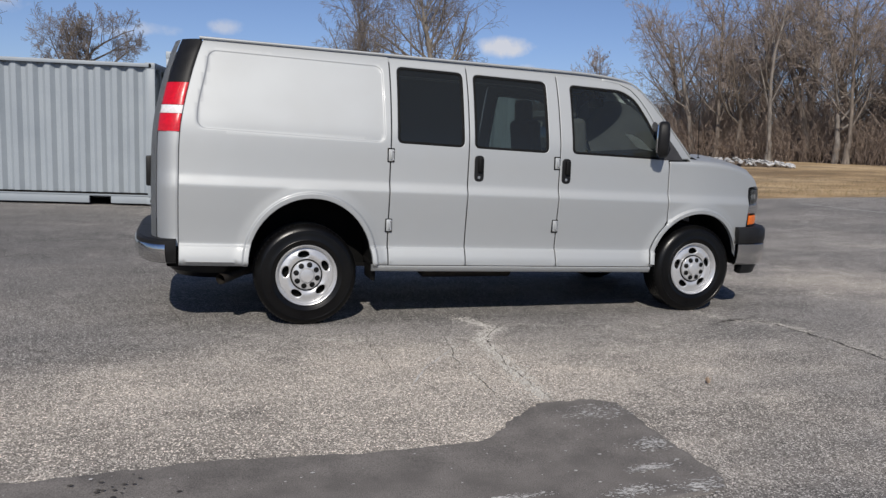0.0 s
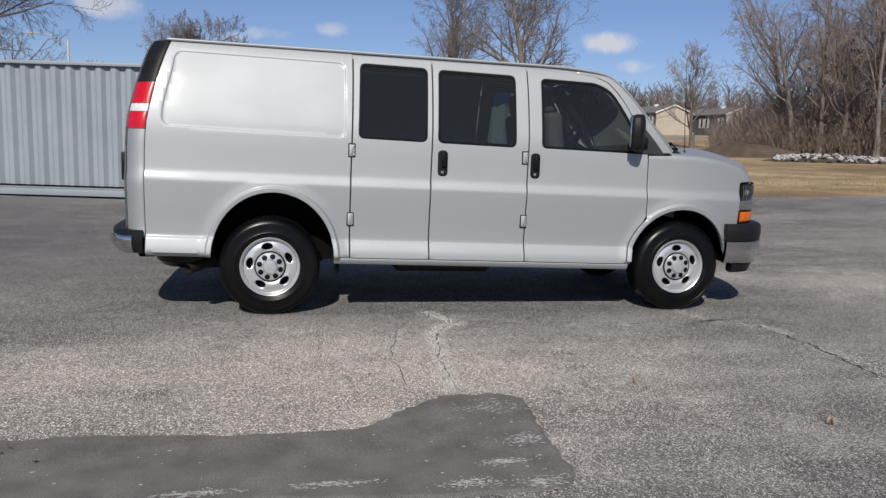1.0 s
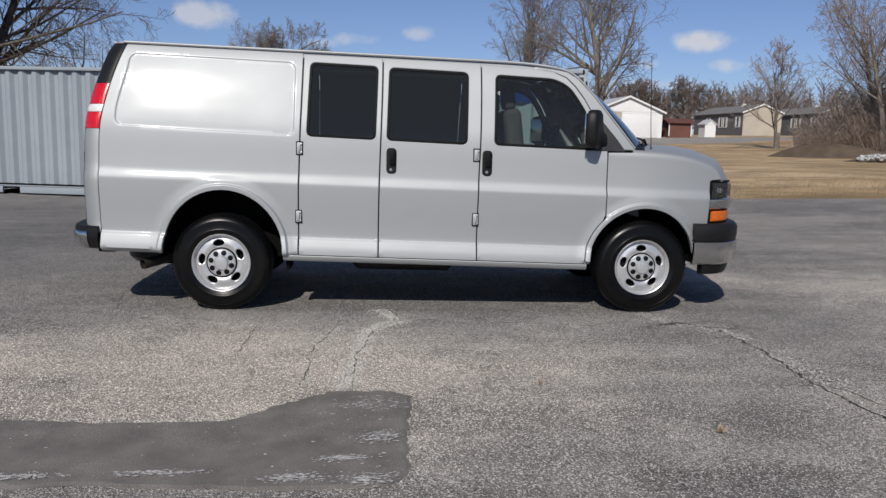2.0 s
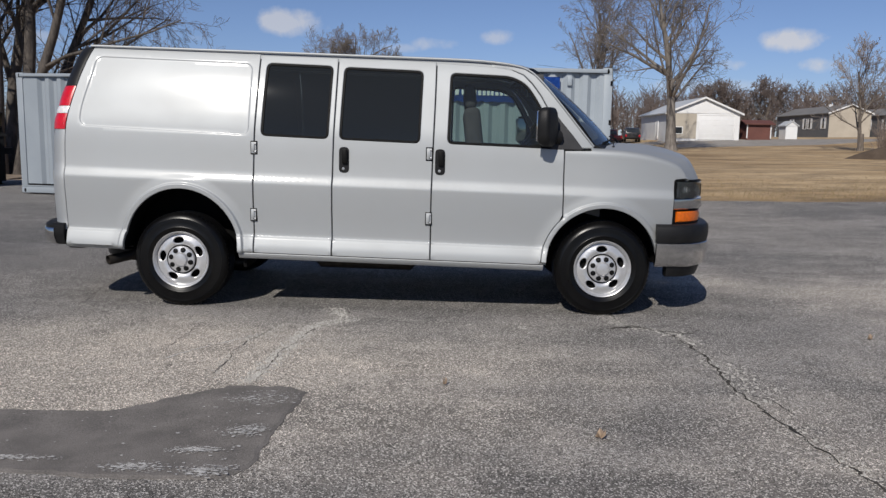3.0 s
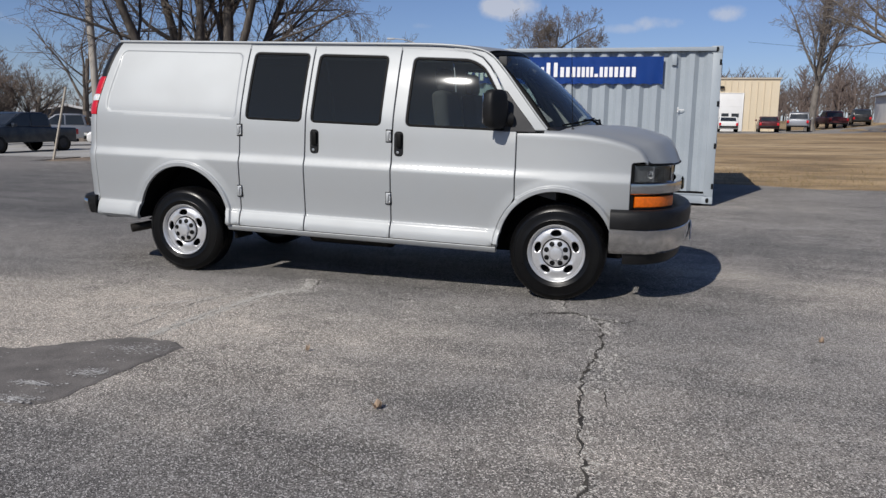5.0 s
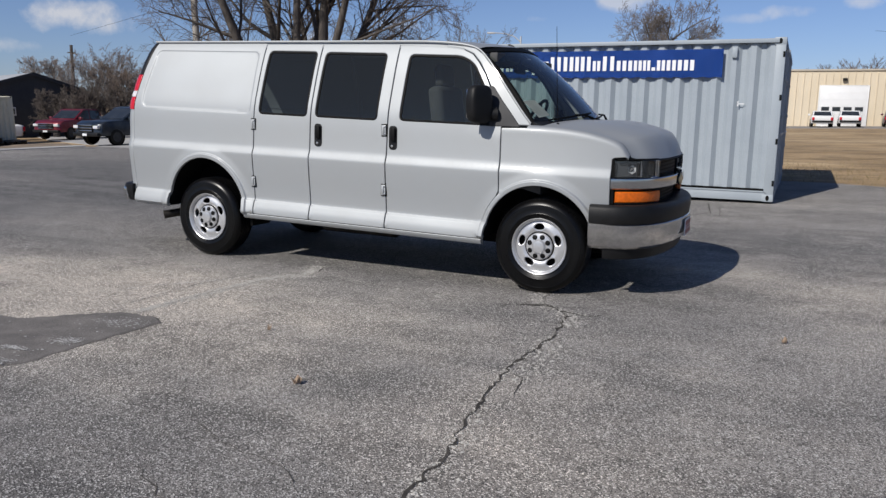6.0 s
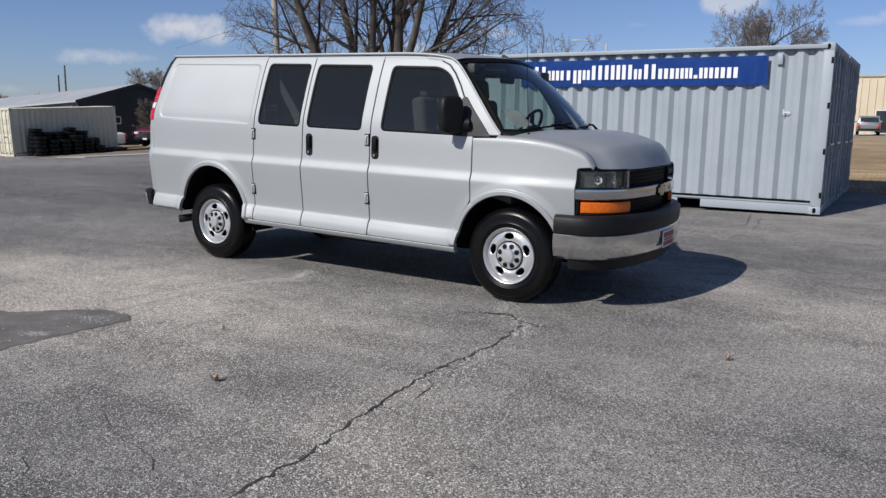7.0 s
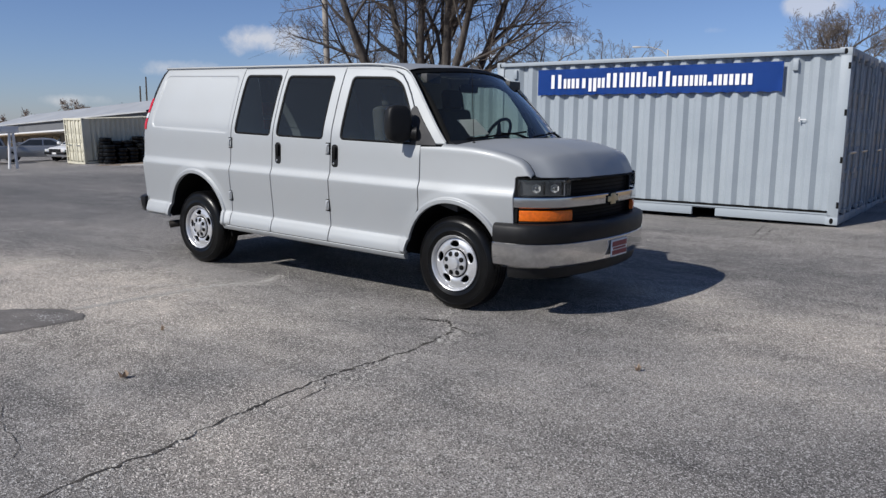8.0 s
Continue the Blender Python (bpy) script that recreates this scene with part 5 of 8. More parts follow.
def handle(parent, x, v):
    p = side(x, v)
    bm = bmesh.new()
    sheet(bm, rounded([(x - 0.038, v - 0.102), (x + 0.042, v - 0.102), (x + 0.042, v + 0.102), (x - 0.038, v + 0.102)], 0.036, 5), [], lambda a, b: side(a, b) + Vector((0, -0.006, 0)), 0.04, 0.006, 0.004, 0.012, (), 0.02)
    h = part("door_handle", bm, BLACK_PLASTIC, parent, "black paddle door handle")
    bm = bmesh.new()
    box(bm, x - 0.012, x + 0.03, p.y - 0.03, p.y - 0.008, p.z - 0.03, p.z + 0.085, 0.009)
    part("paddle", bm, GASKET, h)
    bm = bmesh.new()
    lathe(bm, [(0.011, 0), (0.011, 0.004), (0.001, 0.005)], 12, Matrix.Translation((x - 0.002, p.y - 0.012, p.z - 0.07)) @ pose(0, 0, 0, 90, 0, 0))
    part("lock", bm, STEEL, h, "steel key lock")


handle(door_b, 1.337, 1.250)
handle(door_c, 2.101, 1.262)


def mirror_head(s):
    yy = lambda y: y if s > 0 else 2 * MID - y
    sec = []
    for z, hw, x0, x1 in [(1.36, 0.05, 2.915, 2.965), (1.385, 0.10, 2.895, 2.98), (1.45, 0.118, 2.89, 2.985), (1.55, 0.12, 2.89, 2.987), (1.62, 0.11, 2.893, 2.983), (1.65, 0.09, 2.9, 2.975), (1.66, 0.05, 2.915, 2.965)]:
        c = -0.155
        ring = rounded([(x0, c - hw), (x1, c - hw * 0.85), (x1, c + hw * 0.85), (x0, c + hw)], 0.035, 4)
        rot = Matrix.Rotation(radians(-30), 2)
        ring = [tuple(rot @ (Vector(p) - Vector((2.935, c))) + Vector((2.935, c + 0.035))) for p in ring]
        sec.append([Vector((x, yy(y), z)) for x, y in ring])
    bm = bmesh.new()
    loft(bm, sec)
    bmesh.ops.recalc_face_normals(bm, faces=bm.faces[:])
    mh = part("wing_mirror", bm, BLACK_PLASTIC, van, "black wing mirror", 50)
    bm = bmesh.new()
    tube(bm, [(2.95, yy(-0.07), 1.44), (2.99, yy(-0.03), 1.435), (3.03, yy(0.0), 1.435)], [0.035, 0.045, 0.06], 10)
    part("mirror_arm", bm, BLACK_PLASTIC, mh)
    bm = bmesh.new()
    box(bm, -0.006, 0.006, -0.095, 0.095, 1.40, 1.63, 0.004, 2, Matrix.Translation((2.893, yy(-0.095), 0)) @ pose(0, 0, 0, 0, 0, -30 * s))
    part("mirror_glass", bm, CHROME, mh, "mirror glass")


mirror_head(1)
mirror_head(-1)
# aerial, wipers
bm = bmesh.new()
tube(bm, [(3.50, 0.16, 1.33), (3.50, 0.16, 1.37), (3.50, 0.16, 1.372), (3.485, 0.16, 1.6), (3.46, 0.16, 2.12)], [0.014, 0.012, 0.0035, 0.003, 0.002], 8)
part("aerial", bm, GASKET, van, "thin black whip aerial")
for u0, u1 in ((0.07, 0.42), (0.45, 0.80)):
    bm = bmesh.new()
    tube(bm, [screen(u0 + (u1 - u0) * i / 8, 0.03 + 0.06 * i / 8) + Vector((0.02, 0, 0.016)) for i in range(9)], 0.008, 6)
    tube(bm, [screen(u1, 0.0) + Vector((0.06, 0, 0.0)), screen(u1 - 0.1, 0.05) + Vector((0.035, 0, 0.03)), screen((u0 + u1) / 2, 0.065) + Vector((0.025, 0, 0.025))], [0.014, 0.01, 0.007], 6)
    part("wiper", bm, GASKET, van, "black wiper arm and blade")

# wheels
def wheel_mesh():
    prof = [(0.205, -0.035), (0.222, -0.012), (0.236, -0.004), (0.262, 0.004), (0.268, 0.0065), (0.272, 0.004), (0.31, 0.006), (0.335, 0.003), (0.338, 0.0055), (0.352, 0.0), (0.372, -0.016), (0.383, -0.034), (0.386, -0.05)]
    for k in range(4):
        h = -0.062 - k * 0.04
        prof += [(0.3865, h), (0.378, h - 0.001), (0.378, h - 0.008), (0.3865, h - 0.009)]
    prof += [(0.386, -0.2), (0.372, -0.232), (0.33, -0.248), (0.25, -0.245), (0.205, -0.21)]
    tyre = bmesh.new()
    lathe(tyre, prof, 80)
    # shoulder blocks
    for k in range(64):
        a = 2 * math.pi * k / 64
        box(tyre, -0.006, 0.006, 0.372, 0.3868, -0.05, -0.032, 0.0, 1, pose(0, 0, 0, 0, 0, math.degrees(a)))
    rim = bmesh.new()
    lathe(rim, [(0.228, -0.008), (0.232, 0.0), (0.228, 0.006), (0.220, 0.002), (0.212, -0.012), (0.206, -0.022)], 64)
    lathe(rim, [(0.206, -0.022), (0.2, -0.10), (0.205, -0.21)], 64)
    holes = []
    for k in range(5):
        a = math.pi / 2 + 2 * math.pi * k / 5
        h = []
        for j in range(20):
            t = 2 * math.pi * j / 20
            u, w_ = 0.044 * math.cos(t), 0.029 * math.sin(t)
            r = 0.158 + w_
            aa = a + u / 0.158
            h.append((r * math.cos(aa), r * math.sin(aa)))
        holes.append(h)
    disc = [(0.2065 * math.cos(2 * math.pi * j / 64), 0.2065 * math.sin(2 * math.pi * j / 64)) for j in range(64)]

    def dish(x, y):
        r = math.hypot(x, y)
        return Vector((x, y, curve1([(0.0, -0.03), (0.114, -0.03), (0.128, -0.022), (0.155, -0.014), (0.185, -0.024), (0.2065, -0.03)], r)))

    sheet(rim, disc, holes, dish, 0.02, 0.005, 0.004, 0.008, (), 0.02)
    back = bmesh.new()
    lathe(back, [(0.2, -0.075), (0.0005, -0.075)], 32)
    lathe(back, [(0.122, -0.03), (0.121, -0.0205), (0.105, -0.0205)], 40)
    cap = bmesh.new()
    lathe(cap, [(0.112, -0.032), (0.111, -0.014), (0.105, -0.006), (0.07, 0.003), (0.06, 0.004), (0.054, 0.014), (0.048, 0.020), (0.03, 0.023), (0.0005, 0.024)], 40)
    lugs = []
    for k in range(8):
        a = 2 * math.pi * (k + 0.5) / 8
        b_ = bmesh.new()
        lathe(b_, [(0.0215, -0.012), (0.021, -0.002), (0.018, -0.0005), (0.0005, -0.0005)], 16, Matrix.Translation((0.083 * math.cos(a), 0.083 * math.sin(a), 0.004)) @ pose(0, 0, 0, 0, 0, math.degrees(a)) @ pose(0, 0, 0, 0, 14, 0))
        lugs.append(b_)
    return tyre, rim, back, cap, lugs


def wheel(x, y, turn):
    tyre, rim, back, cap, lugs = wheel_mesh()
    w_ = part("wheel", tyre, RUBBER, van, "black tyre on a silver steel wheel", 40)
    w_.matrix_basis = pose(x, y, 0.386, 90, 0, 0) @ pose(0, 0, 0, 0, 0, turn)
    part("rim", rim, RIM, w_, "silver steel rim with five oval openings", 40)
    part("hub_back", back, UNDER, w_)
    part("centre_cap", cap, RIM, w_, "silver centre cap")
    for b_ in lugs:
        part("lug_recess", b_, GASKET, w_)


wheel(0.0, 0.0, 8)
wheel(3.43, 0.0, 3)
for x in (0.0, 3.43):
    tyre, rim, back, cap, lugs = wheel_mesh()
    w_ = part("wheel", tyre, RUBBER, van, "black tyre on a silver steel wheel", 40)
    w_.matrix_basis = pose(x, 2 * MID, 0.386, -90, 0, 0)
    part("rim", rim, RIM, w_)
    for b_ in (back, cap, *lugs):
        b_.free()

# wheel wells, underbody, exhaust
for a, x0 in ((ARCH_R, 0.0), (ARCH_F, 3.43)):
    for s in (0, 1):
        bm = bmesh.new()
        ring = []
        for yy in (-0.02, 0.16, 0.34):
            y = yy if s == 0 else 2 * MID - yy
            ring.append([Vector((a[0] - (a[2] + 0.012) * math.cos(math.pi * i / 24), y, a[1] + (a[3] + 0.012) * math.sin(math.pi * i / 24))) for i in range(25)])
        loft(bm, ring, closed=False)
        ob = part("wheel_well", bm, UNDER, van, "black wheel well lining")
        bm = bmesh.new()
        y = 0.35 if s == 0 else 2 * MID - 0.35
        box(bm, a[0] - 0.56, a[0] + 0.56, y - 0.01, y + 0.01, 0.40, 1.0, 0.004)
        part("wheel_well_wall", bm, UNDER, van)
bm = bmesh.new()
box(bm, -0.86, -0.48, 0.03, 1.89, 0.47, 0.54, 0.01)
box(bm, 0.5, 2.93, 0.03, 1.89, 0.44, 0.50, 0.01)
box(bm, -0.9, 3.95, 0.37, 1.55, 0.44, 0.58, 0.01)
part("underbody", bm, UNDER, van, "black underbody", 30)
bm = bmesh.new()
tube(bm, [(-0.05, 1.7, 0.36), (-0.05, 0.25, 0.36)], 0.07, 12)
lathe(bm, [(0.02, -0.14), (0.12, -0.08), (0.15, 0.0), (0.12, 0.08), (0.02, 0.14)], 20, pose(-0.02, MID, 0.37, 90, 0, 0))
part("rear_axle", bm, UNDER, van, "black rear axle")
bm = bmesh.new()
tube(bm, [(1.2, 0.6, 0.45), (0.5, 0.42, 0.45), (0.25, 0.36, 0.47), (-0.3, 0.32, 0.45), (-0.43, 0.26, 0.40), (-0.54, 0.15, 0.375), (-0.625, 0.055, 0.358)], 0.041, 12, False)
part("exhaust_pipe", bm, EXHAUST, van, "dull rusty exhaust pipe")
bm = boxes((0.9, 2.4, 0.95, 1.3, 0.33, 0.44), (0.3, 3.9, 0.55, 0.63, 0.40, 0.46), (0.3, 3.9, 1.29, 1.37, 0.40, 0.46), bev=0.01)
part("chassis_frame", bm, UNDER, van, "black chassis frame")

# rocker panels below the doors
for s in (0, 1):
    bm = bmesh.new()
    rows_ = []
    for x in [0.492 + 2.452 * i / 24 for i in range(25)]:
        sec = [(-0.030, 0.474), (-0.056, 0.474), (-0.0585, 0.470), (-0.0575, 0.462), (-0.047, 0.440), (-0.034, 0.428), (0.0, 0.424), (0.0, 0.474)]
        rows_.append([Vector((x, y if s == 0 else 2 * MID - y, v - RAKE * x)) for y, v in sec])
    loft(bm, rows_)
    bmesh.ops.recalc_face_normals(bm, faces=bm.faces[:])
    part("rocker_panel", bm, PAINT, van, "silver rocker panel under the doors", 28)
    bm = bmesh.new()
    sweep(bm, [(x, -0.052 if s == 0 else 2 * MID + 0.052, 0.476 - RAKE * x) for x in (0.50, 1.2, 1.9, 2.93)], [(-0.012, -0.0015), (0.0045, -0.0015), (0.0045, 0.0022), (-0.012, 0.0022)])
    bmesh.ops.recalc_face_normals(bm, faces=bm.faces[:])
    part("rocker_edge", bm, UNDER, van, "dark gap along the rocker panel")
# unseen underbody parts, added low to keep far-side light from under the van
bm = bmesh.new()
box(bm, 0.75, 2.25, 0.98, 1.62, 0.245, 0.46, 0.05, 3)
part("fuel_tank", bm, UNDER, van, "assumed black fuel tank, unseen, blocking light under the van", 50)
bm = bmesh.new()
tube(bm, [(1.0, 0.52, 0.37), (1.06, 0.52, 0.37), (1.85, 0.52, 0.36), (1.91, 0.52, 0.36)], [0.04, 0.105, 0.105, 0.04], 14)
part("muffler", bm, EXHAUST, van, "assumed dull rusty exhaust muffler, unseen, blocking light under the van")
bm = bmesh.new()
lathe(bm, [(0.17, 0.09), (0.22, 0.11), (0.33, 0.105), (0.375, 0.06), (0.375, -0.06), (0.33, -0.105), (0.22, -0.11), (0.17, -0.09), (0.001, -0.09)], 28, pose(-0.62, MID, 0.375))
part("spare_wheel", bm, RUBBER, van, "assumed black spare wheel, unseen, blocking light under the floor")
bm = bmesh.new()
box(bm, 3.30, 3.56, 0.36, 1.56, 0.235, 0.40, 0.03)
box(bm, 3.62, 3.92, 0.42, 1.50, 0.30, 0.44, 0.03)
part("front_crossmember", bm, UNDER, van, "assumed black front suspension crossmember, unseen, blocking light")
for s in (1, -1):
    bm = bmesh.new()
    y0, y1 = MID - s * 0.60, MID - s * 0.80
    tube(bm, [(3.25, y0, 0.33), (3.43, y1, 0.27), (3.62, y0, 0.33)], [0.03, 0.04, 0.03], 8)
    part("control_arm", bm, UNDER, van, "assumed black lower control arm, unseen, blocking light")
    bm = bmesh.new()
    for k in range(4):
        box(bm, -0.62 + k * 0.12, 0.72 - k * 0.15, MID - s * 0.62 - 0.035, MID - s * 0.62 + 0.035, 0.415 - k * 0.014, 0.427 - k * 0.014)
    part("leaf_spring", bm, UNDER, van, "black rear leaf spring")
bm = bmesh.new()
tube(bm, [(2.9, MID - 0.1, 0.40), (2.3, MID - 0.1, 0.36), (1.6, MID - 0.06, 0.38), (0.1, MID, 0.38)], [0.16, 0.12, 0.05, 0.045], 12)
part("driveline", bm, UNDER, van, "black gearbox and propeller shaft")
# rear mud flap bracket hanging behind the arch
bm = boxes((0.505, 0.535, 0.03, 0.30, 0.33, 0.46), bev=0.006)
part("splash_guard", bm, UNDER, van, "black splash guard")

# cabin
bm = boxes((-0.85, 3.3, 0.38, 1.54, 0.60, 0.66), bev=0.01)
part("cabin_floor", bm, CARGO, van)
bm = bmesh.new()
dash = [[Vector((x, y, z)) for x, z in [(3.0, 0.9), (2.96, 1.22), (3.02, 1.345), (3.2, 1.36), (3.38 + 0.22 * (1 - ((y - MID) / 0.9) ** 2), 1.345), (3.4, 1.1), (3.4, 0.8)]] for y in [0.08 + 1.76 * i / 12 for i in range(13)]]
loft(bm, dash)
bmesh.ops.recalc_face_normals(bm, faces=bm.faces[:])
part("dashboard", bm, CABIN, van, "dark grey dashboard")
bm = bmesh.new()
loft(bm, [[Vector((3.05 + 0.2 * t + 0.012 * math.sin(5 * t), 0.53 - 0.05 * t, 1.55 - 0.14 * t)), Vector((3.10 + 0.15 * t, 0.75, 1.56 - 0.13 * t))] for t in (0, 0.25, 0.5, 0.75, 1)], closed=False)
bmesh.ops.solidify(bm, geom=bm.faces[:], thickness=0.002)
part("window_sticker", bm, PAPER, van, "white paper lying on the dashboard")


def seat_at(y):
    s = bmesh.new()
    box(s, 2.36, 2.86, y - 0.26, y + 0.26, 0.92, 1.08, 0.05, 3)
    st = part("seat", s, SEAT, van, "grey cloth front seat", 50)
    b_ = bmesh.new()
    box(b_, -0.07, 0.07, -0.25, 0.25, 0.0, 0.62, 0.05, 3, Matrix.Translation((2.42, y, 1.05)) @ pose(0, 0, 0, 0, -7, 0))
    part("backrest", b_, SEAT, st, "", 50)
    b_ = bmesh.new()
    box(b_, -0.05, 0.05, -0.13, 0.13, 0.0, 0.2, 0.04, 3, Matrix.Translation((2.345, y, 1.66)) @ pose(0, 0, 0, 0, -6, 0))
    part("headrest", b_, SEAT, st, "", 50)


seat_at(0.5)
seat_at(1.42)
bm = bmesh.new()
mt = Matrix.Translation((2.90, 1.42, 1.40)) @ pose(0, 0, 0, 0, -62, 0)
tube(bm, [mt @ Vector((0.19 * math.cos(2 * math.pi * i / 28), 0.19 * math.sin(2 * math.pi * i / 28), 0)) for i in range(29)], 0.016, 8)
for a in (0, 120, 240):
    tube(bm, [mt @ Vector((0, 0, -0.02)), mt @ Vector((0.19 * math.cos(radians(a + 90)), 0.19 * math.sin(radians(a + 90)), 0))], [0.03, 0.014], 6)
tube(bm, [mt @ Vector((0, 0, -0.3)), mt @ Vector((0, 0, 0.0))], [0.05, 0.06], 10)
part("steering_wheel", bm, BLACK_PLASTIC, van, "black steering wheel")
bm = bmesh.new()
box(bm, 2.86, 2.9, 0.84, 1.08, 1.80, 1.88, 0.015)
tube(bm, [(2.88, 0.96, 1.87), (2.9, 0.96, 1.96)], 0.012, 8)
part("rear_view_mirror", bm, BLACK_PLASTIC, van)
for s in (0.30, 1.62):
    bm = bmesh.new()
    box(bm, 2.86, 2.93, s - 0.16 + 0.12, s + 0.16, 1.86, 1.94, 0.01)
    part("sun_visor", bm, CABIN, van)
# small fin aerial on the roof
bm = bmesh.new()
loft(bm, [[Vector((2.60, 1.355, 2.03)), Vector((2.66, 1.325, 2.03)), Vector((2.77, 1.355, 2.01)), Vector((2.66, 1.385, 2.03))],
          [Vector((2.60, 1.355, 2.06)), Vector((2.65, 1.337, 2.065)), Vector((2.73, 1.355, 2.04)), Vector((2.65, 1.373, 2.065))],
          [Vector((2.61, 1.355, 2.098)), Vector((2.63, 1.347, 2.1)), Vector((2.665, 1.355, 2.085)), Vector((2.63, 1.363, 2.1))]])
bmesh.ops.recalc_face_normals(bm, faces=bm.faces[:])
part("roof_fin", bm, DARK_PLASTIC, van, "small grey fin aerial on the roof")

# ---- containers ----
def corrugated(bm, length, z0, z1, y_out, pitch=0.2865, depth=0.060, shift=-0.058):
    """A ribbed steel side along x, facing -y, standing y_out from the axis."""
    xs, n = [], int(length / pitch)
    off = (length - n * pitch) / 2 + shift
    if off < 0:
        off, n = off + pitch, n - 1
    for i in range(n):
        b = -length / 2 + off + i * pitch
        xs += [(b, 0), (b + pitch * 0.28, 0), (b + pitch * 0.53, depth), (b + pitch * 0.78, depth)]
    xs = [(-length / 2, 0)] + xs + [(-length / 2 + off + n * pitch, 0), (length / 2, 0)]
    lo = [bm.verts.new((x, y_out + d, z0)) for x, d in xs]
    hi = [bm.verts.new((x, y_out + d, z1)) for x, d in xs]
    for i in range(len(xs) - 1):
        bm.faces.new((lo[i], lo[i + 1], hi[i + 1], hi[i]))


def container(m, length, paint, door_paint, label, pitch=0.2865, shift=-0.058, pocket=1.03, group="shipping containers"):
    """A steel shipping container; the doors are at its +x end."""
    c = thing("shipping_container", m, label, "container", group)
    W, H, L = 2.438, 2.591, length
    for s in (-1, 1):
        bm = bmesh.new()
        corrugated(bm, L - 0.30, 0.205, H - 0.085, -W / 2 + 0.022, pitch, shift=shift)
        if s > 0:
            bmesh.ops.rotate(bm, cent=(0, 0, 0), matrix=Matrix.Rotation(math.pi, 3, "Z"), verts=bm.verts[:])
        part("side_wall", bm, paint, c, "corrugated steel side wall", 25)
        bm = bmesh.new()
        box(bm, -L / 2 + 0.1, L / 2 - 0.1, s * (W / 2) - 0.03, s * (W / 2) + 0.03 - 0.03, H - 0.085, H - 0.02, 0.008)
        part("top_rail", bm, paint, c)
        # bottom rail with two fork pockets
        pk = (pocket, 0.19)
        bm = bmesh.new()
        xs = [-L / 2 + 0.1, -pk[0] - pk[1], -pk[0] + pk[1], pk[0] - pk[1], pk[0] + pk[1], L / 2 - 0.1]
        for a, b in ((0, 1), (2, 3), (4, 5)):
            box(bm, xs[a], xs[b], s * (W / 2 - 0.03) - 0.03, s * (W / 2 - 0.03) + 0.03, 0.008, 0.155, 0.006)
        for a, b in ((1, 2), (3, 4)):
            box(bm, xs[a], xs[b], s * (W / 2 - 0.03) - 0.028, s * (W / 2 - 0.03) + 0.028, 0.135, 0.154)
        part("bottom_rail", bm, paint, c)
        bm = bmesh.new()
        box(bm, -L / 2 + 0.15, L / 2 - 0.15, s * (W / 2) - 0.014 if s < 0 else W / 2 - 0.06, s * (W / 2) + 0.06 if s < 0 else W / 2 + 0.014 - 0.014, 0.152, 0.172)
        part("rail_ledge", bm, paint, c)
        # solid black strip between the rail ledge and the wall's foot
        bm = bmesh.new()
        box(bm, -L / 2 + 0.155, L / 2 - 0.155, s * (W / 2 - 0.032) - 0.010, s * (W / 2 - 0.032) + 0.010, 0.172, 0.208)
        part("rail_gap", bm, UNDER, c, "thin black strip above the bottom rail")
        for xe in (-1, 1):
            bm = bmesh.new()
            box(bm, xe * (L / 2 - 0.075) - 0.075, xe * (L / 2 - 0.075) + 0.075, s * (W / 2 - 0.05) - 0.05, s * (W / 2 - 0.05) + 0.05, 0.11, H - 0.11, 0.01)
            part("corner_post", bm, paint, c)
            for z in (0.0, H - 0.118):
                bm = bmesh.new()
                box(bm, xe * (L / 2 - 0.085) - 0.089, xe * (L / 2 - 0.085) + 0.089, s * (W / 2 - 0.078) - 0.081, s * (W / 2 - 0.078) + 0.081, z, z + 0.118, 0.012)
                k = part("corner_casting", bm, paint, c, "steel corner casting")
                bm = bmesh.new()
                lathe(bm, [(0.036, 0.0), (0.036, 0.003), (0.0005, 0.003)], 16, Matrix.Translation((xe * (L / 2 - 0.085), s * (W / 2 + 0.002), z + 0.06)) @ pose(0, 0, 0, 90 if s < 0 else -90, 0, 0) @ Matrix.Diagonal((0.75, 1.2, 1, 1)))
                part("casting_hole", bm, GASKET, k)
    bm = bmesh.new()
    box(bm, -L / 2 + 0.1, L / 2 - 0.1, -W / 2 + 0.03, W / 2 - 0.03, H - 0.06, H - 0.03)
    for i in range(int(L / 0.28)):
        x = -L / 2 + 0.2 + i * 0.28
        box(bm, x, x + 0.14, -W / 2 + 0.04, W / 2 - 0.04, H - 0.03, H - 0.012)
    part("roof", bm, paint, c, "ribbed steel roof")
    bm = boxes((-L / 2 + 0.05, L / 2 - 0.05, -W / 2 + 0.09, W / 2 - 0.09, 0.10, 0.16))
    part("floor", bm, UNDER, c)
    # blank end
    bm = bmesh.new()
    corrugated(bm, W - 0.2, 0.12, H - 0.1, 0.0, 0.25, 0.04, 0.0)
    bmesh.ops.transform(bm, matrix=Matrix.Translation((-L / 2 + 0.02, 0, 0)) @ pose(0, 0, 0, 0, 0, -90), verts=bm.verts[:])
    part("end_wall", bm, paint, c, "", 25)
    for z0, z1 in ((0.0, 0.13), (H - 0.11, H)):
        part("end_beam", boxes((-L / 2, -L / 2 + 0.08, -W / 2 + 0.1, W / 2 - 0.1, z0, z1), bev=0.008), paint, c)
    # door end
    for z0, z1 in ((0.0, 0.13), (H - 0.11, H)):
        part("door_beam", boxes((L / 2 - 0.1, L / 2, -W / 2 + 0.1, W / 2 - 0.1, z0, z1), bev=0.008), door_paint, c)
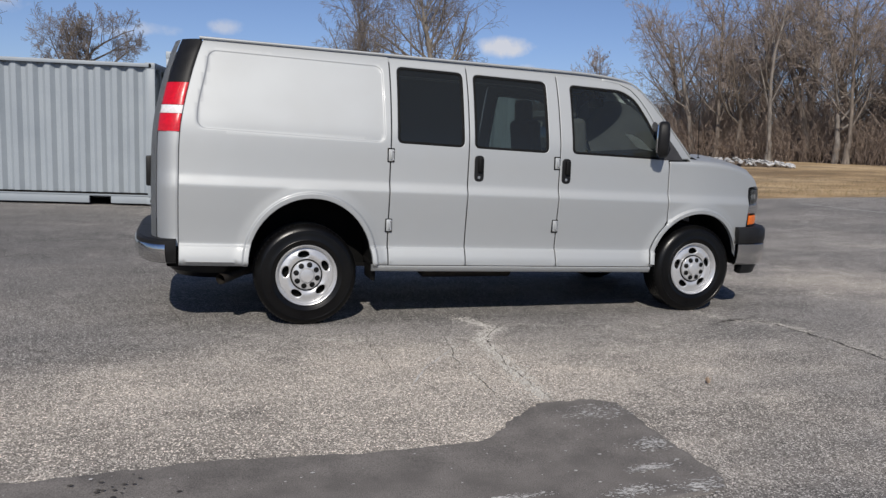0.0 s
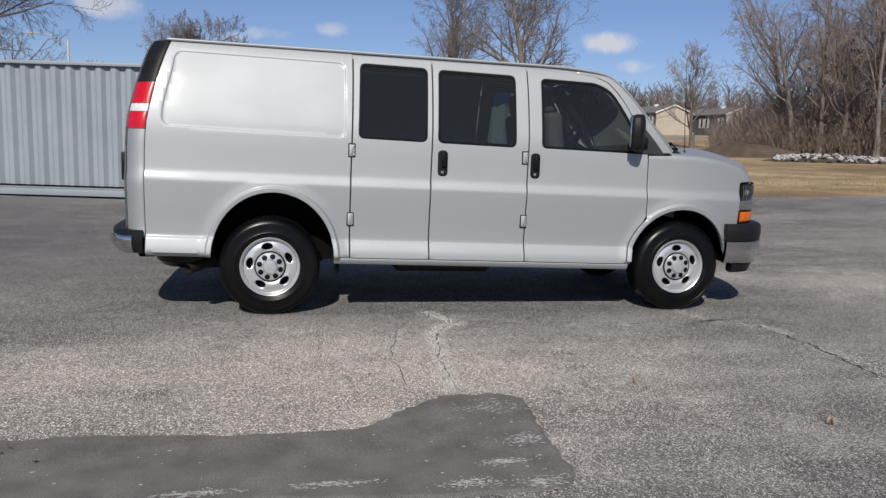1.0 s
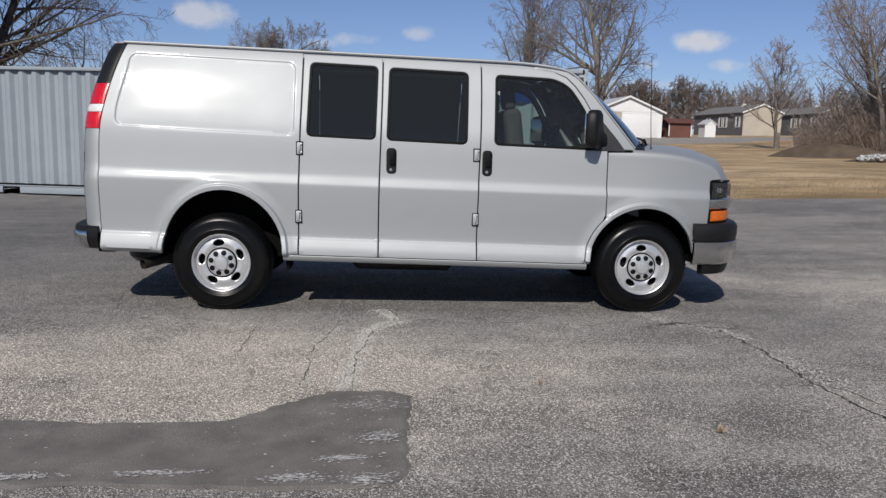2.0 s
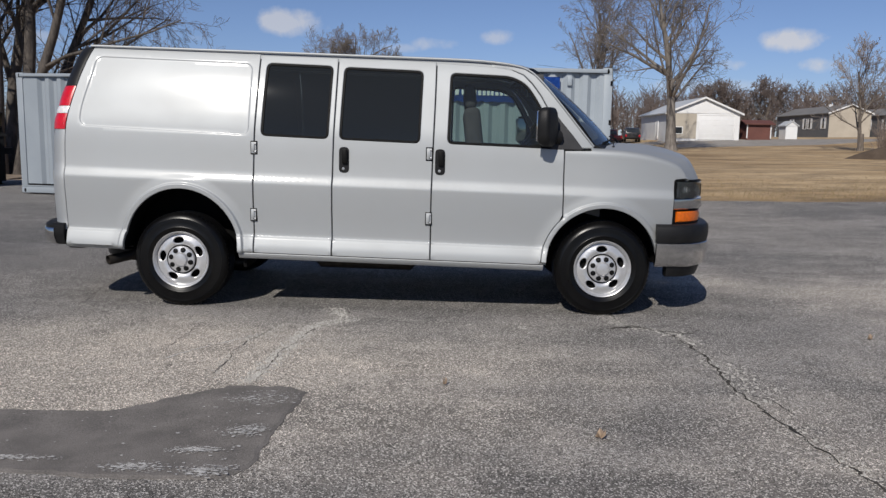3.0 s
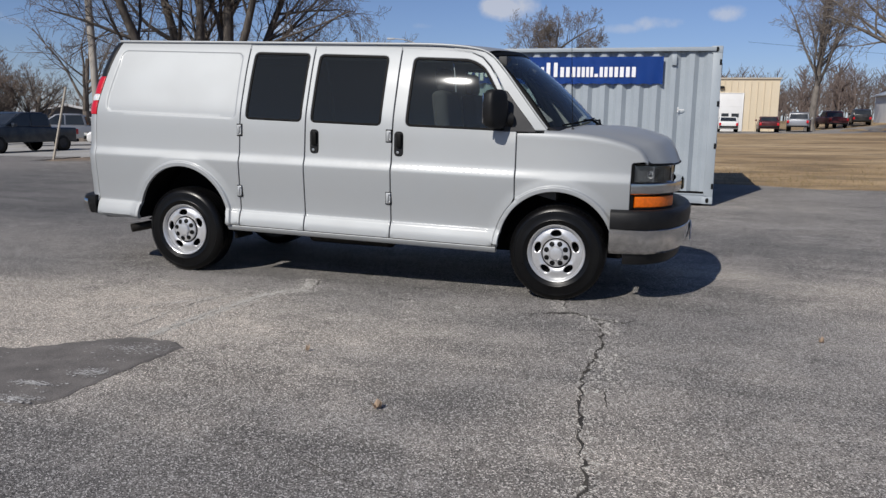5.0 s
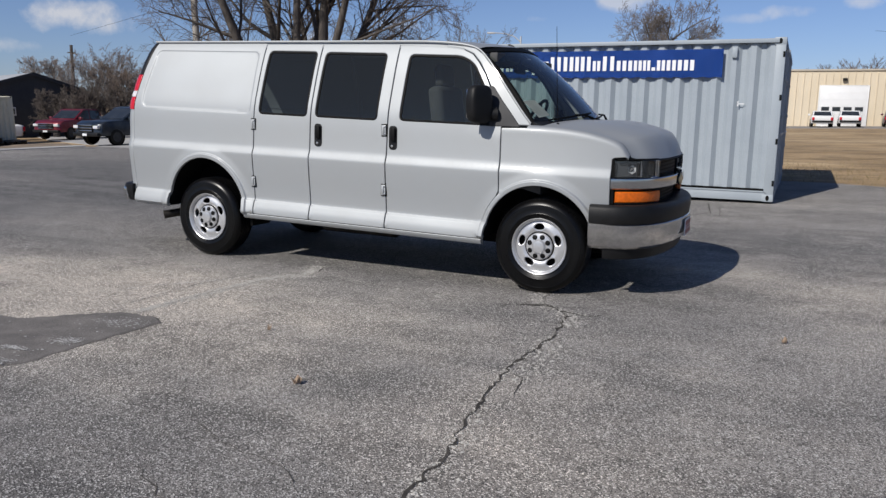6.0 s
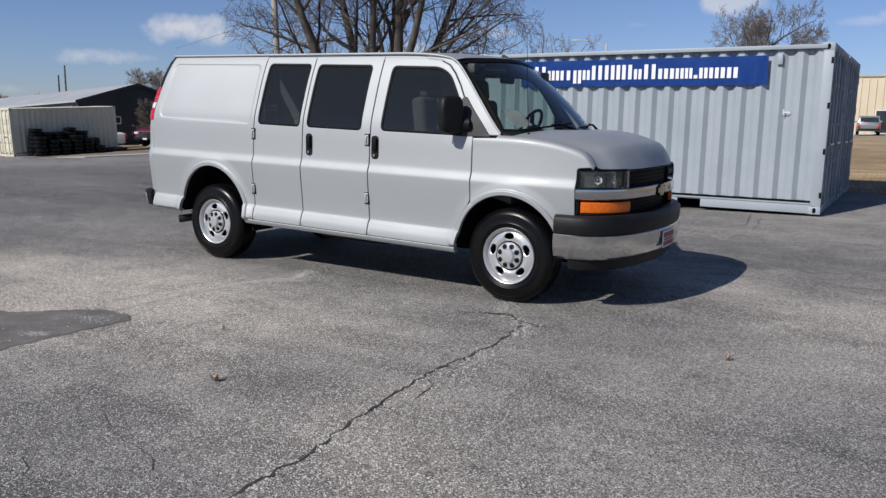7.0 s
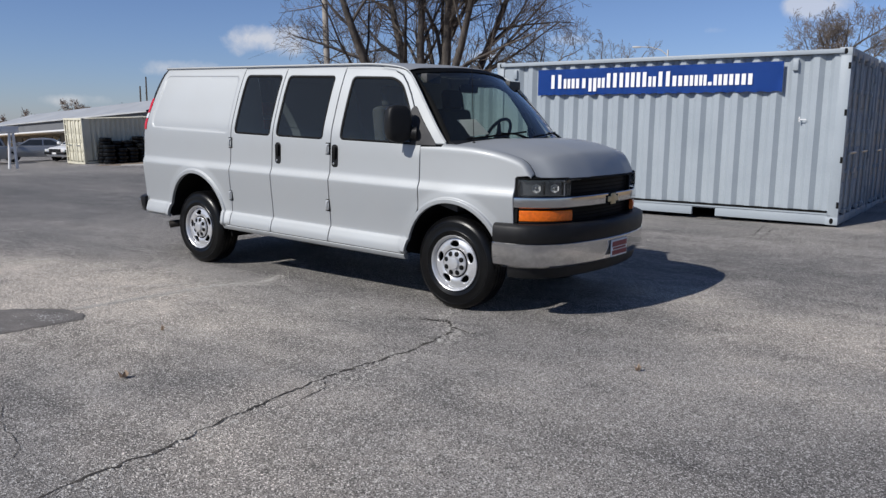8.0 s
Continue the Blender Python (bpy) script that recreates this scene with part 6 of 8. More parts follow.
    for s in (-1, 1):
        bm = bmesh.new()
        y0, y1 = (-W / 2 + 0.16, -0.012) if s < 0 else (0.012, W / 2 - 0.16)
        box(bm, L / 2 - 0.085, L / 2 - 0.055, y0, y1, 0.15, H - 0.13, 0.006)
        for z0, z1 in ((0.20, 0.62), (0.70, 1.14), (1.22, 1.66), (1.74, 2.36)):
            box(bm, L / 2 - 0.056, L / 2 - 0.03, y0 + 0.06, y1 - 0.06, z0, z1, 0.012)
        d = part("door", bm, door_paint, c, "steel container door")
        for k in (0.28, 0.72):
            y = y0 + (y1 - y0) * k
            bm = bmesh.new()
            tube(bm, [(L / 2 - 0.005, y, 0.06), (L / 2 - 0.005, y, H - 0.05)], 0.019, 8)
            rod = part("locking_bar", bm, door_paint, d, "vertical locking bar")
            for z in (0.15, 0.75, 1.35, 1.95, 2.42):
                bm = bmesh.new()
                box(bm, L / 2 - 0.05, L / 2 + 0.022, y - 0.05, y + 0.05, z, z + 0.07, 0.008)
                part("bar_guide", bm, door_paint, rod)
            bm = bmesh.new()
            box(bm, L / 2 - 0.01, L / 2 + 0.03, y - 0.02, y + 0.36 * (1 if k < 0.5 else -0.3), 1.05, 1.085, 0.006)
            part("bar_handle", bm, STEEL, rod)
        for z in (0.35, 0.95, 1.6, 2.2):
            bm = bmesh.new()
            ye = s * (W / 2 - 0.1)
            box(bm, L / 2 - 0.09, L / 2 - 0.02, min(ye, ye - s * 0.16), max(ye, ye - s * 0.16), z, z + 0.1, 0.01)
            box(bm, L / 2 - 0.02, L / 2 + 0.012, ye - 0.02, ye + 0.02, z - 0.02, z + 0.12, 0.008)
            part("door_hinge", bm, door_paint, d)
    return c


container(pose(-4.171, 11.354, 0.055, 0, 0, -10.33), 6.058, BOX_GREY, BOX_GREY_DOOR, "pale blue-grey corrugated steel shipping container without a sign", 0.288, 0.119, 2.03)
B_TURN = 0.5
B_POSE = pose(4.895, 7.63, 0.085, 0, 0, B_TURN) @ pose(-3.029, 1.219, 0)
box_b = container(B_POSE, 6.058, BOX_GREY_B, BOX_GREY_DOOR, "pale blue-grey corrugated steel shipping container carrying a blue banner")

container(B_POSE @ pose(0.02, 2.50, -0.01), 6.058, BOX_GREY, BOX_GREY_DOOR, "plain blue-grey steel shipping container behind the bannered one")
# thin black plates on the post stand for shade in the door hinge gaps
for z in (0.30, 0.97, 1.66, 2.33):
    bm = bmesh.new()
    box(bm, 2.992, 3.026, -1.2225, -1.214, z - 0.045, z + 0.045)
    part("hinge_slot", bm, GASKET, box_b)

# banner: plain bars stand in for the lettering
banner = thing("banner", B_POSE, "blue vinyl banner with white lettering hung on the container", "banner")
bm = bmesh.new()
x0, x1, z0, z1, yb = -2.13, 2.11, 1.985, 2.425, -1.219
cols, rws = 90, 6
vs = [[bm.verts.new((x0 + (x1 - x0) * i / cols, yb - 0.006 - 0.006 * math.sin(i * 1.4) * (1 - j / rws), z0 + (z1 - z0) * j / rws - (0.016 * (0.5 + 0.5 * math.sin(i * 1.4 + 0.7)) if j == 0 else 0))) for j in range(rws + 1)] for i in range(cols + 1)]
for i in range(cols):
    for j in range(rws):
        bm.faces.new((vs[i][j], vs[i + 1][j], vs[i + 1][j + 1], vs[i][j + 1]))
bmesh.ops.solidify(bm, geom=bm.faces[:], thickness=0.004)
part("banner_sheet", bm, BANNER_BLUE, banner, "blue vinyl sheet")
# strokes of the lettering, letter by letter: width, strokes, tall or low
em, tx = 0.353, -1.885
for w_, k, tall in [(0.78, 2, 1), (0.44, 2, 0), (0.5, 2, 0), (0.44, 1, 0), (0.5, 2, -1), (0.44, 2, 0), (1.0, 3, 1), (0.56, 2, 1), (0.28, 1, 1), (0.33, 1, 1), (0.44, 2, 0), (0.72, 2, 1), (0.83, 3, 0), (0.44, 2, 0), (0.39, 2, 0), (0.25, 1, -2), (0.44, 2, 0), (0.5, 2, 0), (0.83, 3, 0)]:
    wide = w_ * em
    zb = 2.088
    zt = zb + (0.242 if tall == 1 else 0.168 if tall > -2 else 0.055)
    if tall == -1:
        zb -= 0.06
    for j in range(k):
        bw = min(0.052, wide * 0.52 / k)
        xc = tx + wide * (j + 0.5) / k
        bm = bmesh.new()
        box(bm, xc - bw / 2 - 0.006, xc + bw / 2 + 0.006, yb - 0.021, yb - 0.013, zb, zt)
        part("lettering_bar", bm, BANNER_WHITE, banner)
    tx += wide
# tie-down lugs and a small white scrape on the banner side
for x in (-2.62, 2.28):
    bm = bmesh.new()
    box(bm, x - 0.04, x + 0.04, -1.245, -1.2, 2.28, 2.44, 0.01)
    k = part("vent", bm, BOX_GREY_B, box_b, "small grey side vent")
bm = bmesh.new()
box(bm, 2.37, 2.48, -1.203, -1.199, 1.55, 1.565)
box(bm, 2.375, 2.39, -1.203, -1.199, 1.52, 1.60)
part("scrape", bm, PAPER, box_b, "white scraped patch")

# ---- trees ----
class Wood:
    def __init__(self):
        self.v, self.f = [], []

    def tube(self, pts, rads, n):
        b0 = len(self.v)
        up = Vector((0.3, 0.2, 1)).normalized()
        for i, p in enumerate(pts):
            d = pts[min(i + 1, len(pts) - 1)] - pts[max(i - 1, 0)]
            a = d.cross(up)
            if a.length < 1e-6:
                a = d.cross(Vector((1, 0, 0)))
            a.normalize()
            b = a.cross(d).normalized()
            for k in range(n):
                t = 2 * math.pi * k / n
                self.v.append(p + (a * math.cos(t) + b * math.sin(t)) * rads[i])
        for i in range(len(pts) - 1):
            for k in range(n):
                j = (k + 1) % n
                self.f.append((b0 + i * n + k, b0 + i * n + j, b0 + (i + 1) * n + j, b0 + (i + 1) * n + k))

    def mesh(self, name, mat):
        me = bpy.data.meshes.new(name)
        me.from_pydata([tuple(p) for p in self.v], [], self.f)
        me.materials.append(mat)
        me.polygons.foreach_set("use_smooth", [True] * len(me.polygons))
        return me


def limb(rnd, wood, twig, p, d, length, r, level, spec, rmin):
    last = level >= spec["levels"]
    thin = spec.get("thin", False)
    nseg = 6 if level == 0 else 5 if level == 1 else (2 if thin else 3) if level == 2 else (1 if thin else 2)
    pts, rads = [p], [r]
    end = spec["taper"] if level == 0 else 0.3
    dd = d
    for i in range(nseg):
        wig = spec["wiggle"] * (0.5 if level == 0 else 1.0)
        dd = (dd + Vector((rnd.gauss(0, wig), rnd.gauss(0, wig), rnd.gauss(0, wig) + spec["up"][min(level, 3)]))).normalized()
        p = p + dd * (length / nseg)
        pts.append(p)
        rads.append(max(rmin, r * (1 - (1 - end) * (i + 1) / nseg)))
    (wood if level < 3 else twig).tube(pts, rads, 9 if level == 0 else (5 if thin else 6) if level == 1 else (3 if thin else 4) if level == 2 else 3)
    if last:
        return
    n = spec["kids"][level]
    for k in range(n):
        t = spec["from"][min(level, 2)] + (1 - spec["from"][min(level, 2)]) * (k + rnd.random()) / n
        q = t * nseg
        i = min(int(q), nseg - 1)
        start = pts[i].lerp(pts[i + 1], q - i)
        ax = (pts[i + 1] - pts[i]).normalized()
        spin = rnd.uniform(0, 2 * math.pi)
        o = ax.cross(Vector((math.cos(spin), math.sin(spin), 0.3))).normalized()
        ang = radians(rnd.uniform(*spec["angle"]))
        cd = (ax * math.cos(ang) + o * math.sin(ang)).normalized()
        ln = length * spec["ratio"][min(level, 3)] * rnd.uniform(0.7, 1.2) * (1.15 - 0.55 * t)
        rr = max(rmin, rads[i] * rnd.uniform(0.34, 0.56))
        limb(rnd, wood, twig, start, cd, ln, rr, level + 1, spec, rmin)


def make_tree(seed, spec, rmin=0.008, stems=None, base=0.0):
    rnd = random.Random(seed)
    wood, twig = Wood(), Wood()
    for k in range(spec.get("stems", 1)):
        n = spec.get("stems", 1)
        if n == 1:
            d, p = Vector((rnd.gauss(0, 0.03), rnd.gauss(0, 0.03), 1)).normalized(), Vector((0, 0, -0.2))
        else:
            a = 2 * math.pi * (k + rnd.uniform(-0.25, 0.25)) / n
            lean = rnd.uniform(*spec["lean"])
            d = Vector((math.cos(a) * lean, math.sin(a) * lean, 1)).normalized()
            p = Vector((math.cos(a) * spec["foot"], math.sin(a) * spec["foot"], -0.2))
        limb(rnd, wood, twig, p, d, spec["height"] * rnd.uniform(0.9, 1.1), spec["r"] * rnd.uniform(0.8, 1.15), 0, spec, rmin)
    if spec.get("stems", 1) == 1:
        # root flare
        wood.tube([Vector((0, 0, -0.3)), Vector((0, 0, 0.1)), Vector((0, 0, 0.6)), Vector((0, 0, 1.4))], [spec["r"] * 1.7, spec["r"] * 1.4, spec["r"] * 1.1, spec["r"] * 0.98], 10)
    return wood, twig


def plant(name, wood, twig, m, label, category="tree", group="", mats=None):
    t = thing(name, m, label, category, group)
    for nm, w_, mt in (("trunk", wood, (mats or (BARK, TWIG_GREY))[0]), ("crown", twig, (mats or (BARK, TWIG_GREY))[1])):
        ob = new(nm, w_.mesh(nm, mt))
        ob.parent = t
        if nm == "crown":
            ob["label"] = "bare leafless twigs"
    return t


TALL = dict(height=9.5, r=0.47, taper=0.5, wiggle=0.11, up=(0.05, 0.09, 0.04, 0.0), levels=4, kids=(11, 9, 7, 6), angle=(22, 52), ratio=(0.86, 0.5, 0.48, 0.5))
TALL["from"] = (0.38, 0.25, 0.2)
SPREAD = dict(height=6.5, r=0.42, taper=0.45, wiggle=0.13, up=(0.03, 0.06, 0.03, 0.0), levels=4, kids=(9, 7, 6, 5), angle=(30, 62), ratio=(1.0, 0.52, 0.5, 0.5))
SPREAD["from"] = (0.35, 0.25, 0.2)
MULTI = dict(height=10.5, r=0.27, taper=0.3, wiggle=0.11, up=(0.05, 0.05, -0.03, -0.08), levels=4, kids=(9, 8, 6, 6), angle=(24, 60), ratio=(0.52, 0.55, 0.5, 0.5), stems=7, lean=(0.10, 0.52), foot=0.45)
MULTI["from"] = (0.3, 0.2, 0.2)
SLIM = dict(height=8.5, r=0.17, taper=0.3, wiggle=0.11, up=(0.05, 0.10, 0.05, 0.02), levels=4, kids=(10, 6, 5, 4), angle=(22, 55), ratio=(0.46, 0.52, 0.5, 0.5))
SLIM["from"] = (0.2, 0.2, 0.15)
SCRUB = dict(height=4.2, r=0.06, taper=0.3, wiggle=0.16, up=(0.03, 0.05, 0.0, 0.0), levels=3, kids=(7, 6, 5), angle=(25, 65), ratio=(0.6, 0.55, 0.5, 0.5), stems=6, lean=(0.15, 0.7), foot=0.25)
SCRUB["from"] = (0.15, 0.1, 0.1)

# two tall trees on the field
FIELD = dict(height=14.0, r=0.43, taper=0.14, wiggle=0.10, up=(0.02, 0.09, 0.05, -0.02), levels=4, kids=(25, 8, 6, 5), angle=(34, 64), ratio=(0.54, 0.52, 0.5, 0.52))
FIELD["from"] = (0.27, 0.2, 0.15)
w_, t_ = make_tree(14, FIELD, 0.0115)
plant("tree", w_, t_, on(20.85, 63.2, 40), "tall bare tree with pale grey bark on dry grass", group="tall field trees", mats=(BARK_PALE, TWIG_GREY))
w_, t_ = make_tree(26, dict(FIELD, height=15.5, r=0.40, angle=(26, 52)), 0.0125)
plant("tree", w_, t_, on(16.8, 81.0, 10), "tall bare tree with grey bark on dry grass", group="tall field trees", mats=(BARK_PALE, TWIG_GREY))
# round tree behind the containers
w_, t_ = make_tree(31, dict(SPREAD, height=10.6, r=0.5, kids=(13, 9, 7, 7), ratio=(0.9, 0.5, 0.5, 0.62), up=(0.03, 0.05, 0.06, 0.1), thin=True), 0.018)
plant("tree", w_, t_, on(-13.2, 100.0), "broad round-crowned bare tree far behind the containers", mats=(BARK, TWIG_GREY))
w_, t_ = make_tree(35, dict(SPREAD, height=8.0, r=0.35, kids=(11, 8, 6, 5)), 0.016)
plant("tree", w_, t_, on(-32.2, 132.0), "low broad bare tree far behind the containers")
# many-stemmed tree by the bins
w_, t_ = make_tree(41, dict(MULTI, thin=True), 0.0055)
plant("tree", w_, t_, on(-14.2, 21.9, 20), "bare many-stemmed tree with dark furrowed trunks", mats=(BARK_DARK, TWIG_DARK))
# trees behind the bins
for i, (x, y, h, sd) in enumerate([(-35.9, 39.4, 6.5, 51), (-31.2, 37.4, 4.6, 55), (-39.4, 38.2, 3.4, 56), (-27.5, 41.0, 6.0, 52), (-22.5, 45.5, 6.4, 53), (-17.5, 47.0, 5.2, 54)]):
    w_, t_ = make_tree(sd, dict(SPREAD, height=h, r=0.26, kids=(8, 6, 5, 4)), 0.010)
    plant("tree", w_, t_, on(x, y, 50 * i), "bare street tree beside the side lot", group="street trees")
w_, t_ = make_tree(57, dict(SPREAD, height=3.9, r=0.2, kids=(12, 8, 7, 7), thin=True), 0.014)
plant("tree", w_, t_, on(-24.7, 33.6), "low dense brown-twigged tree beside the side lot", group="street trees", mats=(BARK, TWIG))
# dense brown stand beside the long building
for i, (x, y, h) in enumerate(((-45.3, 38.4, 3.9), (-47.8, 42.0, 4.4), (-43.8, 38.5, 3.4), (-44.1, 41.2, 3.6), (-41.6, 40.4, 3.2), (-38.0, 30.6, 1.9), (-36.2, 32.0, 2.1), (-40.4, 34.9, 2.6), (-41.4, 31.6, 2.2))):
    w_, t_ = make_tree(90 + i, dict(SPREAD, height=h, r=0.16, kids=(10, 8, 6, 5) if h > 3 else (12, 8, 7, 6), up=(0.04, 0.11, 0.09, 0.05), thin=True), 0.0095)
    plant("tree", w_, t_, on(x, y, 70 * i), "bare brown-twigged tree beside the long building", group="side lot trees", mats=(BARK_DARK, TWIG_BROWN if h > 3 else TWIG_DARK))
w_, t_ = make_tree(108, dict(SPREAD, height=4.2, r=0.2, kids=(13, 9, 7, 6), up=(0.04, 0.12, 0.10, 0.06), thin=True), 0.011)
plant("tree", w_, t_, on(-54.5, 41.8), "bare grey tree behind the long building", group="side lot trees", mats=(BARK, TWIG))
w_, t_ = make_tree(109, dict(SPREAD, height=3.5, r=0.2, kids=(13, 9, 7, 6), thin=True), 0.016)
plant("tree", w_, t_, on(-99.3, 50.4), "low round bare tree far behind the long building", mats=(BARK, TWIG))
# two broad brown oaks in front of the far woods
for x, y, h, sd in ((48.5, 138.0, 6.2, 58), (57.6, 137.5, 5.9, 59)):
    w_, t_ = make_tree(sd, dict(SPREAD, height=h, r=0.4, kids=(11, 8, 7, 6), ratio=(1.0, 0.6, 0.55, 0.65), thin=True), 0.028)
    plant("tree", w_, t_, on(x, y), "broad dense brown-twigged oak before the far woods", group="far oaks", mats=(BARK, TWIG_FAR))
# thin tree before the woods
w_, t_ = make_tree(61, dict(SLIM, height=6.4, r=0.20, kids=(14, 8, 6, 4), ratio=(0.66, 0.52, 0.5, 0.5)), 0.011)
plant("tree", w_, t_, on(36.3, 61.0), "slender bare tree in front of the woods", mats=(BARK, TWIG))

# woods east of the field
kinds = []
for i, sp in enumerate([dict(SLIM, height=11.0, r=0.2, wiggle=0.14, kids=(12, 7, 6, 4)), dict(SLIM, height=9.2, kids=(13, 7, 6, 4), angle=(28, 68), ratio=(0.6, 0.52, 0.5, 0.5)), dict(TALL, height=8.6, r=0.26, kids=(11, 7, 6, 4), wiggle=0.16), dict(SLIM, height=12.5, r=0.2, kids=(12, 7, 6, 4), wiggle=0.13), dict(SPREAD, height=6.6, r=0.24, kids=(11, 7, 6, 4), wiggle=0.17)]):
    w_, t_ = make_tree(70 + i, dict(sp, thin=True, up=(0.05, 0.13, 0.10, 0.05)), 0.0095)
    kinds.append((w_.mesh("trunk", BARK_PALE if i in (1, 3) else BARK), t_.mesh("crown", TWIG)))
rnd = random.Random(7)
k = 0
for row, (d0, n) in enumerate([(55.5, 13), (59.5, 12), (64, 9), (70, 3)]):
    for i in range(n):
        az = 35.0 + 23.0 * (i + rnd.uniform(0.1, 0.9)) / n + row * 0.15
        d = d0 * (1 + 0.16 * (az - 42) / 18) + rnd.uniform(-2, 2)
        if az > 56 and row < 2:
            continue
        x, y = d * math.cos(radians(az)), -6 + d * math.sin(radians(az))
        tr = thing("tree", on(x, y, rnd.uniform(0, 360)) @ Matrix.Diagonal((1, 1, 1, 1)), "slender bare woodland tree among brush", "tree", "woods")
        s = rnd.uniform(0.82, 1.12) * (0.86 if az > 55 else 1.0)
        tr.scale = (s, s, s)
        for nm, me in zip(("trunk", "crown"), kinds[k % 5]):
            ob = new(nm, me)
            ob.parent = tr
        k += 1

# brush at the foot of the woods, with taller saplings standing in it
def thicket(count, tall, mat, label, seed, near):
    rnd = random.Random(seed)
    wood = Wood()
    for i in range(count):
        az = 34 + 26 * rnd.random()
        d = (near + abs(rnd.gauss(0, 8))) * (1 + 0.17 * (az - 42) / 18)
        x, y = d * math.cos(radians(az)), -6 + d * math.sin(radians(az))
        fade = smooth01(60, 56, az)
        h = rnd.uniform(*tall) * (0.55 + 0.45 * fade)
        for q in range(2):
            p0 = Vector((x + rnd.gauss(0, 0.3), y + rnd.gauss(0, 0.3), rise(x, y) - 0.1))
            lean = Vector((rnd.gauss(0, 0.25), rnd.gauss(0, 0.25), 1)).normalized()
            p1 = p0 + lean * h * 0.55
            p2 = p1 + (lean + Vector((rnd.gauss(0, 0.35), rnd.gauss(0, 0.35), 0.0))).normalized() * h * 0.45
            w0 = 0.010 + 0.004 * h
            wood.tube([p0, p1, p2], [w0, w0 * 0.7, 0.009], 3)
            for k in range(4 + int(h * 0.5)):
                t = rnd.uniform(0.2, 1)
                b = p0.lerp(p1, t / 0.55) if t < 0.55 else p1.lerp(p2, (t - 0.55) / 0.45)
                ln = rnd.uniform(0.35, 0.95) * (0.6 + 0.14 * h) * (1.2 - 0.6 * t)
                a = rnd.uniform(0, 6.283)
                wood.tube([b, b + Vector((math.cos(a) * ln * 0.75, math.sin(a) * ln * 0.75, ln * rnd.uniform(0.2, 0.9)))], [0.012, 0.008], 3)
    tagged(new("brush", wood.mesh("brush", mat)), label, "brush", kind="stuff")


thicket(2700, (0.8, 3.2), TWIG_BROWN, "tangled brown leafless brush along the woods' edge", 301, 53.5)
thicket(2300, (2.5, 6.4), TWIG_WOODS, "tall grey-brown leafless saplings filling the woods", 302, 56.0)

# far tree line all round the horizon
wood = Wood()
for i in range(640):
    az = 58 + 66 * rnd.random() if i % 8 else 122 + 40 * rnd.random()
    d = rnd.uniform(160, 250)
    if az > 125:
        d *= 0.85
    x, y = d * math.cos(radians(az)), -6 + d * math.sin(radians(az))
    z = rise(x, y)
    h = rnd.uniform(6, 11.5) * (0.5 if az > 128 else 0.8 if az > 90 else 1.05) * d / 210
    tp = Vector((x + rnd.gauss(0, 0.5), y, z + h))
    wood.tube([Vector((x, y, z - 0.5)), Vector((x, y, z + h * 0.5)), tp], [0.2, 0.14, 0.05], 4)
    for q in range(34):
        t = rnd.uniform(0.12, 1.0)
        b = Vector((x, y, z)).lerp(tp, t)
        ln = h * rnd.uniform(0.12, 0.34) * (1.15 - 0.6 * t)
        a = rnd.uniform(0, 6.283)
        e = b + Vector((math.cos(a) * ln, math.sin(a) * ln, ln * rnd.uniform(0.5, 1.7)))
        m_ = b.lerp(e, 0.55) + Vector((0, 0, -0.05 * ln))
        wood.tube([b, e], [0.08, 0.04], 3)
        for s in range(3):
            c = m_.lerp(e, rnd.random())
            wood.tube([c, c + Vector((rnd.gauss(0, 0.35), rnd.gauss(0, 0.35), rnd.uniform(0.2, 0.7))) * ln * 0.7], [0.04, 0.025], 3)
ob = new("far_woods", wood.mesh("far_woods", TWIG_FAR))
tagged(ob, "distant brown leafless tree line on the horizon", "woods", kind="stuff")

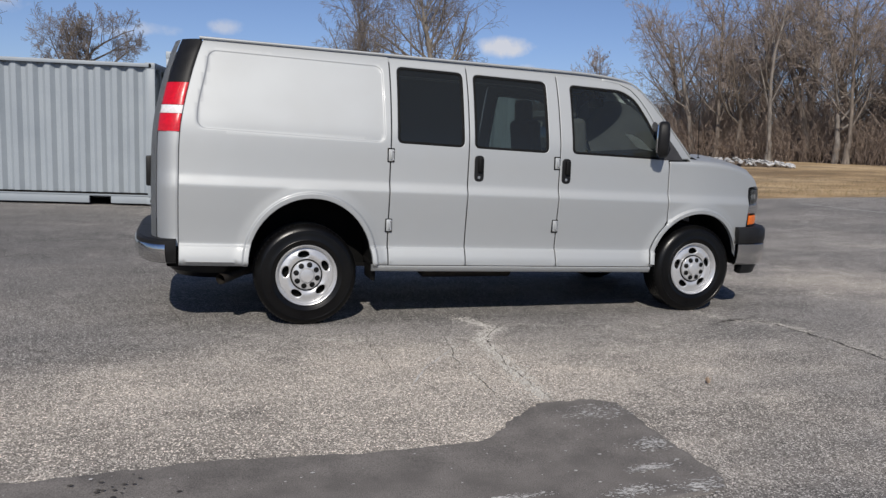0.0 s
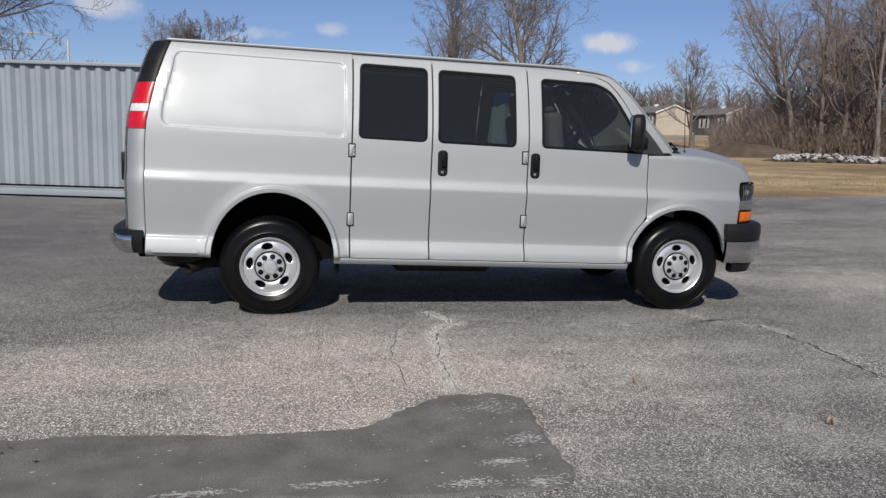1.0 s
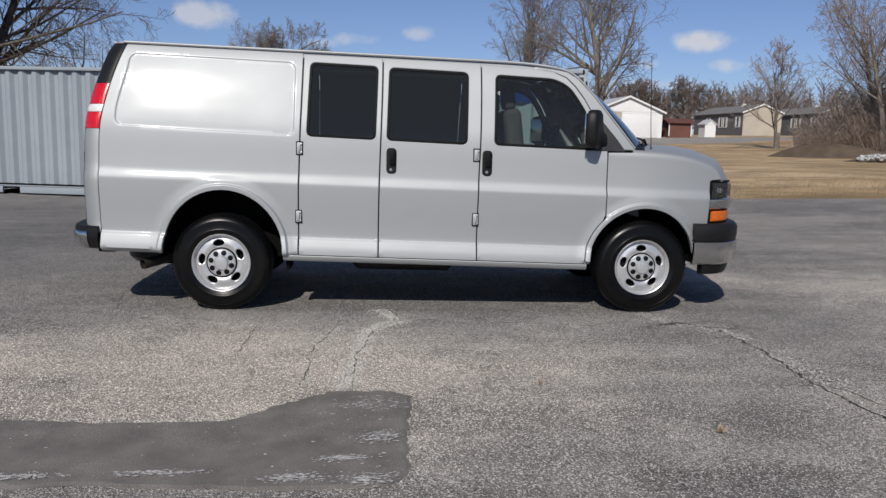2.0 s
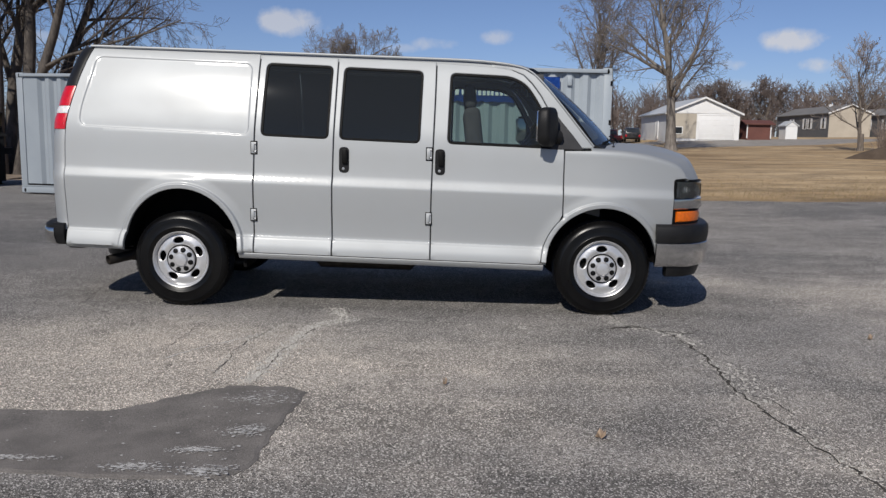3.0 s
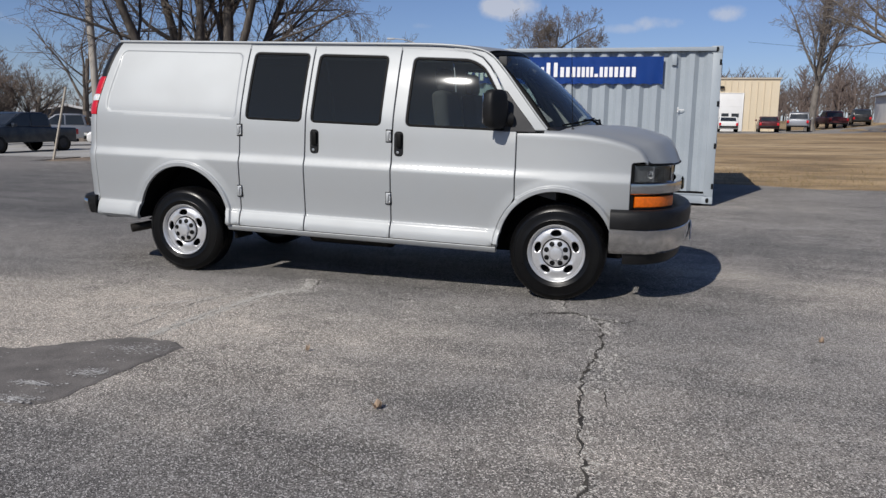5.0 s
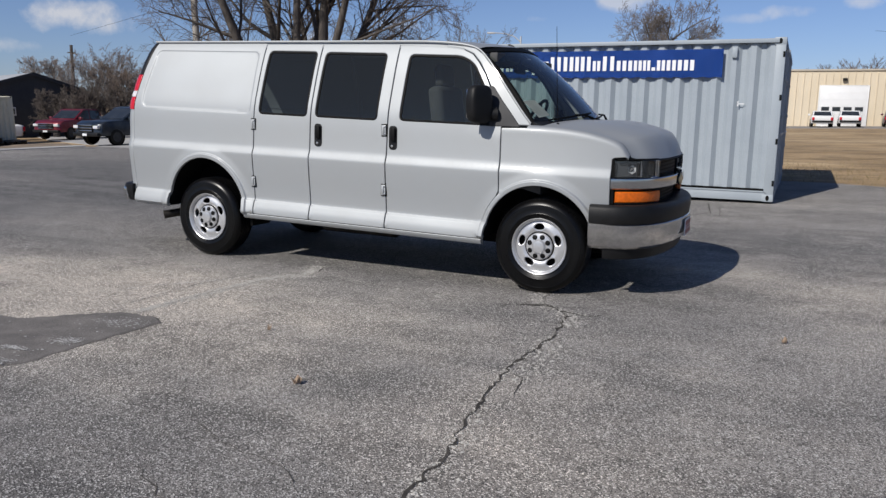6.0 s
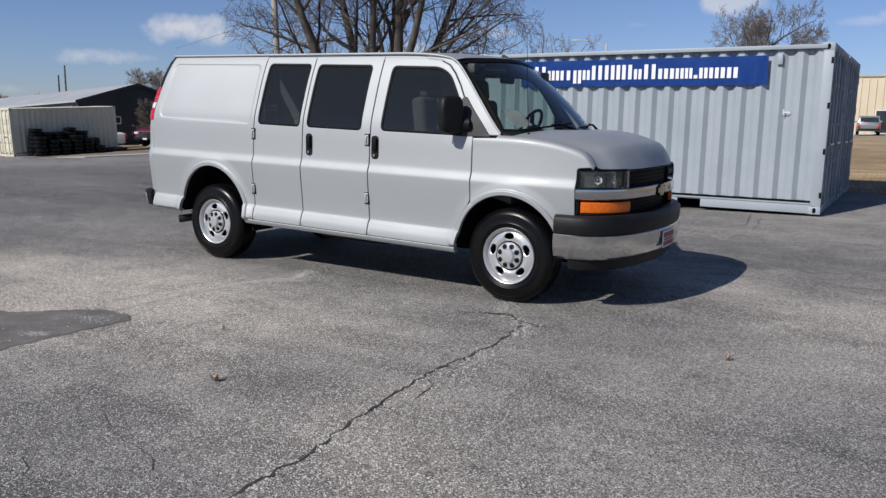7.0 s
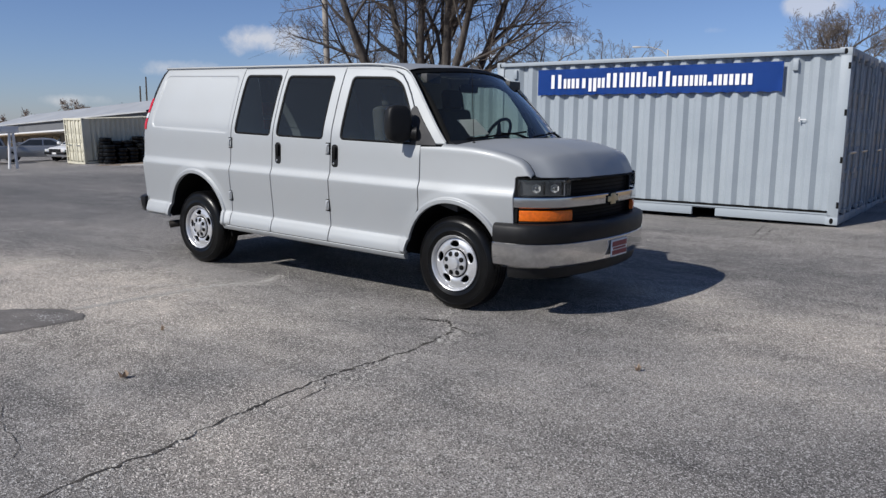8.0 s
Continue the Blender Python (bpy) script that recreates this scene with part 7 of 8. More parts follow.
# ---- buildings ----
def gable_building(name, m, wx, ly, eave, ridge, wall, roof, label, gable=None, over=0.35, along="y", trim=None, category="building"):
    """A building with its near left corner at the origin, wx wide, ly deep, ridge along y or x."""
    b = thing(name, m, label, category)
    bm = bmesh.new()
    if along == "y":
        prof = [(0, -0.6), (wx, -0.6), (wx, eave), (wx / 2, ridge), (0, eave)]
        a, c = [bm.verts.new((x, 0, z)) for x, z in prof], [bm.verts.new((x, ly, z)) for x, z in prof]
    else:
        prof = [(0, -0.6), (0, eave), (ly / 2, ridge), (ly, eave), (ly, -0.6)]
        a, c = [bm.verts.new((0, y, z)) for y, z in prof], [bm.verts.new((wx, y, z)) for y, z in prof]
    bm.faces.new(a), bm.faces.new(list(reversed(c)))
    for i in range(5):
        j = (i + 1) % 5
        bm.faces.new((a[j], a[i], c[i], c[j]))
    bmesh.ops.recalc_face_normals(bm, faces=bm.faces[:])
    part("wall", bm, wall, b)
    half = (wx if along == "y" else ly) / 2
    sl = (ridge - eave) / half
    for s in (-1, 1):
        bm = bmesh.new()
        e0 = half + over
        pts = [(0.0, ridge + 0.03), (s * e0, ridge + 0.03 - sl * e0), (s * e0, ridge + 0.15 - sl * e0), (0.0, ridge + 0.15)]
        if along == "y":
            r = [[Vector((half + u, y, z)) for u, z in pts] for y in (-over, ly + over)]
        else:
            r = [[Vector((x, half + u, z)) for u, z in pts] for x in (-over, wx + over)]
        loft(bm, r)
        bmesh.ops.recalc_face_normals(bm, faces=bm.faces[:])
        part("roof_slope", bm, roof, b)
        if trim:
            bm = bmesh.new()
            q = [(0.0, ridge - 0.04), (s * e0, ridge - 0.04 - sl * e0), (s * e0, ridge + 0.17 - sl * e0), (0.0, ridge + 0.17)]
            if along == "y":
                loft(bm, [[Vector((half + u, y, z)) for u, z in q] for y in (-over - 0.04, -over)])
            else:
                loft(bm, [[Vector((x, half + u, z)) for u, z in q] for x in (wx + over, wx + over + 0.04)])
            bmesh.ops.recalc_face_normals(bm, faces=bm.faces[:])
            part("fascia", bm, trim, b)
    if gable:
        bm = bmesh.new()
        if along == "y":
            loft(bm, [[Vector((-0.02, y, eave)), Vector((wx + 0.02, y, eave)), Vector((half, y, ridge + 0.02))] for y in (-0.05, 0.0)])
        else:
            loft(bm, [[Vector((x, 0, -0.6)), Vector((x, ly, -0.6)), Vector((x, ly, eave)), Vector((x, half, ridge + 0.02)), Vector((x, 0, eave))] for x in (wx, wx + 0.05)])
        bmesh.ops.recalc_face_normals(bm, faces=bm.faces[:])
        part("gable", bm, gable, b)
    return b


def opening(parent, name, x0, x1, z0, z1, mat, y=-0.03, frame_mat=None, axis="x", panels=0, label=""):
    """A door or window set on a wall face, with a raised frame."""
    bm = bmesh.new()
    t = 0.08
    def bx(a0, a1, y0, y1, c0, c1):
        box(bm, a0, a1, y0, y1, c0, c1, 0.01) if axis == "x" else box(bm, y0, y1, a0, a1, c0, c1, 0.01)
    bx(x0, x1, y, y + 0.06, z0, z1)
    o = part(name, bm, mat, parent, label)
    bm = bmesh.new()
    f = frame_mat or PAINT_WHITE
    bx(x0 - t, x0, y - 0.03, y + 0.05, z0 - t, z1 + t), bx(x1, x1 + t, y - 0.03, y + 0.05, z0 - t, z1 + t)
    bx(x0, x1, y - 0.03, y + 0.05, z1, z1 + t), bx(x0, x1, y - 0.03, y + 0.05, z0 - t, z0)
    for i in range(1, panels):
        z = z0 + (z1 - z0) * i / panels
        bx(x0, x1, y - 0.012, y + 0.03, z - 0.02, z + 0.02)
    part("frame", bm, f, o)
    return o


# white garage building
gz = rise(30, 86)
wb_ = gable_building("garage_building", pose(25.9, 84.0, gz + 0.05), 8.2, 13.0, 2.85, 4.55, WALL_WHITE, ROOF_PALE, "white gabled garage building with a wide white door", WALL_WHITE, trim=PAINT_WHITE)
bm = boxes((0.0, 3.3, -0.04, 0.0, 0, 2.8))
part("front_cladding", bm, WALL_CREAM, wb_, "cream front siding")
opening(wb_, "garage_door", 3.6, 7.6, 0.0, 2.62, PAINT_WHITE, panels=5, label="white sectional garage door")
opening(wb_, "window", 0.5, 1.7, 0.55, 1.25, DARK_WINDOW, -0.06)
opening(wb_, "side_door", 4.0, 5.0, 0.0, 2.0, WALL_WHITE, -0.04, axis="y")
# red shed and small white shed
sh = gable_building("shed", pose(35.3, 84.8, rise(36, 86) + 0.1), 2.7, 2.6, 1.6, 1.95, SHED_RED, SHED_RED, "low red-brown garden shed with pale corner trim", along="x")
for x in (0.0, 2.7):
    bm = boxes((x - 0.06, x + 0.06, -0.03, 0.03, 0, 1.6))
    part("corner_trim", bm, PAINT_WHITE, sh)
gable_building("shed", pose(40.4, 86.5, rise(40, 88) + 0.1), 1.35, 1.9, 1.35, 1.8, WALL_WHITE, ROOF_PALE, "small white garden shed beside the field", WALL_WHITE, 0.15)
# grey mobile homes
for k, (x, y, lab) in enumerate([(56.7, 111.0, "grey-sided mobile home with white-trimmed windows and cream gable"), (71.0, 114.5, "grey-sided mobile home with a cream gable behind brush")]):
    mh = gable_building("mobile_home", pose(x, y, rise(x, y) + 0.35), 6.1, 19.0, 3.15, 4.35, WALL_GREY, ROOF_GREY, lab, WALL_CREAM, 0.3, trim=PAINT_WHITE, category="house")
    bm = boxes((0, 6.1, -0.04, 0, -0.6, 3.14))
    part("front_cladding", bm, WALL_CREAM, mh, "cream siding")
    for y0 in (1.4, 6.0, 7.6, 12.5):
        opening(mh, "window", y0, y0 + 0.75, 0.95, 2.5, DARK_WINDOW, -0.03, axis="y")
        for ya in (y0 - 0.5, y0 + 0.87):
            part("shutter", boxes((-0.05, -0.01, ya, ya + 0.38, 0.9, 2.55)), PAINT_WHITE, mh)
    bm = boxes((2.6, 3.2, 6, 6.5, 4.0, 4.75))
    part("roof_vent", bm, PAINT_WHITE, mh)

# tan industrial building
tz = rise(6, 80)
tb = thing("industrial_building", pose(-24, 80, tz), "tan panel-walled industrial building with white overhead doors", "building")
bm = boxes((0, 37.6, 0, 24, -0.5, 5.3))
part("wall", bm, WALL_TAN, tb)
bm = boxes((-0.15, 37.75, -0.15, 24.1, 5.3, 5.46))
part("roof_edge", bm, WALL_CREAM, tb)
for i in range(58):
    bm = boxes((i * 0.64 + 0.3, i * 0.64 + 0.36, -0.08, 0.0, 0.0, 5.28))
    part("panel_rib", bm, WALL_TAN, tb)
for x in (30.0, 12.0):
    gd = opening(tb, "overhead_door", x, x + 4.2, 0.02, 3.85, PAINT_WHITE, -0.16, panels=6, label="white overhead door")
    for j in range(4):
        bm = boxes((x + 0.25 + j * 0.98, x + 0.95 + j * 0.98, -0.19, -0.15, 1.45, 1.85))
        part("door_window", bm, DARK_WINDOW, gd)
opening(tb, "door", 25.5, 26.5, 0.02, 2.1, DARK_WINDOW, -0.14)
bm = boxes((31.9, 32.3, -0.35, -0.1, 4.35, 4.6))
part("wall_lamp", bm, BLACK_PLASTIC, tb)

# long low building with a pale roof, west of the lot; its dark gable faces east
lb = gable_building("long_building", pose(-43.5, 31.7, rise(-43, 32), 0, 0, -8) @ pose(0, 0, 0, 0, -2.15, 0) @ pose(-39.4, -4.4, 0), 39.4, 8.8, 2.95, 4.2, WALL_GREY, ROOF_WEST, "long low building with a pale metal roof and dark gable", WALL_DARK, 0.25, "x", WALL_DARK)
opening(lb, "window", 2.0, 2.95, 1.5, 1.9, DARK_WINDOW, 39.46, axis="y")
part("fascia_band", boxes((-0.3, 39.3, -0.34, 0.0, 1.93, 2.68)), WALL_GREY, lb, "dark grey band between canopy and eave")
bm = boxes((-1, 39.3, -2.6, 0.0, 1.79, 1.93), bev=0.02)
part("canopy", bm, PAINT_WHITE, lb, "white canopy along the eaves")
for k in range(9):
    opening(lb, "window", 2.5 + k * 4.2, 4.6 + k * 4.2, 0.5, 1.55, DARK_WINDOW, -0.04, WALL_GREY)
# low brick building behind the bins
bb = thing("brick_building", on(-37.3, 42.9, 20), "low tan brick building with a dark flat roof", "building")
bm = boxes((0, 16, 0, 9, -0.5, 2.25))
part("wall", bm, WALL_BRICK, bb)
bm = boxes((-0.5, 16.5, -0.7, 9.4, 2.25, 2.55), bev=0.02)
part("roof", bm, ROOF_GREY, bb)
for k in range(4):
    opening(bb, "window", 1.2 + k * 3.8, 3.4 + k * 3.8, 0.9, 1.9, DARK_WINDOW)
gh = gable_building("house", pose(-48.6, 47.9, rise(-47, 49), 0, 0, 40), 5.2, 6.5, 2.2, 2.75, WALL_GREY, ROOF_GREY, "low grey house with white trim beyond the side lot", trim=PAINT_WHITE, category="house")
for x in (0.7, 3.2):
    opening(gh, "window", x, x + 1.3, 0.7, 1.7, DARK_WINDOW)

# cream container and tyre stacks
container(pose(-36.50, 20.95, -0.81, 0, 2.2, -95.47), 6.058, BOX_CREAM, BOX_CREAM, "cream corrugated steel container beside stacks of old tyres")


def tyre_mesh():
    bm = bmesh.new()
    lathe(bm, [(0.2, -0.085), (0.22, -0.1), (0.29, -0.105), (0.325, -0.085), (0.335, -0.04), (0.335, 0.04), (0.325, 0.085), (0.29, 0.105), (0.22, 0.1), (0.2, 0.085), (0.2, -0.085)], 18)
    me = settle(bm, "tyre")
    me.materials.append(RUBBER)
    return me


TYRE = tyre_mesh()
rnd = random.Random(17)
ax_n, ax_e = Vector((0.0953, 0.9955)), Vector((0.9955, -0.0953))
for i, h in enumerate((7, 6, 6, 7, 6, 4, 1, 1)):
    for row in range(2):
        p = Vector((-35.58, 17.82)) + ax_n * (0.95 + i * 0.66) + ax_e * (0.45 + row * 0.68)
        for j in range(max(1, h - row * 2)):
            ob = new("tyre", TYRE)
            ob.matrix_basis = pose(p.x + rnd.gauss(0, 0.03), p.y + rnd.gauss(0, 0.03), rise(p.x, p.y) + 0.105 + j * 0.211, rnd.gauss(0, 0.5), rnd.gauss(0, 0.5), rnd.uniform(0, 360))
            tagged(ob, "worn black rubber tyre stacked beside the cream container", "tyre", "tyre stacks")

# ---- bins, poles ----
def dumpster(m, label, lid_open, body=None):
    DUMP = body or DUMP_GREEN
    d = thing("dumpster", m, label, "dumpster", "dumpsters")
    bm = bmesh.new()
    prof = [(-0.02, 0.1), (1.4, 0.1), (1.45, 1.62), (-0.05, 1.38)]
    loft(bm, [[Vector((x, y, z)) for y, z in prof] for x in (-0.92, 0.92)])
    bmesh.ops.recalc_face_normals(bm, faces=bm.faces[:])
    part("body", bm, DUMP, d, "black steel body")
    for x in (-0.6, 0.0, 0.6):
        bm = boxes((x - 0.04, x + 0.04, -0.09, -0.02, 0.14, 1.36))
        part("rib", bm, DUMP, d)
    bm = boxes((-0.98, 0.98, -0.11, -0.03, 1.34, 1.42))
    part("rim", bm, DUMP, d)
    for s in (-1, 1):
        bm = boxes((s * 1.0 - 0.09, s * 1.0 + 0.09, 0.3, 1.1, 0.85, 1.02))
        part("lift_pocket", bm, DUMP, d)
        for y in (0.15, 1.25):
            bm = bmesh.new()
            tube(bm, [(s * 0.8 - 0.03, y, 0.075), (s * 0.8 + 0.03, y, 0.075)], 0.075, 12)
            part("caster", bm, RUBBER, d)
    for s in (-1, 1):
        bm = bmesh.new()
        tilt = 13 if lid_open else -8
        box(bm, s * 0.47 - 0.46, s * 0.47 + 0.46, -1.5, 0.02, -0.02, 0.025, 0.012, 2, Matrix.Translation((0, 1.46, 1.66)) @ pose(0, 0, 0, -tilt if tilt > 0 else 9, 0, 0))
        part("lid", bm, BLACK_PLASTIC, d, "black plastic lid")
    return d


dumpster(on(-10.3, 13.1, 32) @ Matrix.Diagonal((1.1, 0.9, 0.92, 1)), "black dumpster behind the grey bins with a raised lid", 1, BLACK_PLASTIC)


def waste_bin(m, w_, label):
    """A small square commercial bin, its front towards -y."""
    d = thing("waste_bin", m, label, "bin", "waste bins")
    h, dp = 1.12, 0.85
    bm = bmesh.new()
    loft(bm, [[Vector((x * k, y, z)) for x, y in rounded([(-w_ / 2, 0.06 - 0.06 * k2), (w_ / 2, 0.06 - 0.06 * k2), (w_ / 2, dp), (-w_ / 2, dp)], 0.04, 3)] for z, k, k2 in ((0.08, 0.92, 0.0), (0.5, 0.96, 0.5), (h, 1.0, 1.0))])
    bmesh.ops.recalc_face_normals(bm, faces=bm.faces[:])
    part("body", bm, DUMP_GREEN, d, "grey moulded bin body")
    bm = bmesh.new()
    box(bm, -w_ / 2 - 0.03, w_ / 2 + 0.03, -0.035, dp + 0.03, h - 0.02, h + 0.05, 0.015)
    part("lid", bm, DARK_PLASTIC, d, "dark plastic lid")
    for s in (-1, 1):
        bm = bmesh.new()
        tube(bm, [(s * w_ * 0.36 - 0.02, 0.2, 0.08), (s * w_ * 0.36 + 0.02, 0.2, 0.08)], 0.08, 12)
        part("caster", bm, RUBBER, d)
        bm = bmesh.new()
        tube(bm, [(s * w_ * 0.36 - 0.02, dp - 0.15, 0.08), (s * w_ * 0.36 + 0.02, dp - 0.15, 0.08)], 0.08, 12)
        part("caster", bm, RUBBER, d)
    bm = boxes((-0.06, 0.20, -0.012, 0.03, 0.66, 1.02), bev=0.004)
    k = part("sticker", bm, STICKER, d, "bright green sticker")
    for z0, z1 in ((0.84, 0.95), (0.72, 0.74)):
        bm = boxes((-0.03, 0.17, -0.018, -0.010, z0, z1))
        part("lettering_bar", bm, DUMP_GREEN, k)
    if w_ > 0.8:
        part("small_sticker", boxes((0.27, 0.36, -0.012, 0.03, 0.74, 1.0), bev=0.004), WALL_CREAM, d, "small pale sticker")


waste_bin(on(-9.45, 12.60, 33), 0.72, "grey plastic bin with a green sticker beside the black dumpster")
waste_bin(on(-10.62, 11.92, 33), 0.86, "wider grey plastic bin with a green sticker")

bm = bmesh.new()
tube(bm, [(0, 0, -0.5), (0, 0, 3), (0.02, 0, 10.5)], [0.145, 0.135, 0.10], 14)
ob = part("pole", bm, WOOD_POLE)
tagged(ob, "weathered grey wooden utility pole at the lot's edge", "utility pole", "utility poles")
ob.matrix_basis = on(-16.5, 18.3, 0) @ pose(0, 0, 0, 0, -2.2, 0)
bm = bmesh.new()
tube(bm, [(0, 0, 0), (0.38, 0.34, 2.42)], [0.04, 0.035], 8)
ob = part("guy_guard", bm, WALL_CREAM)
tagged(ob, "pale yellow guy wire guard leaning over dry grass", "guy guard")
ob.matrix_basis = on(-15.9, 15.3)
for x, y, h in ((-162.4, 101.8, 12.9), (-163.1, 100.6, 10.7), (-71.1, 58.1, 9.3)):
    bm = bmesh.new()
    tube(bm, [(0, 0, -1), (0, 0, h)], [0.24, 0.17], 8)
    pl_ = part("utility_pole", bm, BARK_DARK)
    pl_.matrix_basis = on(x, y, 30)
    tagged(pl_, "distant dark utility pole with a short crossarm", "utility pole", "utility poles")
    bm = boxes((-0.45, 0.45, -0.05, 0.05, h - 0.9, h - 0.78)) if y < 90 else boxes((-0.3, 0.1, -0.05, 0.05, h - 2.4, h - 2.25), (-0.3, 0.1, -0.05, 0.05, h - 3.9, h - 3.75))
    part("crossarm", bm, BARK_DARK, pl_)
sl = thing("street_lamp", on(-14.6, 50.2, 200), "grey steel street lamp with a curved arm", "street lamp")
bm = bmesh.new()
tube(bm, [(0, 0, 0), (0, 0, 7.0)], [0.1, 0.06], 10)
part("post", bm, ROOF_PALE, sl)
bm = bmesh.new()
tube(bm, [(0, 0, 6.6), (0.5, 0, 7.0), (1.2, 0, 7.2), (2.0, 0, 7.25)], 0.035, 8)
part("arm", bm, ROOF_PALE, sl)
bm = boxes((1.9, 2.5, -0.12, 0.12, 7.17, 7.29), bev=0.03)
part("lamp_head", bm, ROOF_PALE, sl)
for pts in ([(-16.9, 18.3, 9.9), (-42, 41, 8.6), (-71.1, 58.1, 9.2)], [(10, 76, 9.2), (40, 100, 8.6), (80, 120, 9.5)]):
    bm = bmesh.new()
    tube(bm, pts, 0.012, 5)
    tagged(part("overhead_wire", bm, GASKET), "thin black overhead wire strung between poles", "wire", "overhead wires")

# white two-legged sign stand
st = thing("sign_stand", on(-33.95, 13.2, -100), "white two-legged sign stand on the lot", "sign")
for s in (-1, 1):
    bm = bmesh.new()
    tube(bm, [(s * 0.18, 0, 0), (s * 0.08, 0, 1.80)], 0.07, 8)
    part("leg", bm, PAINT_WHITE, st)
bm = boxes((-0.34, 1.9, -0.08, 0.08, 1.80, 2.12), bev=0.02)
part("sign_board", bm, PAINT_WHITE, st)

# ---- parked vehicles ----
def vehicle(kind, m, paint, label, group=""):
    """A parked car, estate or pickup; it faces +x and stands at the middle of its length."""
    car = thing({"pickup": "pickup_truck", "suv": "estate_car", "sedan": "car"}[kind], m, label, "truck" if kind == "pickup" else "car", group)
    if kind == "pickup":
        L, W, wb_x, r = 5.5, 1.95, (-1.75, 1.75), 0.39
        low = [(-2.75, 0.55), (-2.75, 1.12), (-1.25, 1.12), (-1.2, 1.16), (1.15, 1.2), (2.4, 1.13), (2.66, 1.0), (2.75, 0.6), (2.7, 0.45), (-2.7, 0.45)]
        cab = [(-1.2, 1.15), (-1.06, 1.72), (-0.75, 1.83), (0.1, 1.84), (0.42, 1.79), (1.32, 1.19)]
    elif kind == "suv":
        L, W, wb_x, r = 4.7, 1.85, (-1.4, 1.4), 0.36
        low = [(-2.3, 0.5), (-2.33, 1.0), (-2.2, 1.1), (1.0, 1.08), (2.1, 0.95), (2.33, 0.78), (2.35, 0.45), (2.25, 0.32), (-2.25, 0.34)]
        cab = [(-2.15, 1.08), (-1.9, 1.6), (-1.4, 1.7), (0.2, 1.68), (1.1, 1.08)]
    else:
        L, W, wb_x, r = 4.6, 1.8, (-1.35, 1.4), 0.33
        low = [(-2.28, 0.5), (-2.3, 0.92), (-2.1, 0.99), (0.95, 0.95), (2.0, 0.82), (2.27, 0.68), (2.3, 0.42), (2.2, 0.28), (-2.2, 0.3)]
        cab = [(-1.75, 0.97), (-0.95, 1.4), (-0.3, 1.46), (0.35, 1.42), (1.15, 0.95)]
    hw = W / 2
    bm = bmesh.new()
    loft(bm, [[Vector((x, y, z + (0.0 if abs(y) < hw - 0.05 else -0.015))) for x, z in [(p[0] * (1 - 0.30 * max(0.0, abs(y) / hw - 0.55) ** 2), p[1]) for p in low]] for y in (-hw, -hw + 0.06, -hw + 0.22, 0.0, hw - 0.22, hw - 0.06, hw)])
    bmesh.ops.recalc_face_normals(bm, faces=bm.faces[:])
    bmesh.ops.bevel(bm, geom=[e for e in bm.edges if e.calc_face_angle(0) > 0.35], offset=0.055, segments=3, affect="EDGES", profile=0.5)
    body = part("body", bm, paint, car)
    bm = bmesh.new()
    loft(bm, [[Vector((x, y * (1.0 - 0.16 * (z - cab[0][1])), z)) for x, z in cab] for y in (-hw + 0.06, hw - 0.06)])
    bmesh.ops.recalc_face_normals(bm, faces=bm.faces[:])
    bmesh.ops.bevel(bm, geom=bm.edges[:], offset=0.04, segments=2, affect="EDGES", profile=0.5)
    cb = part("cabin", bm, paint, car)
    # windows, a little proud of the cabin
    z0, z1 = cab[0][1] + 0.06, max(z for x, z in cab) - 0.09
    def x_at(a, b, z):
        return a[0] + (b[0] - a[0]) * (z - a[1]) / (b[1] - a[1])
    back0, back1 = cab[0], cab[1]
    fr0, fr1 = cab[-1], cab[-2]
    for s in (-1, 1):
        xa0, xb0 = x_at(back0, back1, z0) + 0.12, x_at(fr0, fr1, z0) - 0.12
        xa1, xb1 = x_at(back0, back1, min(z1, back1[1])) + 0.12, x_at(fr0, fr1, z1) - 0.12
        mid = (xa0 + xb0) / 2 - 0.1
        for u0, u1, v0, v1 in ((xa0, mid - 0.04, xa1, mid - 0.04), (mid + 0.04, xb0, mid + 0.04, xb1)):
            bm = bmesh.new()
            def yy(z):
                return s * ((hw - 0.06) * (1.0 - 0.16 * (z - cab[0][1])) + 0.012)
            q = [Vector((u0, yy(z0), z0)), Vector((u1, yy(z0), z0)), Vector((v1, yy(z1), z1)), Vector((v0, yy(z1), z1))]
            loft(bm, [q, [p - Vector((0, s * 0.02, 0)) for p in q]])
            bmesh.ops.recalc_face_normals(bm, faces=bm.faces[:])
            part("side_window", bm, DARK_WINDOW, cb)
    for (a, b), nm, sg in (((fr0, fr1), "windscreen", 1), ((back0, back1), "rear_window", -1)):
        bm = bmesh.new()
        n_ = Vector((b[1] - a[1], 0, -(b[0] - a[0]))).normalized() * (1 if sg > 0 else 1)
        if n_.x * sg < 0:
            n_ = -n_
        pa, pb = Vector((a[0], 0, a[1])).lerp(Vector((b[0], 0, b[1])), 0.1), Vector((a[0], 0, a[1])).lerp(Vector((b[0], 0, b[1])), 0.9)
        q = [pa + Vector((0, -hw + 0.17, 0)) + n_ * 0.015, pa + Vector((0, hw - 0.17, 0)) + n_ * 0.015, pb + Vector((0, hw - 0.24, 0)) + n_ * 0.015, pb + Vector((0, -hw + 0.24, 0)) + n_ * 0.015]
        loft(bm, [q, [p - n_ * 0.02 for p in q]])
        bmesh.ops.recalc_face_normals(bm, faces=bm.faces[:])
        part(nm, bm, DARK_WINDOW, cb)
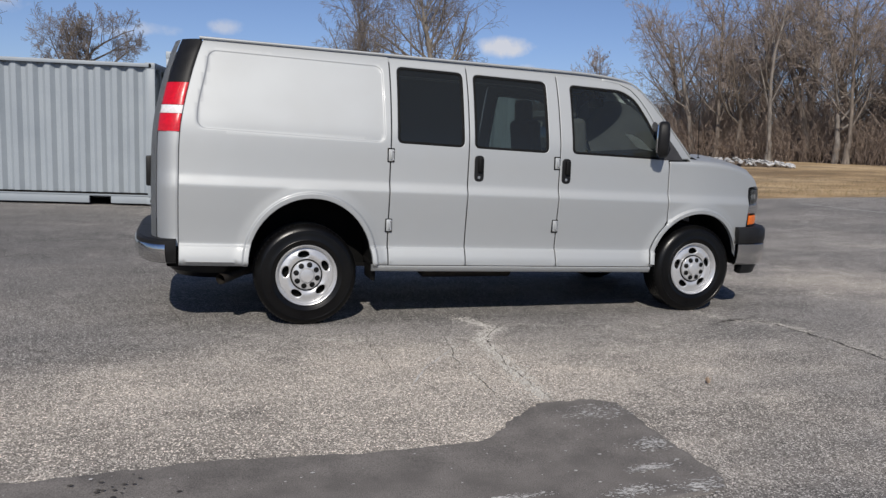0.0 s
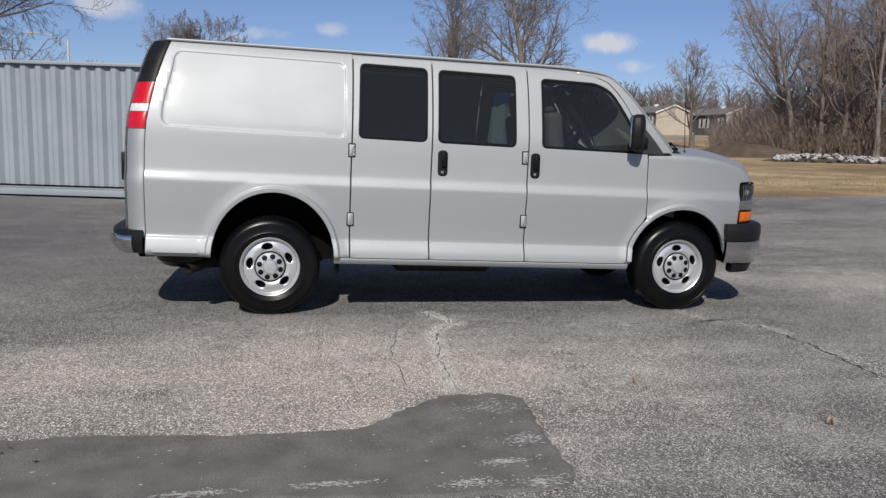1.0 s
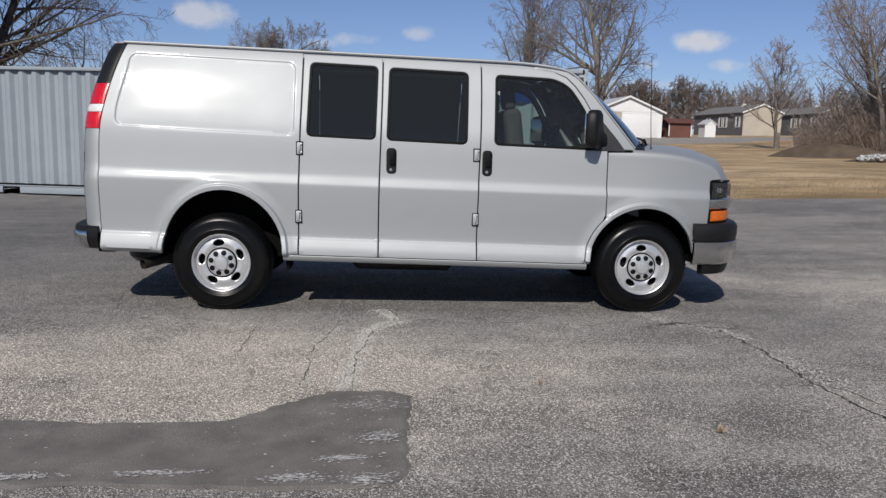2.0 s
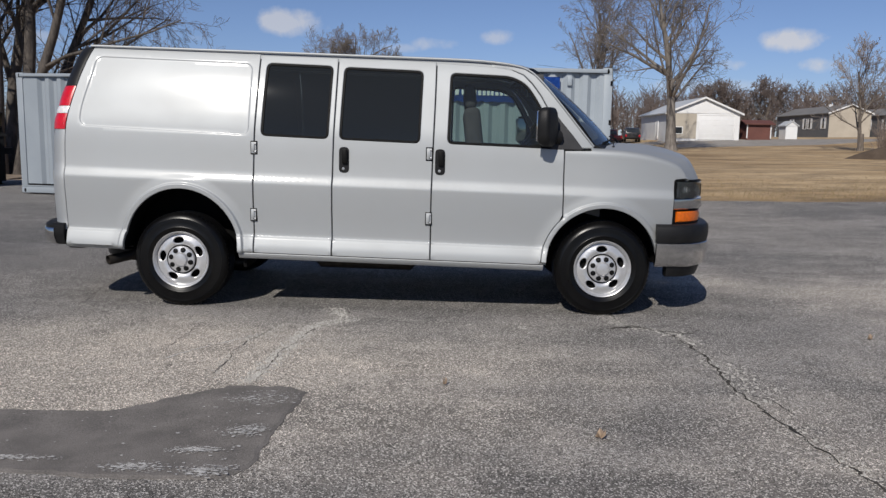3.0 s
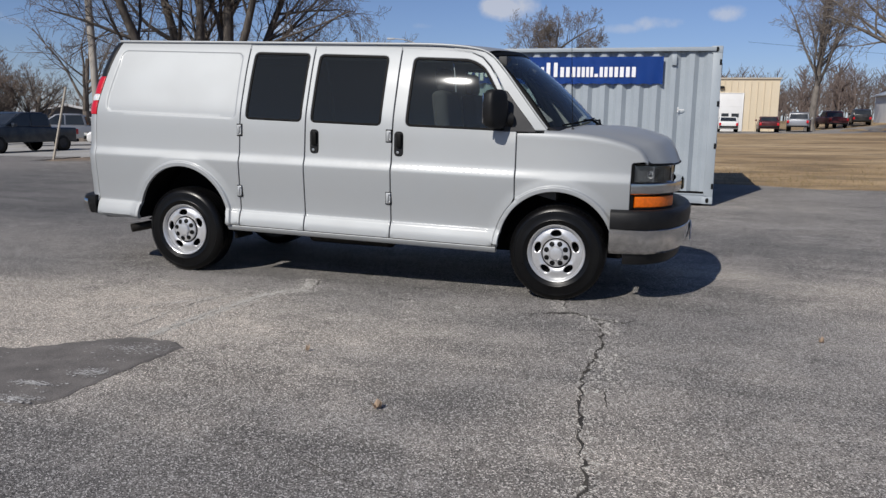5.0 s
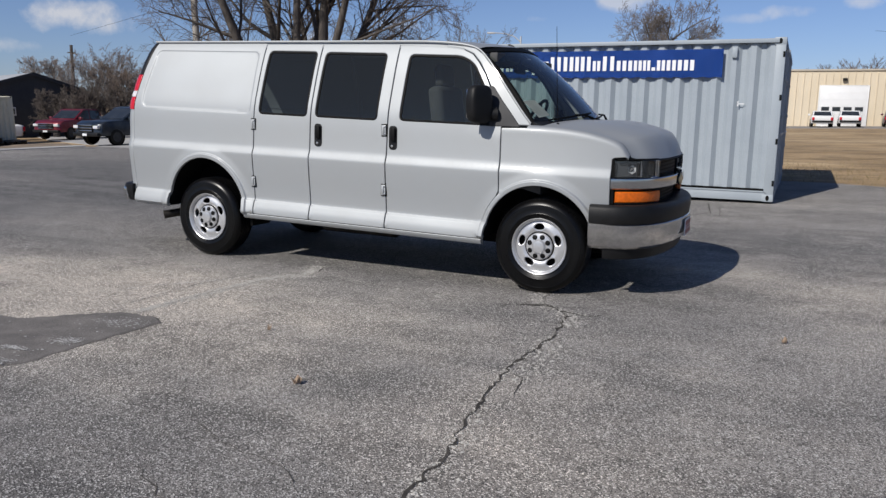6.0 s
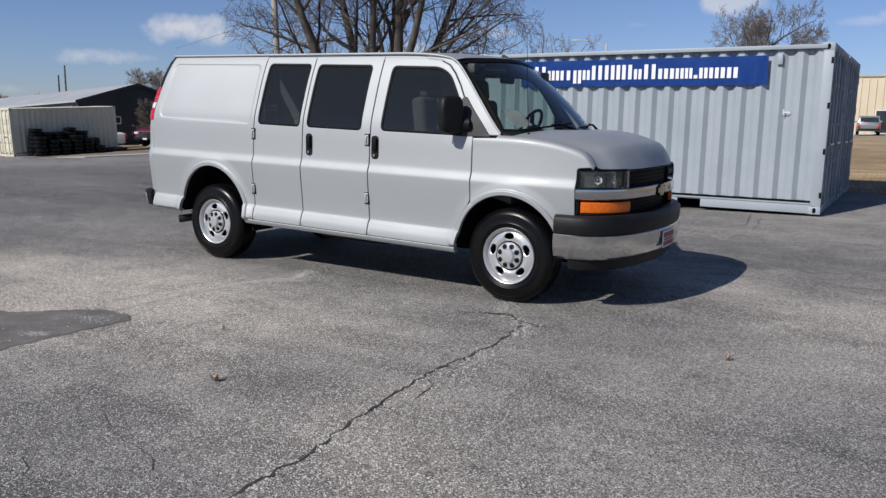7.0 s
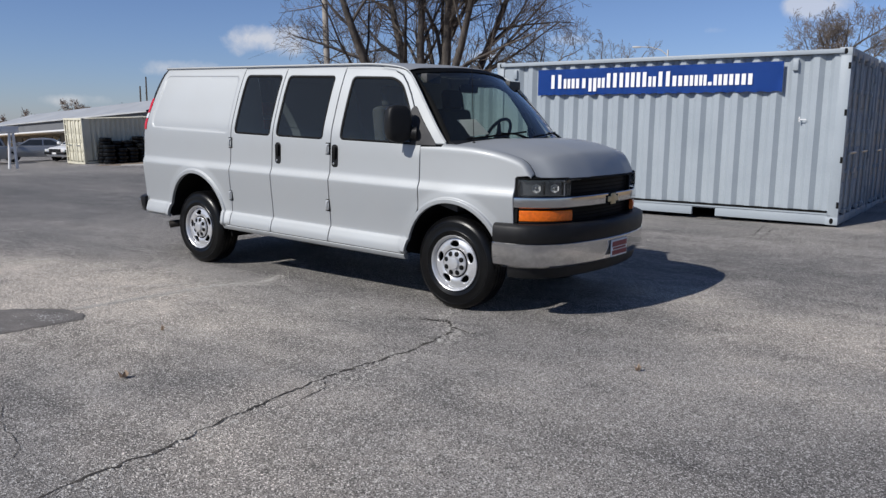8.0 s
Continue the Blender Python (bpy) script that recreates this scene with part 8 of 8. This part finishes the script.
    for x in wb_x:
        for s in (-1, 1):
            bm = bmesh.new()
            lathe(bm, [(r * 0.6, 0.01), (r * 0.94, 0.0), (r, -0.04), (r, -0.18), (r * 0.9, -0.21)], 24)
            wh = part("wheel", bm, RUBBER, car)
            wh.matrix_basis = pose(x, s * (hw + 0.01), r, -90 * s, 0, 0)
            bm = bmesh.new()
            lathe(bm, [(r * 0.62, 0.004), (r * 0.5, -0.01), (r * 0.2, 0.0), (0.001, 0.004)], 20)
            part("rim", bm, DARK_PLASTIC if kind == "pickup" else RIM, wh)
            bm = bmesh.new()
            lathe(bm, [(r * 1.16, 0.012), (r * 1.16, -0.012), (0.001, -0.012)], 24, pose(x, s * (hw - 0.005), r + 0.01, -90 * s, 0, 0))
            part("wheel_arch", bm, UNDER, body)
    fx = max(p[0] for p in low)
    zf = 0.85 if kind == "pickup" else 0.66
    for s in (-1, 1):
        bm = boxes((fx - 0.16, fx + 0.0, s * (hw - 0.25) - 0.17, s * (hw - 0.25) + 0.17, zf - 0.07, zf + 0.08), bev=0.03)
        part("headlight", bm, WHITE_LENS, body, "clear headlight")
        bm = boxes((-fx - 0.01, -fx + 0.14, s * (hw - 0.14) - 0.1, s * (hw - 0.14) + 0.1, zf - 0.05, zf + 0.2), bev=0.02)
        part("tail_light", bm, RED_LENS, body, "red tail light")
        bm = boxes((0.95 if kind != "pickup" else 0.9, 1.12 if kind != "pickup" else 1.08, s * (hw + 0.11) - 0.1, s * (hw + 0.11) + 0.1, cab[0][1] + 0.03, cab[0][1] + 0.2), bev=0.03)
        part("wing_mirror", bm, paint, body)
    bm = boxes((fx - 0.1, fx + 0.012, -hw + 0.45, hw - 0.45, zf - 0.22, zf + 0.1), bev=0.02)
    part("grille", bm, BLACK_PLASTIC, body, "dark grille")
    if kind == "pickup":
        bm = boxes(*[(fx - 0.02, fx + 0.03, -hw + 0.47, hw - 0.47, z - 0.02, z + 0.02) for z in (zf - 0.17, zf - 0.04, zf + 0.09)], bev=0.008)
        part("grille_bar", bm, CHROME, body, "chrome grille bars")
    for xa in (fx - 0.2, -fx - 0.04):
        part("bumper", boxes((xa, xa + 0.24, -hw + 0.06, hw - 0.06, 0.42, 0.58), bev=0.03), BLACK_PLASTIC, body)
    bm = boxes((fx + 0.04, fx + 0.05, -0.16, 0.16, 0.44, 0.55))
    part("number_plate", bm, PAPER, body)
    return car


vehicle("pickup", on(-36.6, 29.3, -80), PAINT_RED, "dark red crew-cab pickup truck parked on the side lot", "parked trucks")
vehicle("pickup", on(-25.6, 23.4, -95), PAINT_BLUE, "dark blue pickup truck parked on the side lot", "parked trucks")
vehicle("pickup", on(-30.2, 31.5, 218), PAINT_GREY, "silver crew-cab pickup truck on the side lot", "parked trucks")
vehicle("sedan", on(-24.1, 29.7, 212), PAINT_WHITE, "white saloon car on the side lot", "parked cars")
vehicle("sedan", on(-40.3, 25.4, 240), PAINT_WHITE, "white car behind the cream container", "parked cars")
vehicle("sedan", on(-44.0, 19.2, 240), PAINT_GREY, "silver-grey saloon car before the long building", "parked cars")
vehicle("sedan", on(-40.9, 20.7, 285), PAINT_WHITE, "white saloon car before the long building", "parked cars")
vehicle("suv", on(-43.2, 14.55, 250), PAINT_GREY, "grey estate car before the long building", "parked cars")
vehicle("sedan", on(6.3, 75.0, 92), PAINT_WHITE, "white saloon car parked before the tan building", "far parked cars")
vehicle("suv", on(1.2, 75.5, 95), PAINT_GREY, "grey estate car parked before the tan building", "far parked cars")
vehicle("sedan", on(12.2, 74.5, 88), PAINT_MAROON, "maroon saloon car parked before the tan building", "far parked cars")
vehicle("pickup", on(15.2, 76.5, 80), PAINT_GREY, "silver pickup truck parked beside the field", "far parked cars")
vehicle("sedan", on(8.6, 75.0, 90), PAINT_WHITE, "white saloon car parked near the tan building", "far parked cars")
vehicle("pickup", on(19.9, 88.0, 97), PAINT_MAROON, "maroon pickup truck parked beside the white garage", "far parked cars")
vehicle("suv", on(23.0, 89.5, 84), PAINT_BLACK, "black estate car parked beside the white garage", "far parked cars")

# rubble and soil heaps before the woods
heap = thing("rubble_heap", on(27.6, 30.4), "heap of broken pale concrete rubble on the field", "rubble heap")
rnd = random.Random(29)
stones = []
for i in range(6):
    bm = bmesh.new()
    bmesh.ops.create_icosphere(bm, subdivisions=1, radius=0.5)
    for v in bm.verts:
        v.co *= rnd.uniform(0.6, 1.25)
        v.co.z *= 0.45
    me = settle(bm, "stone", 10)
    me.materials.append(STONE)
    stones.append(me)
ax = Vector((8.5, -6.6)).normalized()
for i in range(280):
    u, w2 = rnd.uniform(-2.5, 3.4), rnd.gauss(0, 0.75)
    top = max(0.0, 0.36 * (1 - (u / 3.7) ** 2) * (1 - (w2 / 1.9) ** 2))
    x, y = ax.x * u - ax.y * w2, ax.y * u + ax.x * w2
    s = rnd.uniform(0.10, 0.36)
    zz = rise(27.6 + x, 30.4 + y) - rise(27.6, 30.4)
    piece("stone", stones[i % 6], heap, pose(x, y, zz + top * rnd.uniform(0.4, 1.0) + s * 0.1, rnd.uniform(-30, 30), rnd.uniform(-30, 30), rnd.uniform(0, 360)) @ Matrix.Diagonal((s, s, s, 1)))
for x, y, rx_, ry_, h in ((28.0, 38.5, 3.6, 1.6, 0.85), (27.9, 30.6, 3.6, 1.5, 0.38), (44, 33, 6, 2, 0.6)):
    bm = bmesh.new()
    rings = []
    for k in range(7):
        q = k / 6
        rings.append([Vector((rx_ * (1 - q) * math.cos(a) * (1 + 0.12 * math.sin(3 * a + x)), ry_ * (1 - q) * math.sin(a) * (1 + 0.1 * math.cos(4 * a)), h * (1 - (1 - q) ** 2) - 0.12 + 0.05 * math.sin(5 * a + k))) for a in [2 * math.pi * i / 24 for i in range(24)]])
    loft(bm, rings)
    bmesh.ops.recalc_face_normals(bm, faces=bm.faces[:])
    ob = part("soil_mound", bm, SOIL)
    ob.matrix_basis = on(x, y, -38)
    tagged(ob, "low mound of bare brown soil before the woods", "soil mound")
# grass tufts along the lot's edge
wood = Wood()
for i in range(5200):
    x = rnd.uniform(4.5, 34)
    y = 10.9 + abs(rnd.gauss(0, 4.5)) + (0.4 if x < 9 else 0)
    z = rise(x, y) - 0.06
    h = rnd.uniform(0.04, 0.11)
    p0 = Vector((x, y, z))
    wood.tube([p0, p0 + Vector((rnd.gauss(0, 0.04), rnd.gauss(0, 0.04), h))], [0.006, 0.002], 3)
STRAW = surface("straw_blades", (0.34, 0.26, 0.14), (0.24, 0.18, 0.09), 2, 0.9, grain=40)
ob = new("grass_tufts", wood.mesh("grass_tufts", STRAW))
tagged(ob, "short straw-coloured grass tufts along the asphalt's edge", "grass", kind="stuff")
